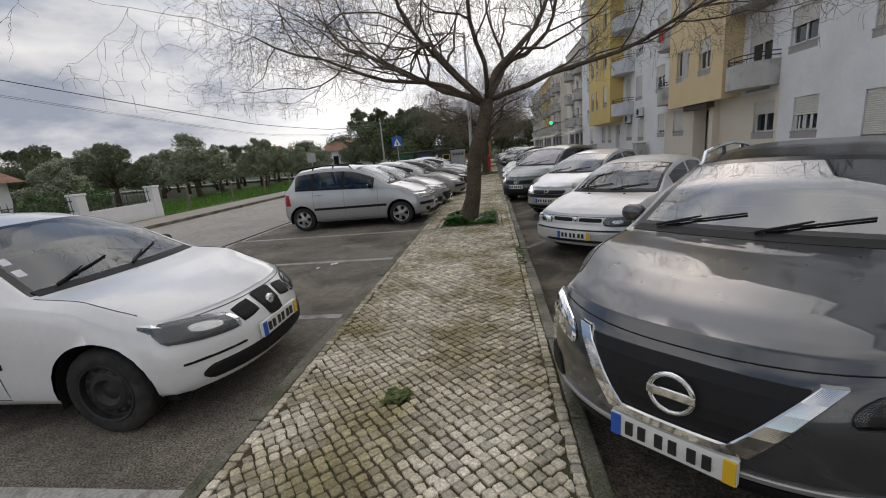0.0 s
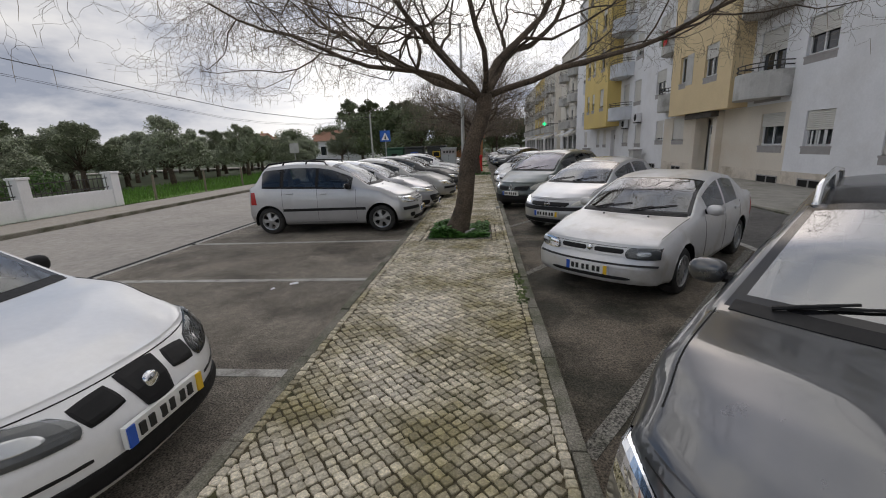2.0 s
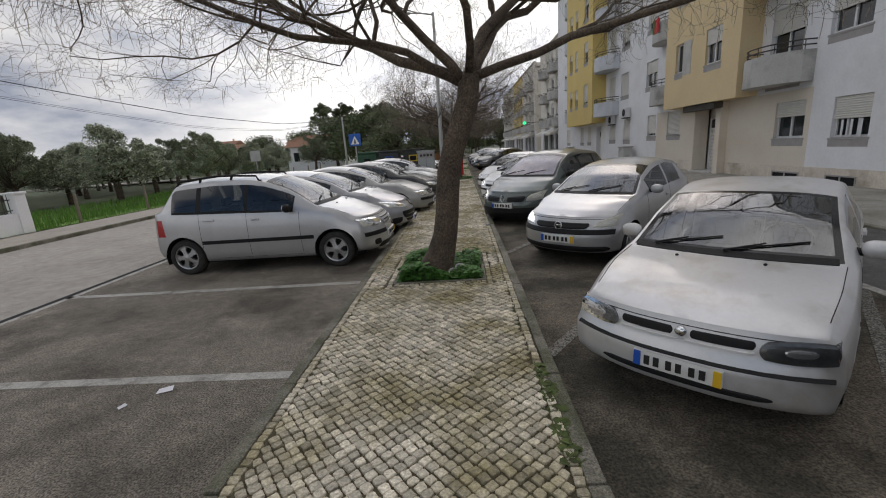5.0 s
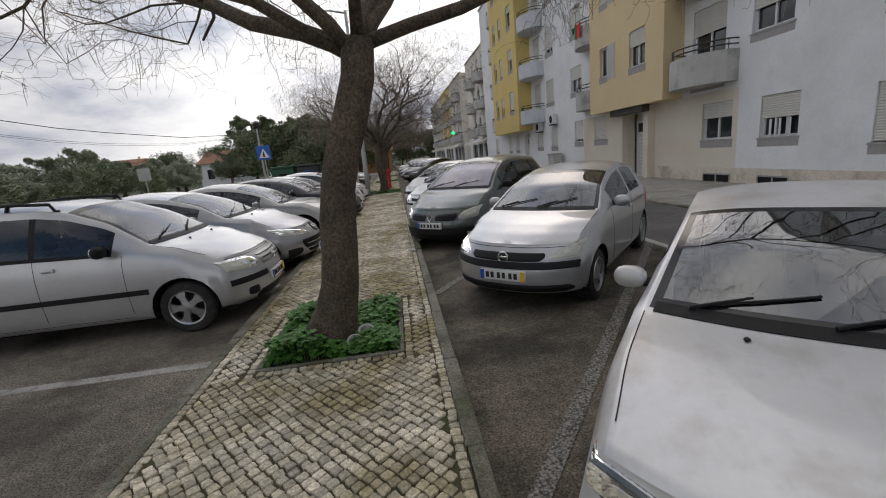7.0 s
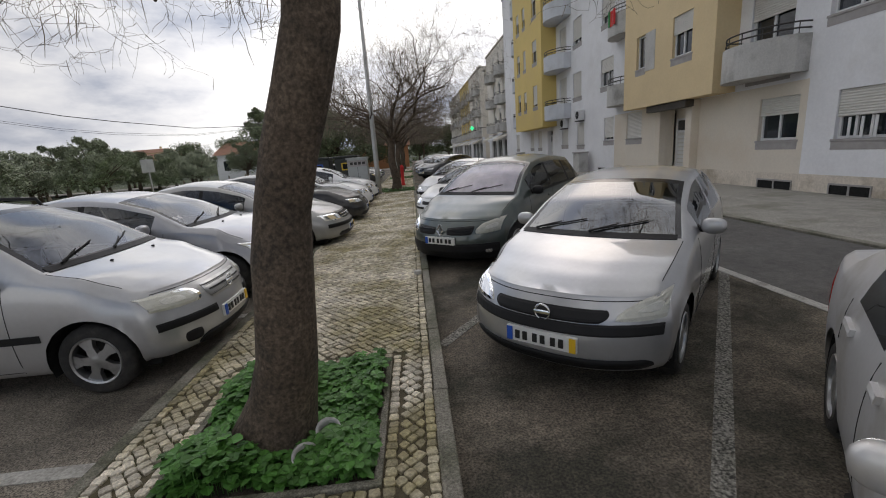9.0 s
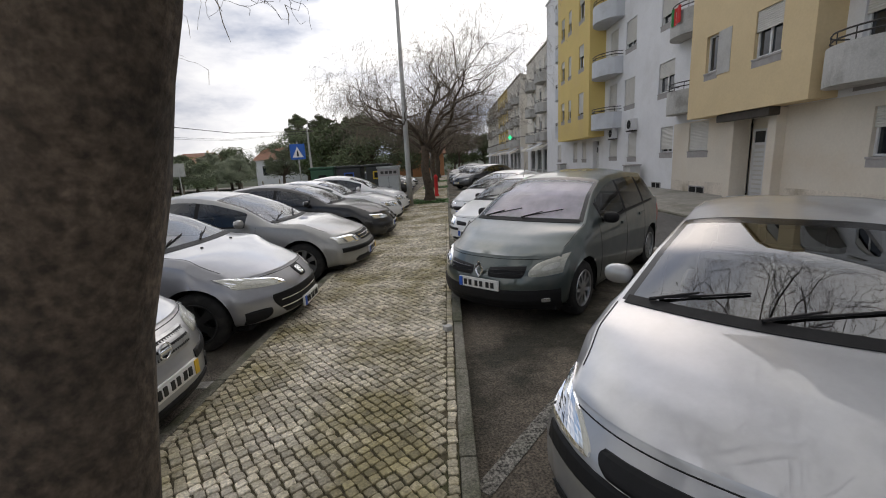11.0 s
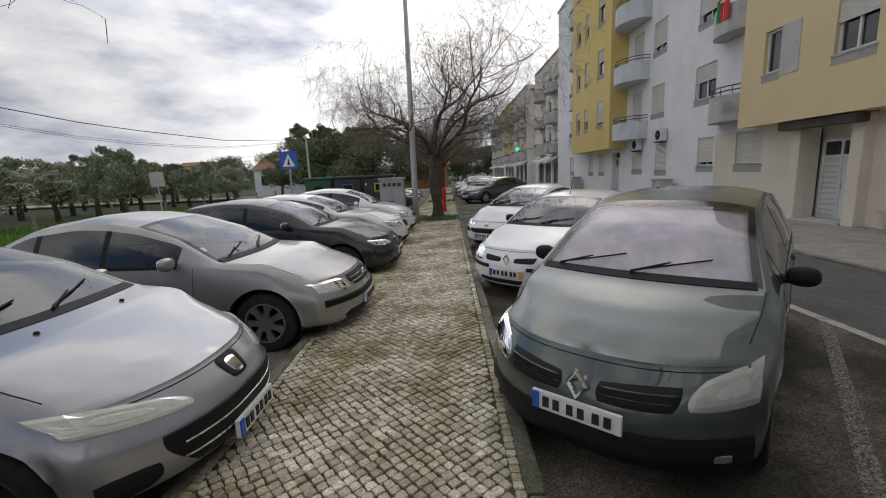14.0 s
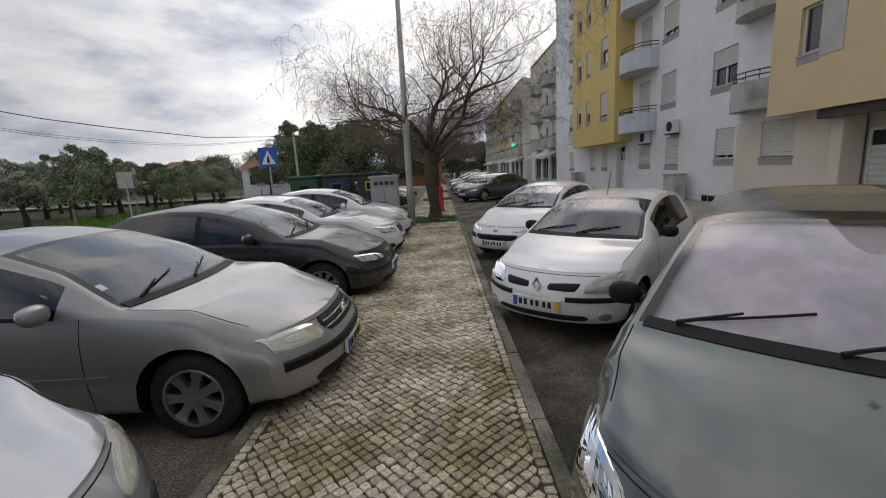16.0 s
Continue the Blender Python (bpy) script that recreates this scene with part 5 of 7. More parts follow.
P207 = spec("silver three-door hatchback with a wide lower grille", SILVERB, 4.03, 1.72, 1.47, 1.12, 2.0, 3.3, 3.85, 0.70, 0.99, 0.93, 1.02, 0.83, 3.37, 0.305, "five",
            rimmat=STEEL, rimlabel="dark five-spoke rim", screen=SCREEN, win=((1.5, 2.42), (2.5, 3.25)), doors=(1.35, 2.52), handles=((2.2, 0.86),), stickers=((1.3, -0.9, 0.06, 0.06, PAPER), (1.3, -0.8, 0.06, 0.06, PAPER)),
            sides=((1.36, 2.5, 0.5, 0.53, SILVERB, "side_strip", "silver rub strip"),), bow=0.42,
            face=[("grille", [(-0.46, 0.26), (0.46, 0.26), (0.62, 0.50), (-0.62, 0.50)], BLACK, 0.012, False, "black wide grille"),
                  ("grille_bar", [(-0.5, 0.33), (0.5, 0.33), (0.5, 0.345), (-0.5, 0.345)], CHROME, 0.02, False, "chrome bar"),
                  ("grille_bar", [(-0.52, 0.41), (0.52, 0.41), (0.52, 0.425), (-0.52, 0.425)], CHROME, 0.02, False, "chrome bar"),
                  ("fog_light", [(0.60, 0.25), (0.80, 0.25), (0.81, 0.38), (0.57, 0.38)], BLACK, 0.012, True, "fog light recess"),
                  ("headlight", [(0.34, 0.56), (0.84, 0.62), (0.84, 0.75), (0.42, 0.65)], DULLLENS, 0.012, True, "swept-back headlight"),
                  ("badge_plate", [(-0.08, 0.555), (0.08, 0.555), (0.115, 0.685), (-0.115, 0.685)], BLACK, 0.018, False, "dark shield badge"),
                  ("badge_mark", [(-0.04, 0.575), (0.04, 0.575), (0.065, 0.665), (-0.065, 0.665)], CHROME, 0.026, False, "chrome mark")],
            plate=dict(z=0.30, w=0.46, off=0.03, yellow=False), jets=((0.95, 0.4), (0.95, -0.4)))
PASSAT = spec("silver four-door saloon with dulled paint", SILVERG, 4.68, 1.74, 1.46, 1.25, 2.15, 3.3, 4.0, 0.70, 0.95, 0.91, 0.95, 0.92, 3.62, 0.315, "seven",
              boot=1.02, screen=SCREEN, win=((1.62, 2.42), (2.5, 3.18), (3.24, 3.5)), doors=(1.45, 2.46, 3.3), handles=((2.15, 0.82), (3.05, 0.83)), sides=((1.3, 3.3, 0.49, 0.52, SILVERG, "side_strip", "silver rub strip"),),
              stickers=((1.45, -0.9, 0.06, 0.06, PAPER),),
              face=[("bumper_strip", [(-0.84, 0.44), (0.84, 0.44), (0.84, 0.51), (-0.84, 0.51)], BLACK, 0.014, False, "black bumper strip"),
                    ("lower_grille", [(-0.6, 0.25), (0.6, 0.25), (0.58, 0.34), (-0.58, 0.34)], BLACK, 0.01, False, "black lower grille"),
                    ("grille", [(-0.38, 0.57), (0.38, 0.57), (0.40, 0.68), (-0.40, 0.68)], BLACK, 0.01, False, "black slatted grille"),
                    ("grille_bar", [(-0.38, 0.60), (0.38, 0.60), (0.38, 0.612), (-0.38, 0.612)], CHROME, 0.018, False, "chrome bar"),
                    ("grille_bar", [(-0.38, 0.64), (0.38, 0.64), (0.38, 0.652), (-0.38, 0.652)], CHROME, 0.018, False, "chrome bar"),
                    ("headlight", [(0.42, 0.56), (0.82, 0.58), (0.82, 0.69), (0.44, 0.69)], DULLLENS, 0.012, True, "yellowed headlight")],
              badge=(("ring", 0, 0.625, 0.05, CHROME),), plate=dict(z=0.38, w=0.52, off=0.008))
BLACKCAR = spec("black five-door car with a swept-back nose", BLACKP, 4.4, 1.77, 1.45, 1.22, 2.1, 3.5, 4.15, 0.72, 0.97, 0.93, 1.0, 0.88, 3.5, 0.315, "nine",
                screen=SCREEN, win=((1.6, 2.42), (2.5, 3.3)), doors=(1.42, 2.46, 3.3), handles=((2.15, 0.84), (3.0, 0.86)), mirrorpaint=BLACKP,
                face=BLACKLIP + [("grille", [(-0.2, 0.50), (0.2, 0.50), (0.26, 0.66), (-0.26, 0.66)], GLOSSBLACK, 0.012, False, "black grille"),
                                 ("headlight", [(0.42, 0.58), (0.82, 0.60), (0.82, 0.71), (0.44, 0.66)], REFLECT, 0.012, True, "clear headlight")],
                plate=dict(z=0.43, w=0.52, off=0.008))
BMW1 = spec("white five-door hatchback with dark headlights", WHITEP, 4.33, 1.77, 1.43, 1.4, 2.2, 3.5, 4.1, 0.74, 0.97, 0.93, 1.0, 0.78, 3.47, 0.32, "five",
            screen=SCREEN, win=((1.72, 2.5), (2.58, 3.35)), doors=(1.55, 2.54, 3.35), handles=((2.2, 0.84), (3.05, 0.86)),
            face=BLACKLIP + [("grille", [(0.03, 0.55), (0.24, 0.55), (0.26, 0.68), (0.03, 0.68)], BLACK, 0.014, True, "black kidney grille"),
                             ("headlight", [(0.40, 0.58), (0.84, 0.61), (0.84, 0.74), (0.40, 0.69)], GLOSSBLACK, 0.012, True, "dark headlight"),
                             ("fog_light", [(0.55, 0.28), (0.78, 0.28), (0.78, 0.39), (0.55, 0.36)], BLACK, 0.01, True, "dark intake")],
            plate=dict(z=0.43, w=0.52, off=0.008))
VANHATCH = spec("white compact hatchback with grey bumper trim", WHITEP, 3.9, 1.68, 1.47, 1.05, 1.85, 3.2, 3.75, 0.76, 1.0, 0.94, 1.02, 0.8, 3.2, 0.3, "five",
                screen=SCREEN, win=((1.4, 2.3), (2.4, 3.1)), doors=(1.25, 2.42), handles=((2.1, 0.85),),
                face=BLACKLIP + [("grille", [(-0.3, 0.56), (0.3, 0.56), (0.3, 0.64), (-0.3, 0.64)], BLACK, 0.01, False, "black grille"),
                                 ("headlight", [(0.42, 0.56), (0.8, 0.58), (0.8, 0.73), (0.46, 0.7)], REFLECT, 0.012, True, "clear headlight")],
                plate=dict(z=0.42, w=0.52, off=0.008))
SUV = spec("graphite-grey crossover with a chrome V grille", GREY, 4.38, 1.78, 1.54, 1.18, 2.0, 3.6, 4.2, 0.86, 1.05, 1.0, 1.1, 0.9, 3.55, 0.345, "five",
           sill=0.26, bow=0.40, win=((1.5, 2.35), (2.43, 3.2), (3.26, 3.6)), doors=(1.32, 2.4, 3.25), handles=((2.05, 0.98), (2.95, 1.0)), darkroof=True, rails=(2.0, 3.75), railmat=CHROME, tumble=0.22, mirrorpaint=GREY,
           nose=[(0.25, 0.08), (0.38, 0.0), (0.6, 0.0), (0.75, 0.05), (0.88, 0.15), (1.2, 0.34)], lipz=0.81, lipdrop=-0.02,
           sides=((0.6, 3.8, 0.28, 0.36, BLACK, "sill_trim", "black sill cladding"),),
           face=[("grille", [(-0.27, 0.48), (0.27, 0.48), (0.47, 0.775), (-0.47, 0.775)], BLACK, 0.012, False, "black mesh grille"),
                 ("chrome_v", [(0.17, 0.475), (0.27, 0.475), (0.50, 0.785), (0.43, 0.785)], CHROME, 0.045, True, "chrome V trim"),
                 ("chrome_v", [(-0.25, 0.465), (0.25, 0.465), (0.21, 0.515), (-0.21, 0.515)], CHROME, 0.045, False, "chrome V trim"),
                 ("headlight", [(0.50, 0.64), (0.89, 0.70), (0.89, 0.84), (0.55, 0.765)], GLOSSBLACK, 0.012, True, "slim dark-bowled headlight"),
                 ("fog_light", [(0.62, 0.36), (0.86, 0.38), (0.86, 0.52), (0.68, 0.52)], BLACK, 0.012, True, "black fog light recess"),
                 ("lower_grille", [(-0.62, 0.27), (0.62, 0.27), (0.6, 0.36), (-0.6, 0.36)], BLACK, 0.014, False, "black lower grille"),
                 ("lower_trim", [(-0.7, 0.375), (0.7, 0.375), (0.66, 0.40), (-0.66, 0.40)], SILVERG, 0.014, False, "silver lower trim")],
           badge=(("ring", 0, 0.645, 0.085, CHROME),), plate=dict(z=0.405, w=0.50, off=0.02))
SUNNY = spec("weathered silver saloon with a scraped bumper", SILVERW, 4.15, 1.64, 1.37, 1.08, 1.92, 3.0, 3.6, 0.68, 0.88, 0.85, 0.90, 0.82, 3.25, 0.285, "multi",
             boot=0.98, bow=0.2, tumble=0.17, rimmat=ALLOY, rimlabel="grey wheel cover", blackframe=False, screen=REFLSCREEN, win=((1.52, 2.3), (2.38, 2.98)), doors=(1.36, 2.34, 3.1), handles=((2.05, 0.8), (2.8, 0.8)), mirrorpaint=SILVERW, mirror=1.45,
             nose=[(0.2, 0.05), (0.28, 0.0), (0.46, 0.0), (0.49, 0.05), (0.6, 0.07), (0.70, 0.1), (1.0, 0.3)], lipz=0.65,
             face=[("bumper_slot", [(-0.5, 0.285), (0.5, 0.285), (0.5, 0.325), (-0.5, 0.325)], BLACK, 0.01, False, "black bumper slot"),
                   ("bumper_groove", [(-0.8, 0.455), (0.8, 0.455), (0.8, 0.475), (-0.8, 0.475)], BLACK, 0.004, False, "black bumper groove"),
                   ("grille", [(0.05, 0.575), (0.385, 0.575), (0.39, 0.632), (0.05, 0.632)], BLACK, 0.01, True, "black slot grille"),
                   ("grille_rim", [(-0.385, 0.548), (0.385, 0.548), (0.385, 0.566), (-0.385, 0.566)], SILVERW, 0.024, False, "painted grille rim"),
                   ("headlight", [(0.40, 0.525), (0.77, 0.53), (0.77, 0.665), (0.41, 0.65)], SMOKED, 0.014, True, "rectangular grey-bowled headlight"),
                   ("indicator", [(0.775, 0.535), (0.815, 0.535), (0.815, 0.66), (0.775, 0.66)], AMBER, 0.012, True, "orange indicator")],
             badge=(("disc", 0, 0.61, 0.035, CHROME),), plate=dict(z=0.385, w=0.52, off=0.008), jets=((0.95, 0.4), (0.95, -0.4)), wipers=((0.72, 0.0), (-0.05, -0.72)))
CORSA = spec("silver three-door hatchback with a black bumper band", SILVER, 3.82, 1.60, 1.44, 1.0, 1.9, 3.1, 3.65, 0.72, 0.96, 0.91, 1.0, 0.78, 3.27, 0.285, "five",
             screen=REFLSCREEN, win=((1.4, 2.3), (2.38, 3.0)), doors=(1.24, 2.4), handles=((2.1, 0.83),), blackframe=False,
             face=[("bumper_band", [(-0.72, 0.50), (0.72, 0.50), (0.76, 0.57), (-0.76, 0.57)], BLACK, 0.012, False, "black bumper band"),
                   ("grille", [(-0.40, 0.575), (0.40, 0.575), (0.44, 0.655), (-0.44, 0.655)], BLACK, 0.012, False, "black grille"),
                   ("lower_grille", [(-0.66, 0.25), (0.66, 0.25), (0.7, 0.335), (-0.7, 0.335)], BLACK, 0.012, False, "black lower grille"),
                   ("headlight", [(0.42, 0.585), (0.79, 0.60), (0.79, 0.77), (0.56, 0.70)], DULLLENS, 0.012, True, "almond headlight")],
             badge=(("ring", 0, 0.615, 0.055, CHROME),), plate=dict(z=0.43, w=0.52, off=0.008))
SCENIC = spec("dark green-grey people carrier with a cloud-mottled windscreen shade", GREENG, 4.26, 1.76, 1.60, 0.95, 1.85, 3.5, 4.05, 0.76, 1.04, 0.97, 1.06, 0.86, 3.54, 0.315, "nine",
              bow=0.44, tumble=0.2, win=((1.35, 2.25), (2.33, 3.1), (3.17, 3.6)), doors=(1.2, 2.29, 3.14), handles=((1.95, 0.9), (2.85, 0.92)), mirrorpaint=BLACK, screen=CLEAR,
              face=[("grille", [(0.10, 0.555), (0.48, 0.555), (0.51, 0.685), (0.10, 0.66)], BLACK, 0.012, True, "black slatted grille"),
                    ("grille_slat", [(0.12, 0.60), (0.48, 0.605), (0.48, 0.612), (0.12, 0.607)], GLOSSBLACK, 0.022, True, ""),
                    ("grille_slat", [(0.12, 0.635), (0.49, 0.645), (0.49, 0.652), (0.12, 0.642)], GLOSSBLACK, 0.022, True, ""),
                    ("headlight", [(0.50, 0.56), (0.86, 0.60), (0.86, 0.80), (0.56, 0.71)], DULLLENS, 0.012, True, "large cloudy headlight"),
                    ("bumper_band", [(-0.86, 0.20), (0.86, 0.20), (0.86, 0.43), (-0.86, 0.43)], BLACK, 0.01, False, "black lower bumper"),
                    ("fog_light", [(0.64, 0.29), (0.72, 0.29), (0.72, 0.35), (0.64, 0.35)], REFLECT, 0.018, True, "round fog light")],
              badge=(("diamond", 0, 0.625, 0.085, CHROME),), plate=dict(z=0.475, w=0.52, off=0.015, yellow=False))
CLIO = spec("white three-door hatchback with black grilles", WHITEP, 3.8, 1.64, 1.42, 1.0, 1.85, 3.1, 3.62, 0.72, 0.95, 0.9, 0.98, 0.76, 3.23, 0.285, "five",
            screen=SCREEN, win=((1.38, 2.25), (2.33, 2.98)), doors=(1.22, 2.36), handles=((2.05, 0.82),), mirrorpaint=BLACK, aerial=2.0,
            face=[("grille", [(0.10, 0.56), (0.38, 0.56), (0.42, 0.64), (0.11, 0.62)], BLACK, 0.01, True, "black grille"),
                  ("bumper_strip", [(0.3, 0.46), (0.8, 0.46), (0.8, 0.51), (0.3, 0.51)], BLACK, 0.012, True, "black bumper strip"),
                  ("lower_grille", [(-0.5, 0.27), (0.5, 0.27), (0.5, 0.33), (-0.5, 0.33)], BLACK, 0.012, False, "black lower grille"),
                  ("fog_light", [(0.58, 0.28), (0.68, 0.28), (0.68, 0.36), (0.58, 0.36)], REFLECT, 0.016, True, "fog light"),
                  ("headlight", [(0.42, 0.54), (0.79, 0.57), (0.79, 0.74), (0.50, 0.70)], DULLLENS, 0.012, True, "teardrop headlight")],
            badge=(("diamond", 0, 0.60, 0.07, CHROME),), plate=dict(z=0.415, w=0.52, off=0.008))
P206 = spec("white small hatchback with slanted headlights", WHITEP, 3.83, 1.65, 1.43, 1.05, 1.92, 3.1, 3.65, 0.68, 0.95, 0.9, 0.98, 0.8, 3.24, 0.285, "five",
            win=((1.42, 2.3), (2.38, 3.0)), doors=(1.26, 2.4), handles=((2.1, 0.82),), mirrorpaint=BLACK,
            face=[("grille", [(-0.4, 0.42), (0.4, 0.42), (0.5, 0.53), (-0.5, 0.53)], BLACK, 0.01, False, "black grille"),
                  ("bumper_strip", [(0.45, 0.44), (0.8, 0.44), (0.8, 0.53), (0.55, 0.53)], BLACK, 0.012, True, "black bumper strip"),
                  ("headlight", [(0.3, 0.565), (0.8, 0.60), (0.8, 0.72), (0.45, 0.645)], REFLECT, 0.012, True, "slanted headlight")],
            badge=(("disc", 0, 0.60, 0.05, CHROME),), plate=dict(z=0.36, w=0.52, off=0.008))

RZ = 180 + 49          # the bays beside the buildings run askew
PARKED = [
    (IBIZA, 0.22, 3.84, 0), (MATRIX, 0.50, 11.42, 0), (P207, 0.66, 13.58, 0), (PASSAT, 0.98, 15.98, 0),
    (BLACKCAR, 1.05, 18.75, 0), (BMW1, 0.95, 21.35, 0), (VANHATCH, 0.95, 23.7, 0),
    (SUV, 2.63, 2.47, RZ - 1), (SUNNY, 3.02, 6.62, RZ - 1), (CORSA, 3.07, 10.0, RZ - 1), (SCENIC, 2.62, 13.2, RZ + 1), (CLIO, 2.70, 16.5, RZ), (P206, 2.75, 20.2, RZ),
]
SHELLS = []
for s_, x_, y_, r_ in PARKED:
    car_, sh_ = build_car(s_)
    k_ = 0.93 if s_ is SUNNY else 0.95 if s_ in (SUV, SCENIC, CORSA, MATRIX) else 0.97 if r_ else 1.0
    car_.matrix_basis = pose(x_, y_, 0.0, 0, 0, r_) @ Matrix.Scale(k_, 4)
    SHELLS.append((car_, sh_))
SUNSHADE_CAR = SHELLS[10]
# the folding shade stands behind the people carrier's windscreen; its mottle paints reflected cloud
sh_ = SUNSHADE_CAR[1]
part("windscreen_shade", patch(lambda q, d, o: sh_.over(d, q, o), [(-0.92, 1.03), (0.92, 1.03), (0.92, 1.79), (-0.92, 1.79)], 18, 10, -0.03, 0.035), SUNSHADE, SUNSHADE_CAR[0], "crinkled windscreen shade with painted cloud reflection")
# cars farther down the row, and beyond the junction
far_dark = dict(BLACKCAR, label="black hatchback parked farther down the row")
car_, _ = build_car(dict(far_dark, paint=DARKBL))
car_.matrix_basis = pose(2.9, 35.0, 0, 0, 0, 215)
for i_, y_ in enumerate((38.6, 42.2, 46.0, 50.0)):
    copy_thing(SHELLS[(9, 4, 8, 4)[i_]][0], pose(2.8, y_, 0, 0, 0, 220))
for x_, y_, k_ in ((0.3, 33.5, 4), (0.2, 37.0, 5), (0.2, 40.0, 3)):
    copy_thing(SHELLS[k_][0], pose(x_, y_, 0, 0, 0, 0))

# ---- trees and plants ----
def bare_tree(seed, base, fork, limbs, spread, height, droop, rtrunk, depth=4, pods=500, lift=0.03, zmin=2.9):
    """A bare street tree: (trunk and limbs) and (twigs) and hanging pods, as three geometries."""
    rng = random.Random(seed)
    big, small, pend = [], [], []
    base, fork = Vector(base), Vector(fork)
    n = 9
    pts = [base.lerp(fork, k / n) + Vector((0.05 * math.sin(k * 0.9), 0.04 * math.cos(k * 1.1), 0)) * (0 if k in (0, n) else 1) for k in range(n + 1)]
    rad = [rtrunk * (1.55 if k == 0 else 1.15 if k == 1 else 1.0 - 0.22 * k / n) for k in range(n + 1)]
    v, f = tube(pts, rad, 14, False)
    v = [p + Vector((1, 1, 0.0)) * (0.014 * noise.noise(p * 9)) for p in v]
    big.append((v, f))
    tips = []

    def grow(p, d, r, length, level):
        steps = 11 if level == 0 else 8 if level == 1 else 6
        pts, rad = [p], [r]
        q, cur = p.copy(), d.normalized()
        for k in range(steps):
            bend = Vector((rng.uniform(-1, 1), rng.uniform(-1, 1), rng.uniform(-0.7, 0.7))) * (0.40 + 0.04 * level)
            pull = Vector((0, 0, lift - droop * max(0, level - 1) - (0.06 if level == 0 and k > 2 else 0)))
            cur = (cur + bend + pull).normalized()
            if q.z < zmin + 0.12 * (6 - level) and level < 5:
                cur.z = max(cur.z, 0.12)
                cur.normalize()
            q = q + cur * (length / steps)
            pts.append(q.copy())
            rad.append(max(0.002, r * (1 - 0.72 * (k + 1) / steps)))
            if level < depth and k >= (1 if level else 2) and rng.random() < (0.72, 0.66, 0.72, 0.85, 0.85)[level]:
                for _ in range(2 if level in (0, 1, 2) and rng.random() < 0.35 else 1):
                    side = cur.orthogonal()
                    side.rotate(Matrix.Rotation(rng.uniform(0, 2 * math.pi), 3, cur))
                    nd = (cur * rng.uniform(0.5, 0.95) + side * rng.uniform(0.6, 1.05)).normalized()
                    out = Vector((q.x - fork.x, q.y - fork.y, 0))
                    if out.length > 0.1:
                        nd = (nd + out.normalized() * 0.25).normalized()
                    if level <= 3 or rng.random() < 0.75:
                        grow(q, nd, max(0.0028, rad[-1] * rng.uniform(0.42, 0.62)), length * rng.uniform(0.42, 0.64), level + 1)
        (big if level <= 1 else small).append(tube(pts, rad, 9 if level == 0 else 7 if level == 1 else 5 if level == 2 else 3, level <= 1))
        if level >= 3:
            tips.append(pts[-1])

    for az, el, ln, r in limbs:
        d = Vector((math.cos(radians(az)) * math.cos(radians(el)), math.sin(radians(az)) * math.cos(radians(el)), math.sin(radians(el))))
        grow(fork - Vector((0, 0, rng.uniform(0.0, 0.18))), d, r, ln, 0)
    rng.shuffle(tips)
    for p in tips[:pods]:
        ln = rng.uniform(0.08, 0.34)
        a = Vector((rng.uniform(-0.05, 0.05), rng.uniform(-0.05, 0.05), -ln))
        pend.append(tube([p, p + a * 0.5 + Vector((rng.uniform(-0.02, 0.02), 0, 0)), p + a], [0.003, 0.0045, 0.002], 3, False))
    return join(*big), join(*small), join(*pend)


def street_tree(seed, label, **kw):
    a, b, c = bare_tree(seed, **kw)
    t = thing("street_tree", *kw["base"], label=label, category="tree", group="street trees")
    inv = Matrix.Translation(-Vector(kw["base"]))
    part("trunk", moved(a, inv), BARK, t, smooth=True)
    part("crown", moved(b, inv), TWIG, t, "bare twigs without leaves", smooth=True, kind="stuff")
    part("seed_cluster", moved(c, inv), POD, t, "dry hanging seed pods", kind="stuff")
    return t


street_tree(11, "leaning bare street tree with hanging seed pods", base=(1.36, 9.66, 0.08), fork=(1.95, 9.62, 2.55), spread=4, height=5, droop=0.06, zmin=2.75, lift=0.06, rtrunk=0.165, pods=1100,
            limbs=[(176, 24, 5.8, 0.074), (150, 46, 4.8, 0.062), (206, 36, 4.6, 0.05), (112, 62, 4.4, 0.08), (58, 56, 4.4, 0.076), (352, 10, 4.8, 0.058), (300, 44, 4.2, 0.05), (250, 46, 4.0, 0.048)])
t2_ = street_tree(23, "bare weeping street tree beside the lamp post", base=(1.55, 26.7, 0.08), fork=(1.45, 26.7, 2.75), spread=4, height=6.5, droop=0.10, zmin=3.0, lift=0.05, rtrunk=0.20, pods=1000,
                  limbs=[(182, 34, 5.0, 0.085), (2, 32, 4.8, 0.085), (95, 50, 3.8, 0.08), (268, 44, 3.8, 0.075), (155, 58, 4.8, 0.09), (25, 60, 4.8, 0.09), (70, 80, 4.6, 0.085), (325, 40, 4.4, 0.075)])
t2_.scale = (0.97, 0.97, 0.88)
for x_, y_, r_, s_ in ((1.5, 36.7, 70, 0.95), (1.5, 45.7, 160, 0.9), (1.5, 54.5, 260, 0.95), (1.4, 74.0, 30, 1.0), (-2.0, 84.0, 130, 1.1), (5.0, 95.0, 200, 1.1)):
    o_ = copy_thing(t2_, pose(x_, y_, 0.0, 0, 0, r_))
    o_.scale = (s_, s_, s_)


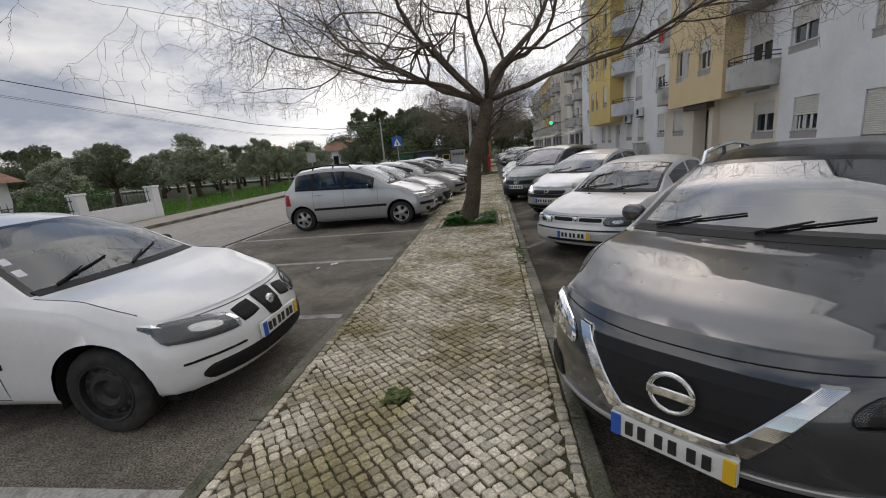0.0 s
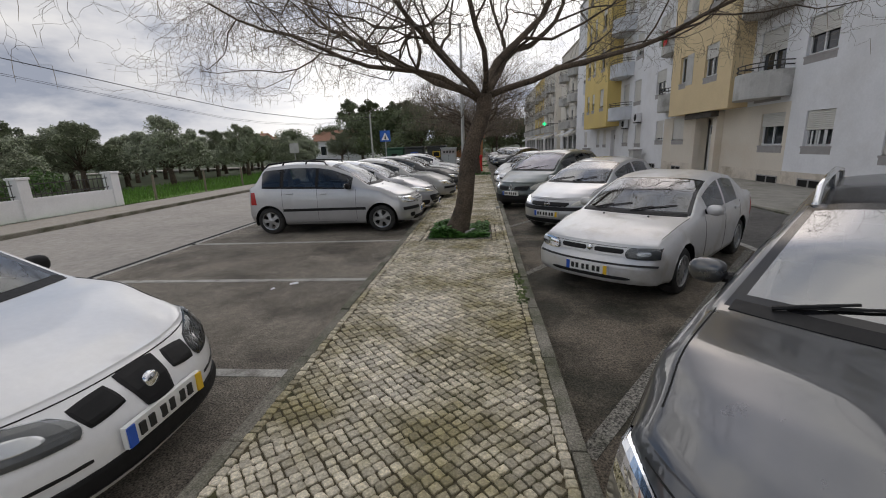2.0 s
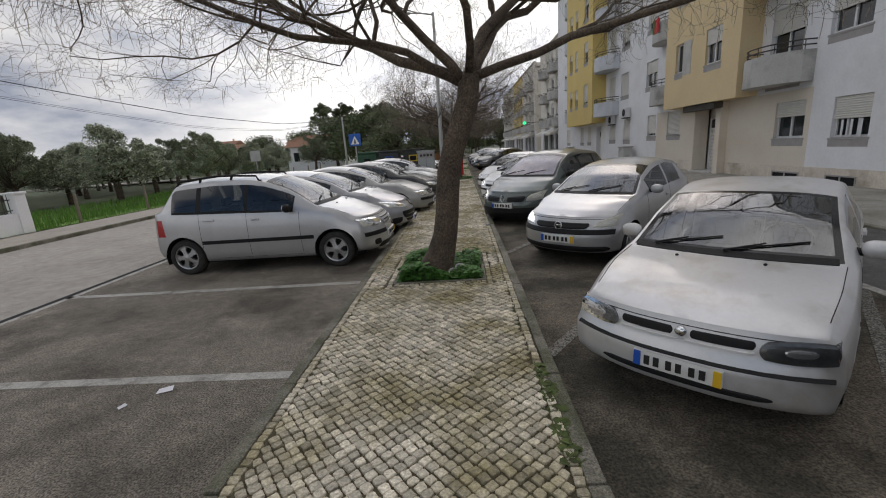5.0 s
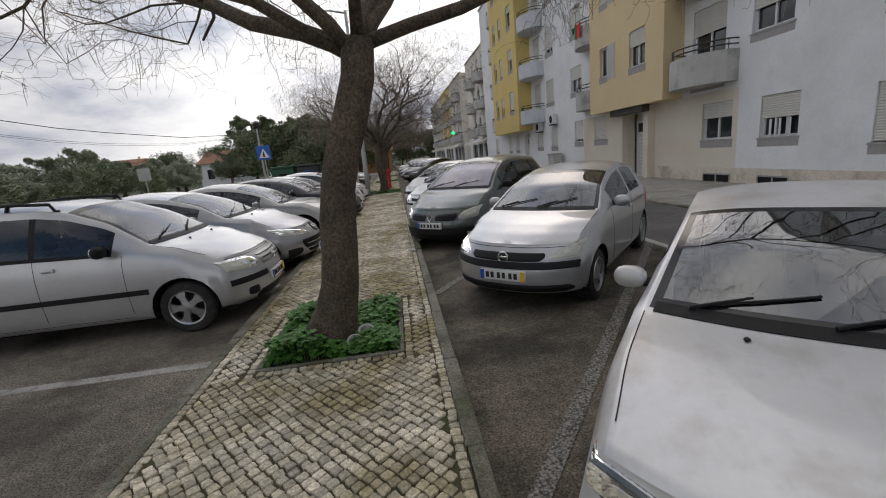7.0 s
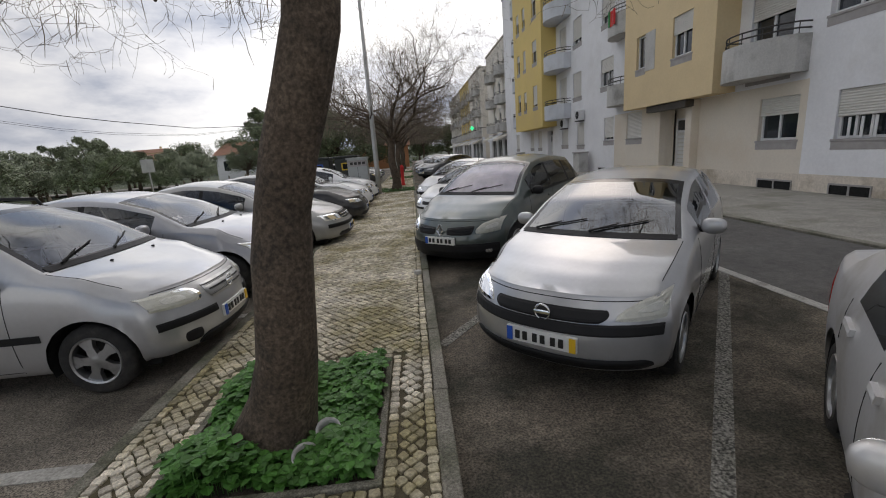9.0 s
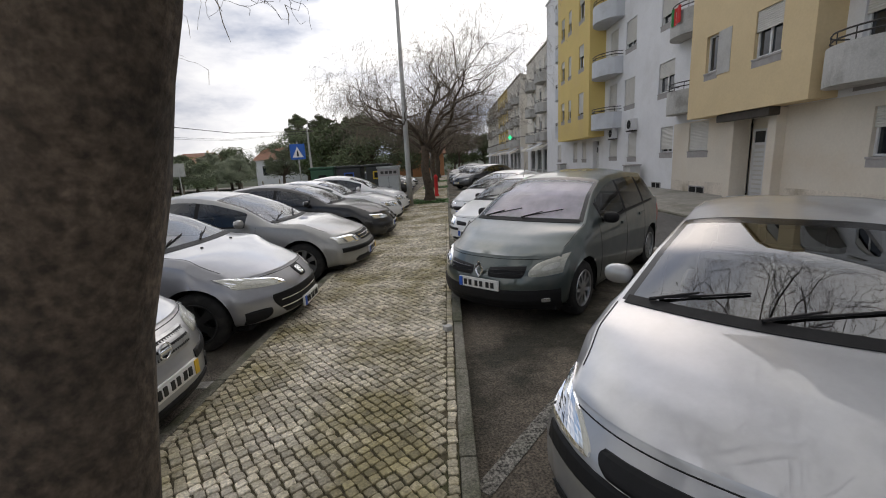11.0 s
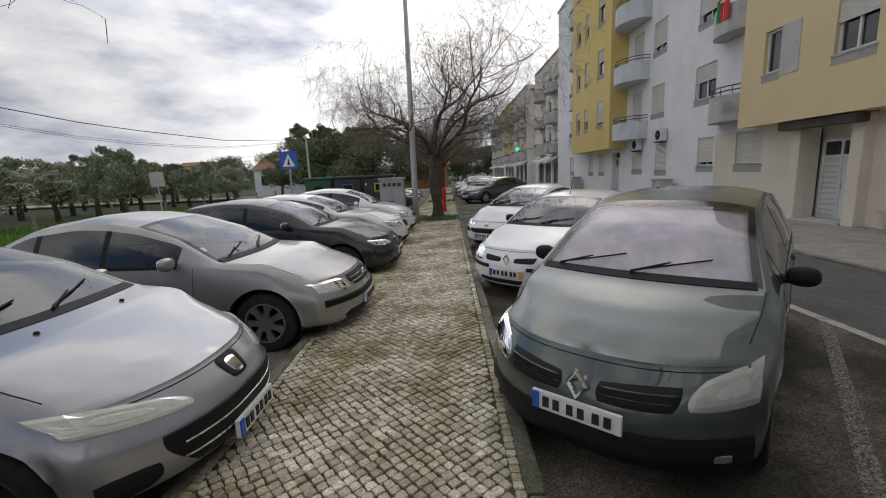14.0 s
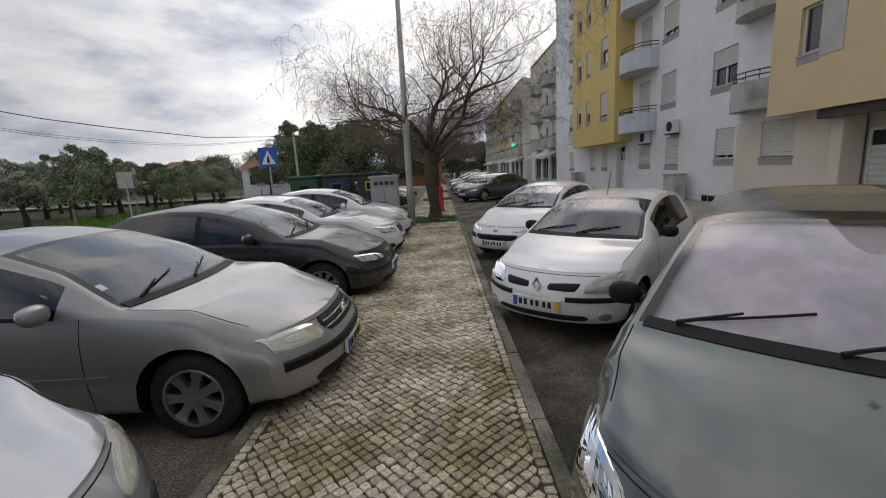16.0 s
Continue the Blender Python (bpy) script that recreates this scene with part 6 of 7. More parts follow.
def leaf_cloud(rng, centres, per, size, flat=0.6):
    """Many small leaf blades round centres (x, y, z, radius)."""
    v, f = [], []
    for cx, cy, cz, r in centres:
        for _ in range(per):
            d = Vector((rng.gauss(0, 1), rng.gauss(0, 1), rng.gauss(0, 1) * flat)).normalized() * r * (0.35 + 0.65 * rng.random() ** 0.5)
            p = Vector((cx, cy, cz)) + d
            a = Vector((rng.uniform(-1, 1), rng.uniform(-1, 1), rng.uniform(-0.8, 0.8))).normalized()
            b = a.orthogonal().normalized()
            s = size * rng.uniform(0.6, 1.4)
            k = len(v)
            v += [p - a * s, p + b * s * 0.42, p + a * s, p - b * s * 0.42]
            f.append((k, k + 1, k + 2, k + 3))
    return v, f


def leafy_tree(name, seed, label, h, r, material, trunk=0.16, low=0.35, n=26, per=130, size=0.1, category="tree", group="olive trees", spike=0.0):
    rng = random.Random(seed)
    t = thing(name, 0, 0, 0, label=label, category=category, group=group)
    limbs = []
    top = h * low
    limbs.append(tube([(0, 0, -0.4), (0.04, 0.02, top * 0.5), (0.0, 0.08, top)], [trunk * 1.3, trunk, trunk * 0.8], 9))
    cs = []
    for k in range(n):
        a = rng.uniform(0, 2 * math.pi)
        q = rng.random() ** 0.6
        z = top + (h - top) * rng.uniform(0.05, 0.95)
        rr = r * q * (1 - 0.55 * ((z - top) / (h - top)) ** 2)
        c = Vector((math.cos(a) * rr, math.sin(a) * rr, z))
        cs.append((c.x, c.y, c.z, r * rng.uniform(0.2, 0.36)))
        mid = Vector((c.x * 0.4, c.y * 0.4, top + (z - top) * 0.45))
        limbs.append(tube([(0, 0.05, top * 0.92), mid, c], [trunk * 0.45, trunk * 0.25, 0.012], 5))
        if spike:
            for _ in range(3):
                e = c + Vector((rng.uniform(-0.3, 0.3), rng.uniform(-0.3, 0.3), rng.uniform(0.3, 0.8) * spike))
                cs.append((e.x, e.y, e.z, r * 0.12))
                limbs.append(tube([c, e], [0.01, 0.004], 4))
    part("trunk", join(*limbs), BARK, t, smooth=True)
    part("crown", leaf_cloud(rng, cs, per, size), material, t, kind="stuff")
    return t


olives_ = [leafy_tree("olive_tree", 40 + i, "grey-green olive tree standing in grass", 3.3 + 0.4 * i, 1.8 + 0.2 * i, OLIVE, n=30, per=230, size=0.06, spike=0.6) for i in range(3)]
spots_ = []
rng_ = random.Random(5)
for i_ in range(6):
    for j_ in range(11):
        x_, y_ = -19.5 - 5.0 * i_ + rng_.uniform(-1, 1), 18.5 + 4.6 * j_ + rng_.uniform(-1.2, 1.2)
        if i_ < 1 and j_ % 2:
            continue
        spots_.append((x_, y_))
for k_, (x_, y_) in enumerate(spots_):
    o_ = olives_[k_ % 3] if k_ < 3 else copy_thing(olives_[k_ % 3], Matrix())
    o_.matrix_basis = pose(x_, y_, -0.3, 0, 0, rng_.uniform(0, 360))
    sc_ = rng_.uniform(0.85, 1.15)
    o_.scale = (sc_, sc_, sc_)
dark_ = leafy_tree("broadleaf_tree", 77, "dense dark evergreen tree behind the street", 7.5, 4.0, PINE, trunk=0.25, low=0.2, n=60, per=170, size=0.16, group="evergreen trees")
dark_.matrix_basis = pose(-6.5, 56, -0.3)
for x_, y_, s_ in ((-11, 60, 1.0), (-2.5, 66, 0.95), (-17, 68, 1.0), (6.5, 118, 1.2), (0, 122, 1.3), (-7, 118, 1.2), (13, 125, 1.2), (-26, 80, 0.9), (-36, 85, 0.9), (4.5, 112, 1.0)):
    o_ = copy_thing(dark_, pose(x_, y_, -0.3, 0, 0, x_ * 37))
    o_.scale = (s_, s_, s_)
pine_ = leafy_tree("pine_tree", 91, "tall umbrella pine on the skyline", 13, 2.6, PINE, trunk=0.28, low=0.62, n=26, per=160, size=0.2, group="pines")
pine_.matrix_basis = pose(-27, 95, -0.5)
for x_, y_ in ((-23, 97), (-31, 120), (-19, 104), (-15, 100)):
    copy_thing(pine_, pose(x_, y_, -0.5, 0, 0, x_ * 20))


# plants in the tree pits
def weeds(x0, x1, y0, y1, z, seed, n, avoid, tall=0.24):
    rng = random.Random(seed)
    v, f = [], []
    for _ in range(n):
        x, y = rng.uniform(x0, x1), rng.uniform(y0, y1)
        if (x - avoid[0]) ** 2 + (y - avoid[1]) ** 2 < 0.05:
            continue
        h = tall * rng.uniform(0.25, 1.0) * (0.55 + 0.8 * noise.noise(Vector((x * 2.2, y * 2.2, seed))))
        h = max(0.03, h)
        c = Vector((x, y, z + h))
        for k in range(rng.choice((3, 4, 5))):
            a = rng.uniform(0, 2 * math.pi)
            d = Vector((math.cos(a), math.sin(a), rng.uniform(-0.35, 0.45)))
            s = Vector((-math.sin(a), math.cos(a), rng.uniform(-0.2, 0.2)))
            ln, w = rng.uniform(0.03, 0.065), rng.uniform(0.016, 0.032)
            i = len(v)
            v += [c, c + d * ln * 0.4 + s * w, c + d * ln * 0.8 + s * w * 0.7 - Vector((0, 0, 0.006)), c + d * ln - Vector((0, 0, 0.014)), c + d * ln * 0.8 - s * w * 0.7 - Vector((0, 0, 0.006)), c + d * ln * 0.4 - s * w]
            f += [(i, i + 1, i + 2, i + 3), (i, i + 3, i + 4, i + 5)]
        i = len(v)
        v += [(x - 0.002, y, z), (x + 0.002, y, z), (c.x + 0.001, c.y, c.z), (c.x - 0.001, c.y, c.z)]
        f.append((i, i + 1, i + 2, i + 3))
    return v, f


tagged(part("weeds", weeds(0.93, 1.97, 9.26, 10.46, PZ - 0.03, 3, 2600, (1.36, 9.66)), WEED, None, "lush green weeds in the tree pit"), category="plants", kind="stuff")
for x0_, x1_, y0_, y1_ in PIT[1:]:
    tagged(part("weeds", weeds(x0_ - 0.2, x1_ + 0.25, y0_ - 0.3, y1_ + 0.2, PZ - 0.03, int(y0_), 900, (1.5, y0_ + 0.7), 0.16), WEED, None, "patchy weeds round a tree"), category="plants", kind="stuff")
tagged(part("moss_tuft", weeds(1.24, 1.34, 3.17, 3.27, PZ - 0.022, 9, 70, (0, 0), 0.012), MOSS, None, "small green moss tuft between the setts"), category="plants", kind="stuff")
tagged(part("verge_weeds", weeds(2.27, 2.335, 6.1, 7.2, PZ - 0.03, 12, 60, (0, 0), 0.03), MOSS, None, "weeds along the kerb"), category="plants", kind="stuff")
tagged(part("verge_weeds", weeds(0.2, 0.5, 22.6, 26.5, 0.02, 14, 900, (0, 0), 0.2), WEED, None, "weeds along the kerb"), category="plants", kind="stuff")
# grass blades of the meadow's edge
rng_ = random.Random(8)
v_, f_ = [], []
for _ in range(16000):
    x_, y_ = -11.4 - 9 * rng_.random() ** 1.5, rng_.uniform(16.5, 45)
    a_, h_ = rng_.uniform(0, math.pi), rng_.uniform(0.05, 0.16)
    k_ = len(v_)
    v_ += [(x_ - math.cos(a_) * 0.02, y_ - math.sin(a_) * 0.02, -0.12), (x_ + math.cos(a_) * 0.02, y_ + math.sin(a_) * 0.02, -0.12), (x_ + rng_.uniform(-0.05, 0.05), y_ + rng_.uniform(-0.05, 0.05), 0.05 + h_)]
    f_.append((k_, k_ + 1, k_ + 2))
tagged(part("grass", (v_, f_), mat("grass_blade", (0.10, 0.21, 0.03), rough=0.7, var=0.3, scale=2, per_island=0.35), None, "green grass blades along the footway"), category="grass", kind="stuff")

# ---- street furniture and surroundings ----
lp_ = thing("street_lamp", 0.86, 25.3, PZ, label="tall tapering galvanised street lamp with one arm", category="street lamp", group="street lamps")
part("pole", tube([(0, 0, 0), (0, 0, 1.2), (0.02, 0, 7.7)], [0.115, 0.105, 0.06], 12), GALV, lp_, smooth=True)
part("arm", tube([(0.02, 0, 7.6), (-0.6, 0, 7.72), (-1.15, 0, 7.75)], [0.04, 0.035, 0.03], 8), GALV, lp_, smooth=True)
part("lamp_head", moved(ball(0, 0, 0, 0.38, 0.13, 0.07, 8, 12, 0.8), pose(-1.35, 0, 7.75)), GALV, lp_, "flat grey lamp head", smooth=True)
for y_ in (52.0, 70.0):
    copy_thing(lp_, pose(0.8, y_, PZ))
cb_ = thing("utility_cabinet", 0.02, 25.9, 0.0, label="tall grey steel utility cabinet with faded marks", category="utility cabinet")
part("body", box(-0.42, 0.42, -0.25, 0.25, 0.0, 1.62, 0.015), CABM, cb_)
part("cap", box(-0.46, 0.46, -0.29, 0.29, 1.62, 1.70, 0.015), CABM, cb_)
part("header_panel", box(-0.40, 0.40, -0.262, -0.25, 1.32, 1.58), SILL, cb_)
for k_ in range(4):
    part("header_mark", box(-0.30 + 0.17 * k_, -0.18 + 0.17 * k_, -0.268, -0.262, 1.40, 1.51, 0.02), IRON, cb_)
part("door_seam", box(-0.005, 0.005, -0.254, -0.25, 0.1, 1.3), DARK, cb_)
for k_, (a_, b_) in enumerate(((-0.18, 0.1), (-0.02, 0.16))):
    part("label_bar", box(a_, b_, -0.257, -0.253, 0.86 - 0.07 * k_, 0.89 - 0.07 * k_), IRON, cb_)
# crossing sign
sg_ = thing("crossing_sign", -3.55, 25.9, 0.0, label="blue square pedestrian crossing sign on a post", category="sign")
part("post", tube([(0, 0, 0), (0, 0, 2.85)], 0.03, 8), GALV, sg_)
pl_ = part("panel", box(-0.3, 0.3, -0.045, -0.03, 2.16, 2.76, 0.004), SIGNB, sg_, "blue panel")
part("triangle", ([(-0.22, -0.048, 2.24), (0.22, -0.048, 2.24), (0.0, -0.048, 2.66)], [(0, 1, 2)]), PLATEW, pl_, "white triangle")
part("mark", ([(-0.05, -0.051, 2.28), (0.05, -0.051, 2.28), (0.02, -0.051, 2.5), (-0.02, -0.051, 2.5)], [(0, 1, 2, 3)]), INK, pl_, "dark mark")
rs_ = thing("road_sign", -10.2, 28.6, 0.1, label="grey back of a square road sign", category="sign")
part("post", tube([(0, 0, 0), (0, 0, 2.3)], 0.03, 8), GALV, rs_)
part("panel", box(-0.3, 0.3, -0.02, 0.0, 1.65, 2.25, 0.005), GALV, rs_, "bare metal sign back")
# recycling banks
for x_, m_, p_, l_ in ((-4.1, GBIN, GREENGLOW, "green glass recycling bank"), (-2.7, DBIN, BBIN, "dark paper recycling bank with a blue front"), (-1.2, DBIN, YBIN, "dark recycling bank with a yellow frame")):
    rb_ = thing("recycling_bank", x_, 31.2, 0, label=l_, category="recycling bank", group="recycling banks")
    part("body", box(-0.62, 0.62, -0.55, 0.55, 0.05, 1.72, 0.08), m_, rb_)
    part("opening", join(box(-0.26, 0.26, -0.57, -0.55, 1.42, 1.48), box(-0.26, 0.26, -0.57, -0.55, 1.08, 1.14), box(-0.26, -0.2, -0.57, -0.55, 1.14, 1.42), box(0.2, 0.26, -0.57, -0.55, 1.14, 1.42)), p_ if p_ != GREENGLOW else GBIN, rb_)
    # Near-black front panel: the slot's inner shade is painted on.
    part("slot", box(-0.2, 0.2, -0.56, -0.55, 1.14, 1.42), DARK, rb_)
    part("lid", box(-0.66, 0.66, -0.6, 0.6, 1.72, 1.84, 0.05), m_, rb_)
# low garden wall with railings
gw_ = thing("garden_wall", -11.6, 12.0, 0.1, label="low white garden wall with iron railings", category="wall")
for y0_, y1_ in ((-10.0, 3.6), (6.6, 12.9), (13.2, 16.0)):
    part("plinth", box(-0.12, 0.12, y0_ - 12, y1_ - 12, -0.3, 0.62, 0.01), WHITEW, gw_)
    n_ = int((y1_ - y0_) / 0.16)
    for k_ in range(n_):
        y_ = y0_ + (k_ + 0.5) * (y1_ - y0_) / n_ - 12
        part("railing_bar", tube([(0, y_, 0.62), (0, y_, 1.08), (0, y_, 1.2)], [0.011, 0.011, 0.002], 5), IRON, gw_)
    for z_ in (0.7, 1.02):
        part("railing_rail", box(-0.012, 0.012, y0_ - 12, y1_ - 12, z_, z_ + 0.03), IRON, gw_)
for y_ in (3.75, 6.4, 10.0, 13.05, 16.15):
    part("gate_post", box(-0.17, 0.17, y_ - 12.17, y_ - 11.83, -0.3, 1.18, 0.015), WHITEW, gw_)
    part("post_cap", box(-0.2, 0.2, y_ - 12.2, y_ - 11.8, 1.18, 1.25, 0.015), WHITEW, gw_)
gt_ = thing("garden_gate", -11.6, 5.08, 0.1, label="dark wrought-iron garden gate", category="gate")
for k_ in range(13):
    y_ = -1.1 + 2.2 * k_ / 12
    part("gate_bar", tube([(0, y_, 0.05), (0, y_, 1.0 + 0.18 * math.sin(math.pi * k_ / 12))], 0.011, 5), IRON, gt_)
for z_ in (0.15, 0.8):
    part("gate_rail", box(-0.015, 0.015, -1.15, 1.15, z_, z_ + 0.035), IRON, gt_)
rng_ = random.Random(31)
cs_ = [(-13.2 + rng_.uniform(-0.5, 0.5), y + rng_.uniform(-0.2, 0.2), rng_.uniform(0.2, 1.25), 0.5) for y in np.arange(-4, 16, 0.32)]
tagged(part("hedge", leaf_cloud(rng_, cs_, 170, 0.07), HEDGE, None, "clipped green hedge behind the railings"), category="hedge", kind="stuff")
# fence posts along the grass
for k_ in range(9):
    fp_ = thing("fence_post", -11.55, 18.0 + 3.2 * k_, 0.05, label="weathered grey wooden fence post", category="fence post", group="fence posts")
    part("post", tube([(0, 0, -0.3), (0.02, 0, 1.05)], [0.05, 0.045], 8), mat("old_wood", (0.2, 0.17, 0.13), rough=0.95, var=0.25, scale=8), fp_)
part("wire", tube([(-11.55, 18, 0.85), (-11.55, 30, 0.8), (-11.55, 44, 0.85)], 0.006, 4), GALV, fp_)


def house(x, y, z, w, d, h, rise, m, label, rz=0, wins=3):
    hs = thing("house", x, y, z, rz, label=label, category="house", group="far houses")
    part("wall", box(-w / 2, w / 2, -d / 2, d / 2, -1.5, h), m, hs)
    e = 0.35
    part("roof", ([(-w / 2 - e, -d / 2 - e, h), (w / 2 + e, -d / 2 - e, h), (w / 2 + e, d / 2 + e, h), (-w / 2 - e, d / 2 + e, h), (-w / 2 - e, 0, h + rise), (w / 2 + e, 0, h + rise)], [(0, 1, 5, 4), (2, 3, 4, 5), (0, 4, 3), (1, 2, 5), (3, 2, 1, 0)]), TILE, hs, "clay tile roof")
    for k in range(wins):
        a = -w / 2 + w * (k + 0.5) / wins
        wn_ = part("window", box(a - 0.5, a + 0.5, -d / 2 - 0.03, -d / 2, h * 0.35, h * 0.75), PANE, hs)
        part("frame", join(box(a - 0.56, a - 0.5, -d / 2 - 0.05, -d / 2, h * 0.35, h * 0.75), box(a + 0.5, a + 0.56, -d / 2 - 0.05, -d / 2, h * 0.35, h * 0.75)), FRAME, wn_)
    part("chimney", box(w * 0.25, w * 0.25 + 0.5, 0.3, 0.8, h, h + rise + 0.7), m, hs)
    return hs


house(-17.5, 84, 0, 13, 8, 3.0, 1.9, WHITEW, "low white house with a clay tile roof", 8, 4)
house(-22, 78, 0, 10, 8, 3.6, 2.0, WHITEW, "white house with an orange tile roof", -6)
house(-1.5, 74, 0, 7, 6, 3.0, 1.6, mat("orange_wall", (0.5, 0.24, 0.12), rough=0.9, var=0.1), "orange rendered house beyond the trees", 0, 2)
for x_, y_, z_, w_, h_, rz_ in ((-62, 125, 2, 8, 3.5, 10), (-98, 128, 2.5, 9, 3.5, 5), (-48, 138, 2.5, 8, 4, 0), (-125, 84, 1.5, 8, 3.5, 20), (-140, 66, 1.5, 9, 3.5, 30), (-80, 150, 4, 10, 4, 0)):
    house(x_, y_, z_, w_, 7, h_, 1.3, (CREAM, WHITEW, YELLOW)[int(abs(x_)) % 3], "distant house with a tile roof on the hillside", rz_)
house(-17.5, 10.2, 0, 7, 6, 1.9, 0.9, WHITEW, "low white outbuilding with a red tile roof", 75, 1)
# wooded rise at the horizon
v_, f_ = [], []
nn_ = 90
for i_ in range(nn_ + 1):
    a_ = radians(70 + 125 * i_ / nn_)
    for j_, (r_, hz_) in enumerate(((110, -1.5), (150, 2.0), (210, 6.0), (320, 5.0), (420, -2))):
        v_.append((math.cos(a_) * r_, math.sin(a_) * r_, hz_ * (1 + 0.35 * noise.noise(Vector((i_ * 0.18, j_, 0)))) * (0.55 + 0.45 * math.sin(math.pi * i_ / nn_))))
for i_ in range(nn_):
    for j_ in range(4):
        k_ = i_ * 5 + j_
        f_.append((k_, k_ + 5, k_ + 6, k_ + 1))
structure("backdrop", (v_, f_), mat("wooded_hill", (0.05, 0.065, 0.04), rough=1.0, var=0.35, scale=0.15, fine=0.4, obj=False), "low wooded hill on the horizon", True)
rng_ = random.Random(17)
cs_ = []
for _ in range(420):
    a_, r_ = radians(rng_.uniform(88, 190)), rng_.uniform(85, 200)
    cs_.append((math.cos(a_) * r_, math.sin(a_) * r_, 0.5 + (r_ - 85) * 0.042 + rng_.uniform(0, 1.2), rng_.uniform(1.4, 2.6)))
tagged(part("far_wood", leaf_cloud(rng_, cs_, 60, 0.42), PINE, None, "far scrub and trees on the rise"), category="trees", kind="stuff")
# telegraph poles and wires
for x_, y_ in ((-10.0, 47.5), (-11.0, 119.0)):
    tp_ = thing("telegraph_pole", x_, y_, 0, label="grey concrete telegraph pole", category="pole", group="telegraph poles")
    part("pole", tube([(0, 0, -0.3), (0, 0, 5.5)], [0.12, 0.08], 8), GALV, tp_)
    part("crossarm", box(-0.5, 0.5, -0.05, 0.05, 5.1, 5.2), IRON, tp_)
for dz_, dx_, r_ in ((0.0, 0.0, 0.022), (-0.62, -0.4, 0.009), (-0.75, -0.2, 0.009), (-2.6, -8.0, 0.009)):
    wr_ = thing("overhead_wire", 0, 0, 0, label="thin black overhead cable", category="cable", group="overhead cables")
    ys_ = np.linspace(47.5, -6, 22)
    fade_ = lambda y: smooth01((47.5 - y) / 14)
    pts_ = [(-10.0 - 0.4 * (47.5 - y) + dx_ * fade_(y), y, lerp([(-6, 10.8), (8, 8.6), (20, 6.8), (27, 5.75), (33, 4.95), (40, 4.65), (47.5, 5.15)], y) + dz_ * (0.3 + 0.7 * fade_(y))) for y in ys_]
    part("cable", tube(pts_, r_, 5), BLACK, wr_)
# litter on the asphalt
for x_, y_, r_, w_ in ((-0.66, 7.16, 20, 0.06), (-0.85, 6.95, 60, 0.03), (-0.95, 11.7, 10, 0.05), (-0.8, 11.75, 50, 0.05)):
    li_ = thing("paper_scrap", x_, y_, 0.008, r_, label="scrap of white paper on the asphalt", category="litter", group="litter")
    part("sheet", ([(-w_, -w_ * 0.6, 0), (w_, -w_ * 0.6, 0.004), (w_ * 0.9, w_ * 0.6, 0.012), (-w_ * 0.9, w_ * 0.6, 0.003)], [(0, 1, 2, 3)]), PAPER, li_)
# cups and a stone among the weeds
for x_, y_, z_ in ((1.70, 9.62, 0.14), (1.62, 9.42, 0.14)):
    cu_ = thing("plant_pot", x_, y_, z_, label="small pale plant pot lying in the weeds", category="pot", group="pots")
    part("rim", moved(lathe([(0.06, 0), (0.075, 0.01), (0.07, 0.06), (0.055, 0.05), (0.05, 0.005)], 16, "z"), pose(0, 0, 0, 25, 10, 0)), CONC, cu_, smooth=True)
st_ = thing("stone", 1.68, 9.53, 0.15, label="pale limestone lump in the weeds", category="stone")
part("lump", ball(0, 0, 0, 0.055, 0.05, 0.045, 6, 8, 0.7), CONC, st_)
lo_ = thing("loose_sett", 2.27, 12.75, PZ + 0.02, 30, label="loose limestone sett lying beside its hole", category="stone")
part("lump", box(-0.04, 0.04, -0.035, 0.035, -0.02, 0.035, 0.014), CONC, lo_)

# red hydrant post behind the second tree
hy_ = thing("hydrant_post", 1.8, 29.4, PZ, label="slim red hydrant post on the pavement", category="hydrant")
part("post", lathe([(0.11, 0), (0.11, 0.08), (0.085, 0.1), (0.085, 0.85), (0.1, 0.87), (0.1, 0.95), (0.05, 1.03), (0.001, 1.05)], 14, "z"), REDF, hy_, smooth=True)
part("outlet", tube([(0, -0.15, 0.6), (0, 0.15, 0.6)], 0.045, 8), REDF, hy_)

# ---- limestone setts of the pavement ----
rng_ = random.Random(2)
inner0, inner1 = LK + KW + 0.004, RK - KW - 0.004
SZ = 0.064


def in_pit(x, y, m=0.0):
    return any(a - m < x < b + m and c - m < y < d + m for a, b, c, d in PIT)


CORNERS = ((-1, -0.72), (-0.72, -1), (0.72, -1), (1, -0.72), (1, 0.72), (0.72, 1), (-0.72, 1), (-1, 0.72))
SQUARE = ((-1, -1), (1, -1), (1, 1), (-1, 1))


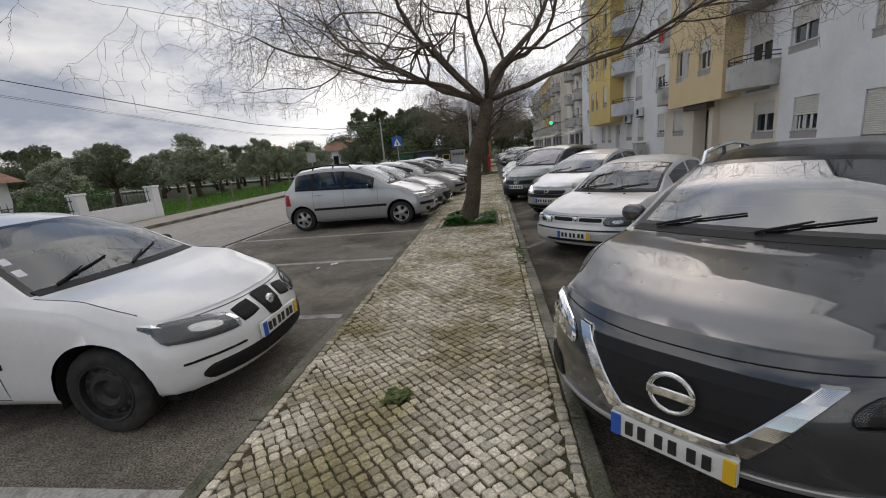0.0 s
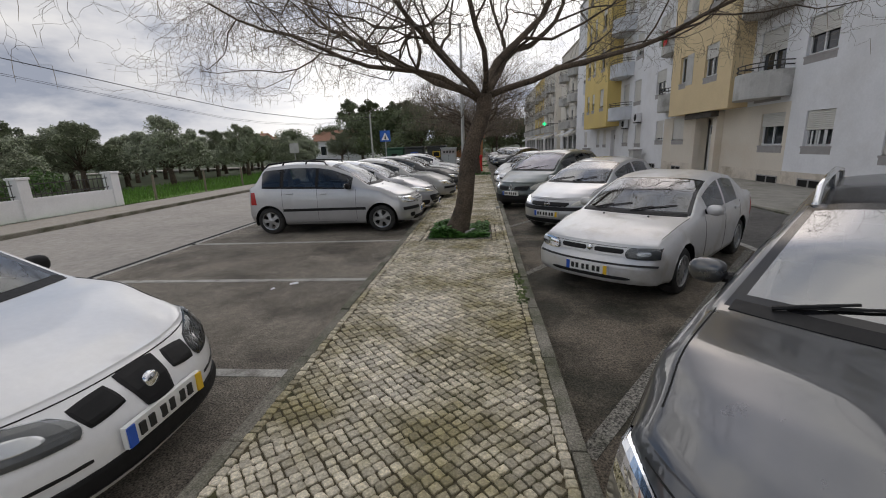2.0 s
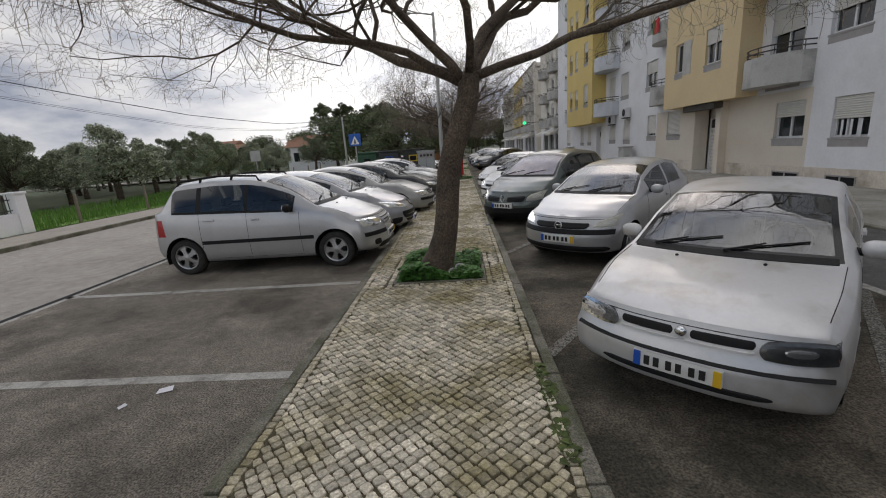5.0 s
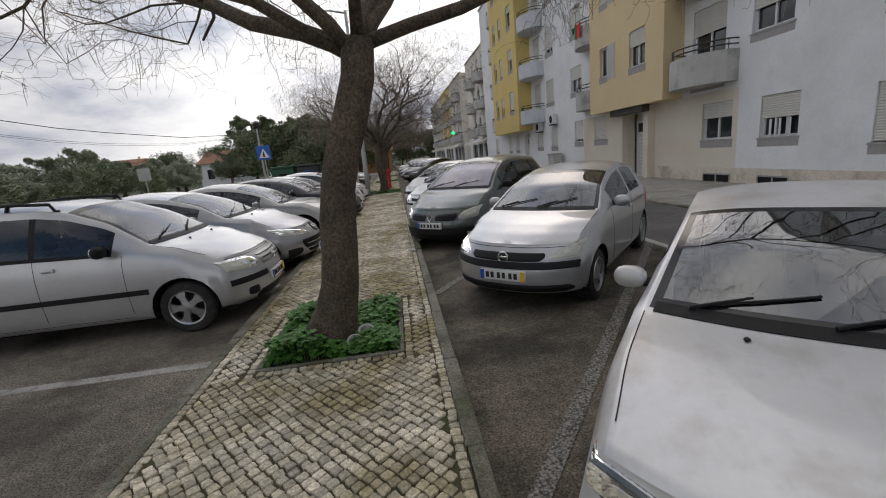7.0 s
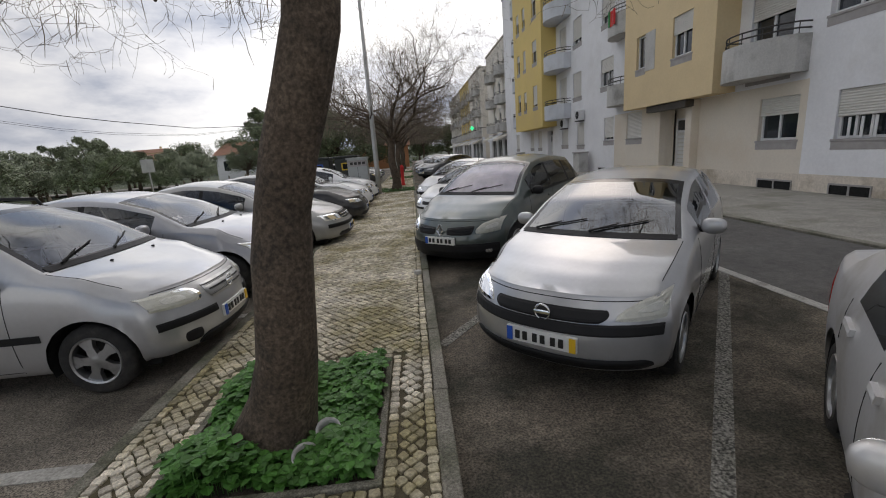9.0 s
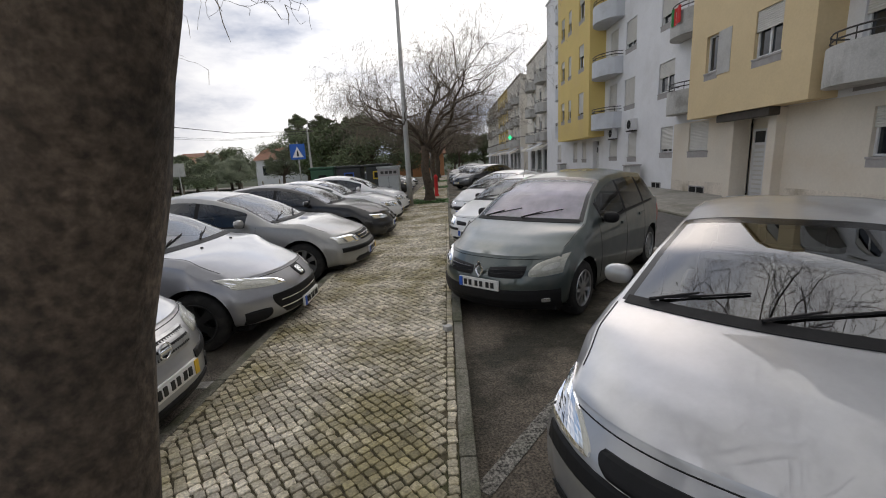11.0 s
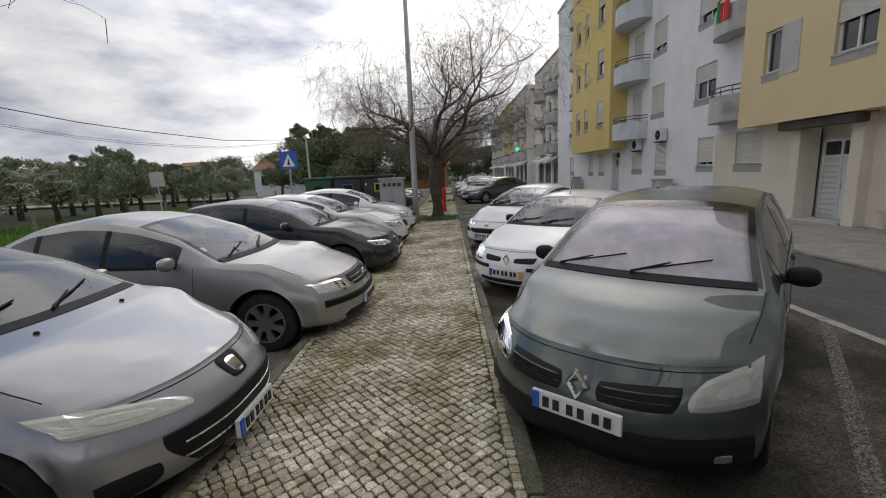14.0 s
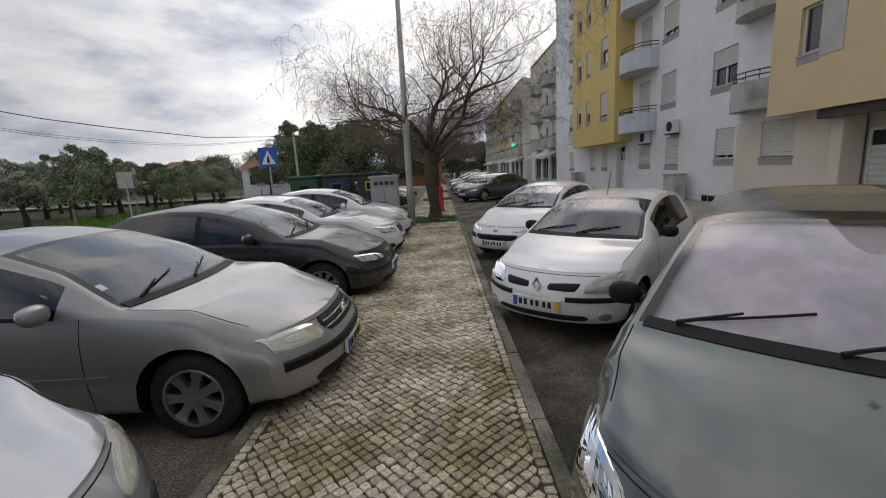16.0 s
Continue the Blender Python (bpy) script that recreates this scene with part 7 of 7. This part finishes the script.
def sett(cx, cy, a, w, h, rng, lo=None, hi=None):
    """A worn sett with knocked-off corners: chamfered top, sides down to the bed; cut off along lo and hi."""
    ca, sa = math.cos(a), math.sin(a)
    zt = PZ + rng.uniform(-0.004, 0.005)
    tilt = (rng.uniform(-0.035, 0.035), rng.uniform(-0.035, 0.035))
    ring = CORNERS if cy < 19 else SQUARE
    n = len(ring)
    jit = [(rng.uniform(-0.004, 0.004), rng.uniform(-0.004, 0.004)) for _ in ring]
    v = []
    for shrink, dz in ((1.0, -0.022), (0.99, -0.005), (0.88, 0.0)):
        for (sx, sy), j in zip(ring, jit):
            x, y = sx * w / 2 * shrink + j[0], sy * h / 2 * shrink + j[1]
            px = cx + x * ca - y * sa
            if lo is not None:
                px = max(lo, min(hi, px))
            v.append((px, cy + x * sa + y * ca, zt + dz + x * tilt[0] + y * tilt[1]))
    f = [tuple(range(2 * n, 3 * n))]
    for l in (0, n):
        for i in range(n):
            f.append((l + i, l + (i + 1) % n, l + n + (i + 1) % n, l + n + i))
    return v, f


near_, rest_ = [], ([], [])
cells_ = []
# border rows along both kerbs and round the near pit
y_ = -6.0
while y_ < 57.5:
    for x_ in (inner0 + 0.032, inner1 - 0.032):
        cells_.append((x_, y_ + 0.05, 0.0))
    y_ += SZ
a0, a1, b0, b1 = PIT[0]
for k_ in range(int((b1 - b0 + 0.2) / SZ)):
    cells_.append((a1 + 0.038, b0 - 0.1 + k_ * SZ, 0.0))
    cells_.append((a0 - 0.038, b0 - 0.1 + k_ * SZ, 0.0))
for k_ in range(int((a1 - a0) / SZ)):
    cells_.append((a0 + 0.05 + k_ * SZ, b0 - 0.038, 0.0))
    cells_.append((a0 + 0.05 + k_ * SZ, b1 + 0.038, 0.0))
# field laid askew
ang_ = radians(41)
ca_, sa_ = math.cos(ang_), math.sin(ang_)
for i_ in range(-40, 820):
    for j_ in range(-40, 820):
        u_, w_ = (i_ + 0.05 * math.sin(j_ * 2.4)) * SZ, j_ * SZ * 0.98
        x_, y_ = inner0 + u_ * ca_ - w_ * sa_, -6 + u_ * sa_ + w_ * ca_
        x_ += 0.014 * math.sin(y_ * 2.3)
        y_ += 0.02 * math.sin(x_ * 4.0)
        if not (inner0 + 0.07 < x_ < inner1 - 0.07 and -6 < y_ < 57) or in_pit(x_, y_, 0.092):
            continue
        cells_.append((x_, y_, ang_))
for x_, y_, a_ in cells_:
    if (a_ != 0 or y_ > 57) and (x_ - 1.29) ** 2 + (y_ - 3.22) ** 2 < 0.004:
        continue
    if a_ == 0 and in_pit(x_, y_, -0.02):
        continue
    if y_ > 34 and rng_.random() < 0.1:
        continue
    cut_ = (inner0 + 0.066, inner1 - 0.066) if a_ else (None, None)
    g_ = sett(x_ + rng_.uniform(-0.003, 0.003), y_ + rng_.uniform(-0.003, 0.003), a_ + rng_.uniform(-0.08, 0.08), 0.0595 * rng_.uniform(0.86, 1.04), 0.058 * rng_.uniform(0.88, 1.05), rng_, *cut_)
    if 2.75 < y_ < 3.4 and len(near_) < 300:
        near_.append(g_)
    else:
        k_ = len(rest_[0])
        rest_[0].extend(g_[0])
        rest_[1].extend(tuple(i + k_ for i in q) for q in g_[1])
pav_ = thing("pavement", 0, 0, 0, label="mossy limestone sett pavement laid askew", category="pavement", kind="structure")
for g_ in near_:
    part("sett", g_, STONE, pav_)
part("setts", rest_, STONEJ, pav_, "worn limestone setts with mossy joints", kind="stuff")
# stone rim and soil of the pits
for a0, a1, b0, b1 in PIT:
    pt_ = thing("tree_pit", (a0 + a1) / 2, (b0 + b1) / 2, 0, label="square tree pit with a stone rim", category="tree pit", kind="structure")
    w_, d_ = (a1 - a0) / 2, (b1 - b0) / 2
    part("soil", box(-w_ + 0.03, w_ - 0.03, -d_ + 0.03, d_ - 0.03, 0.0, PZ - 0.004), SOIL, pt_)
    for q_ in ((-w_, w_, -d_, -d_ + 0.04), (-w_, w_, d_ - 0.04, d_), (-w_, -w_ + 0.04, -d_ + 0.04, d_ - 0.04), (w_ - 0.04, w_, -d_ + 0.04, d_ - 0.04)):
        part("rim", box(q_[0], q_[1], q_[2], q_[3], 0.0, PZ + 0.012, 0.006), KERB, pt_)
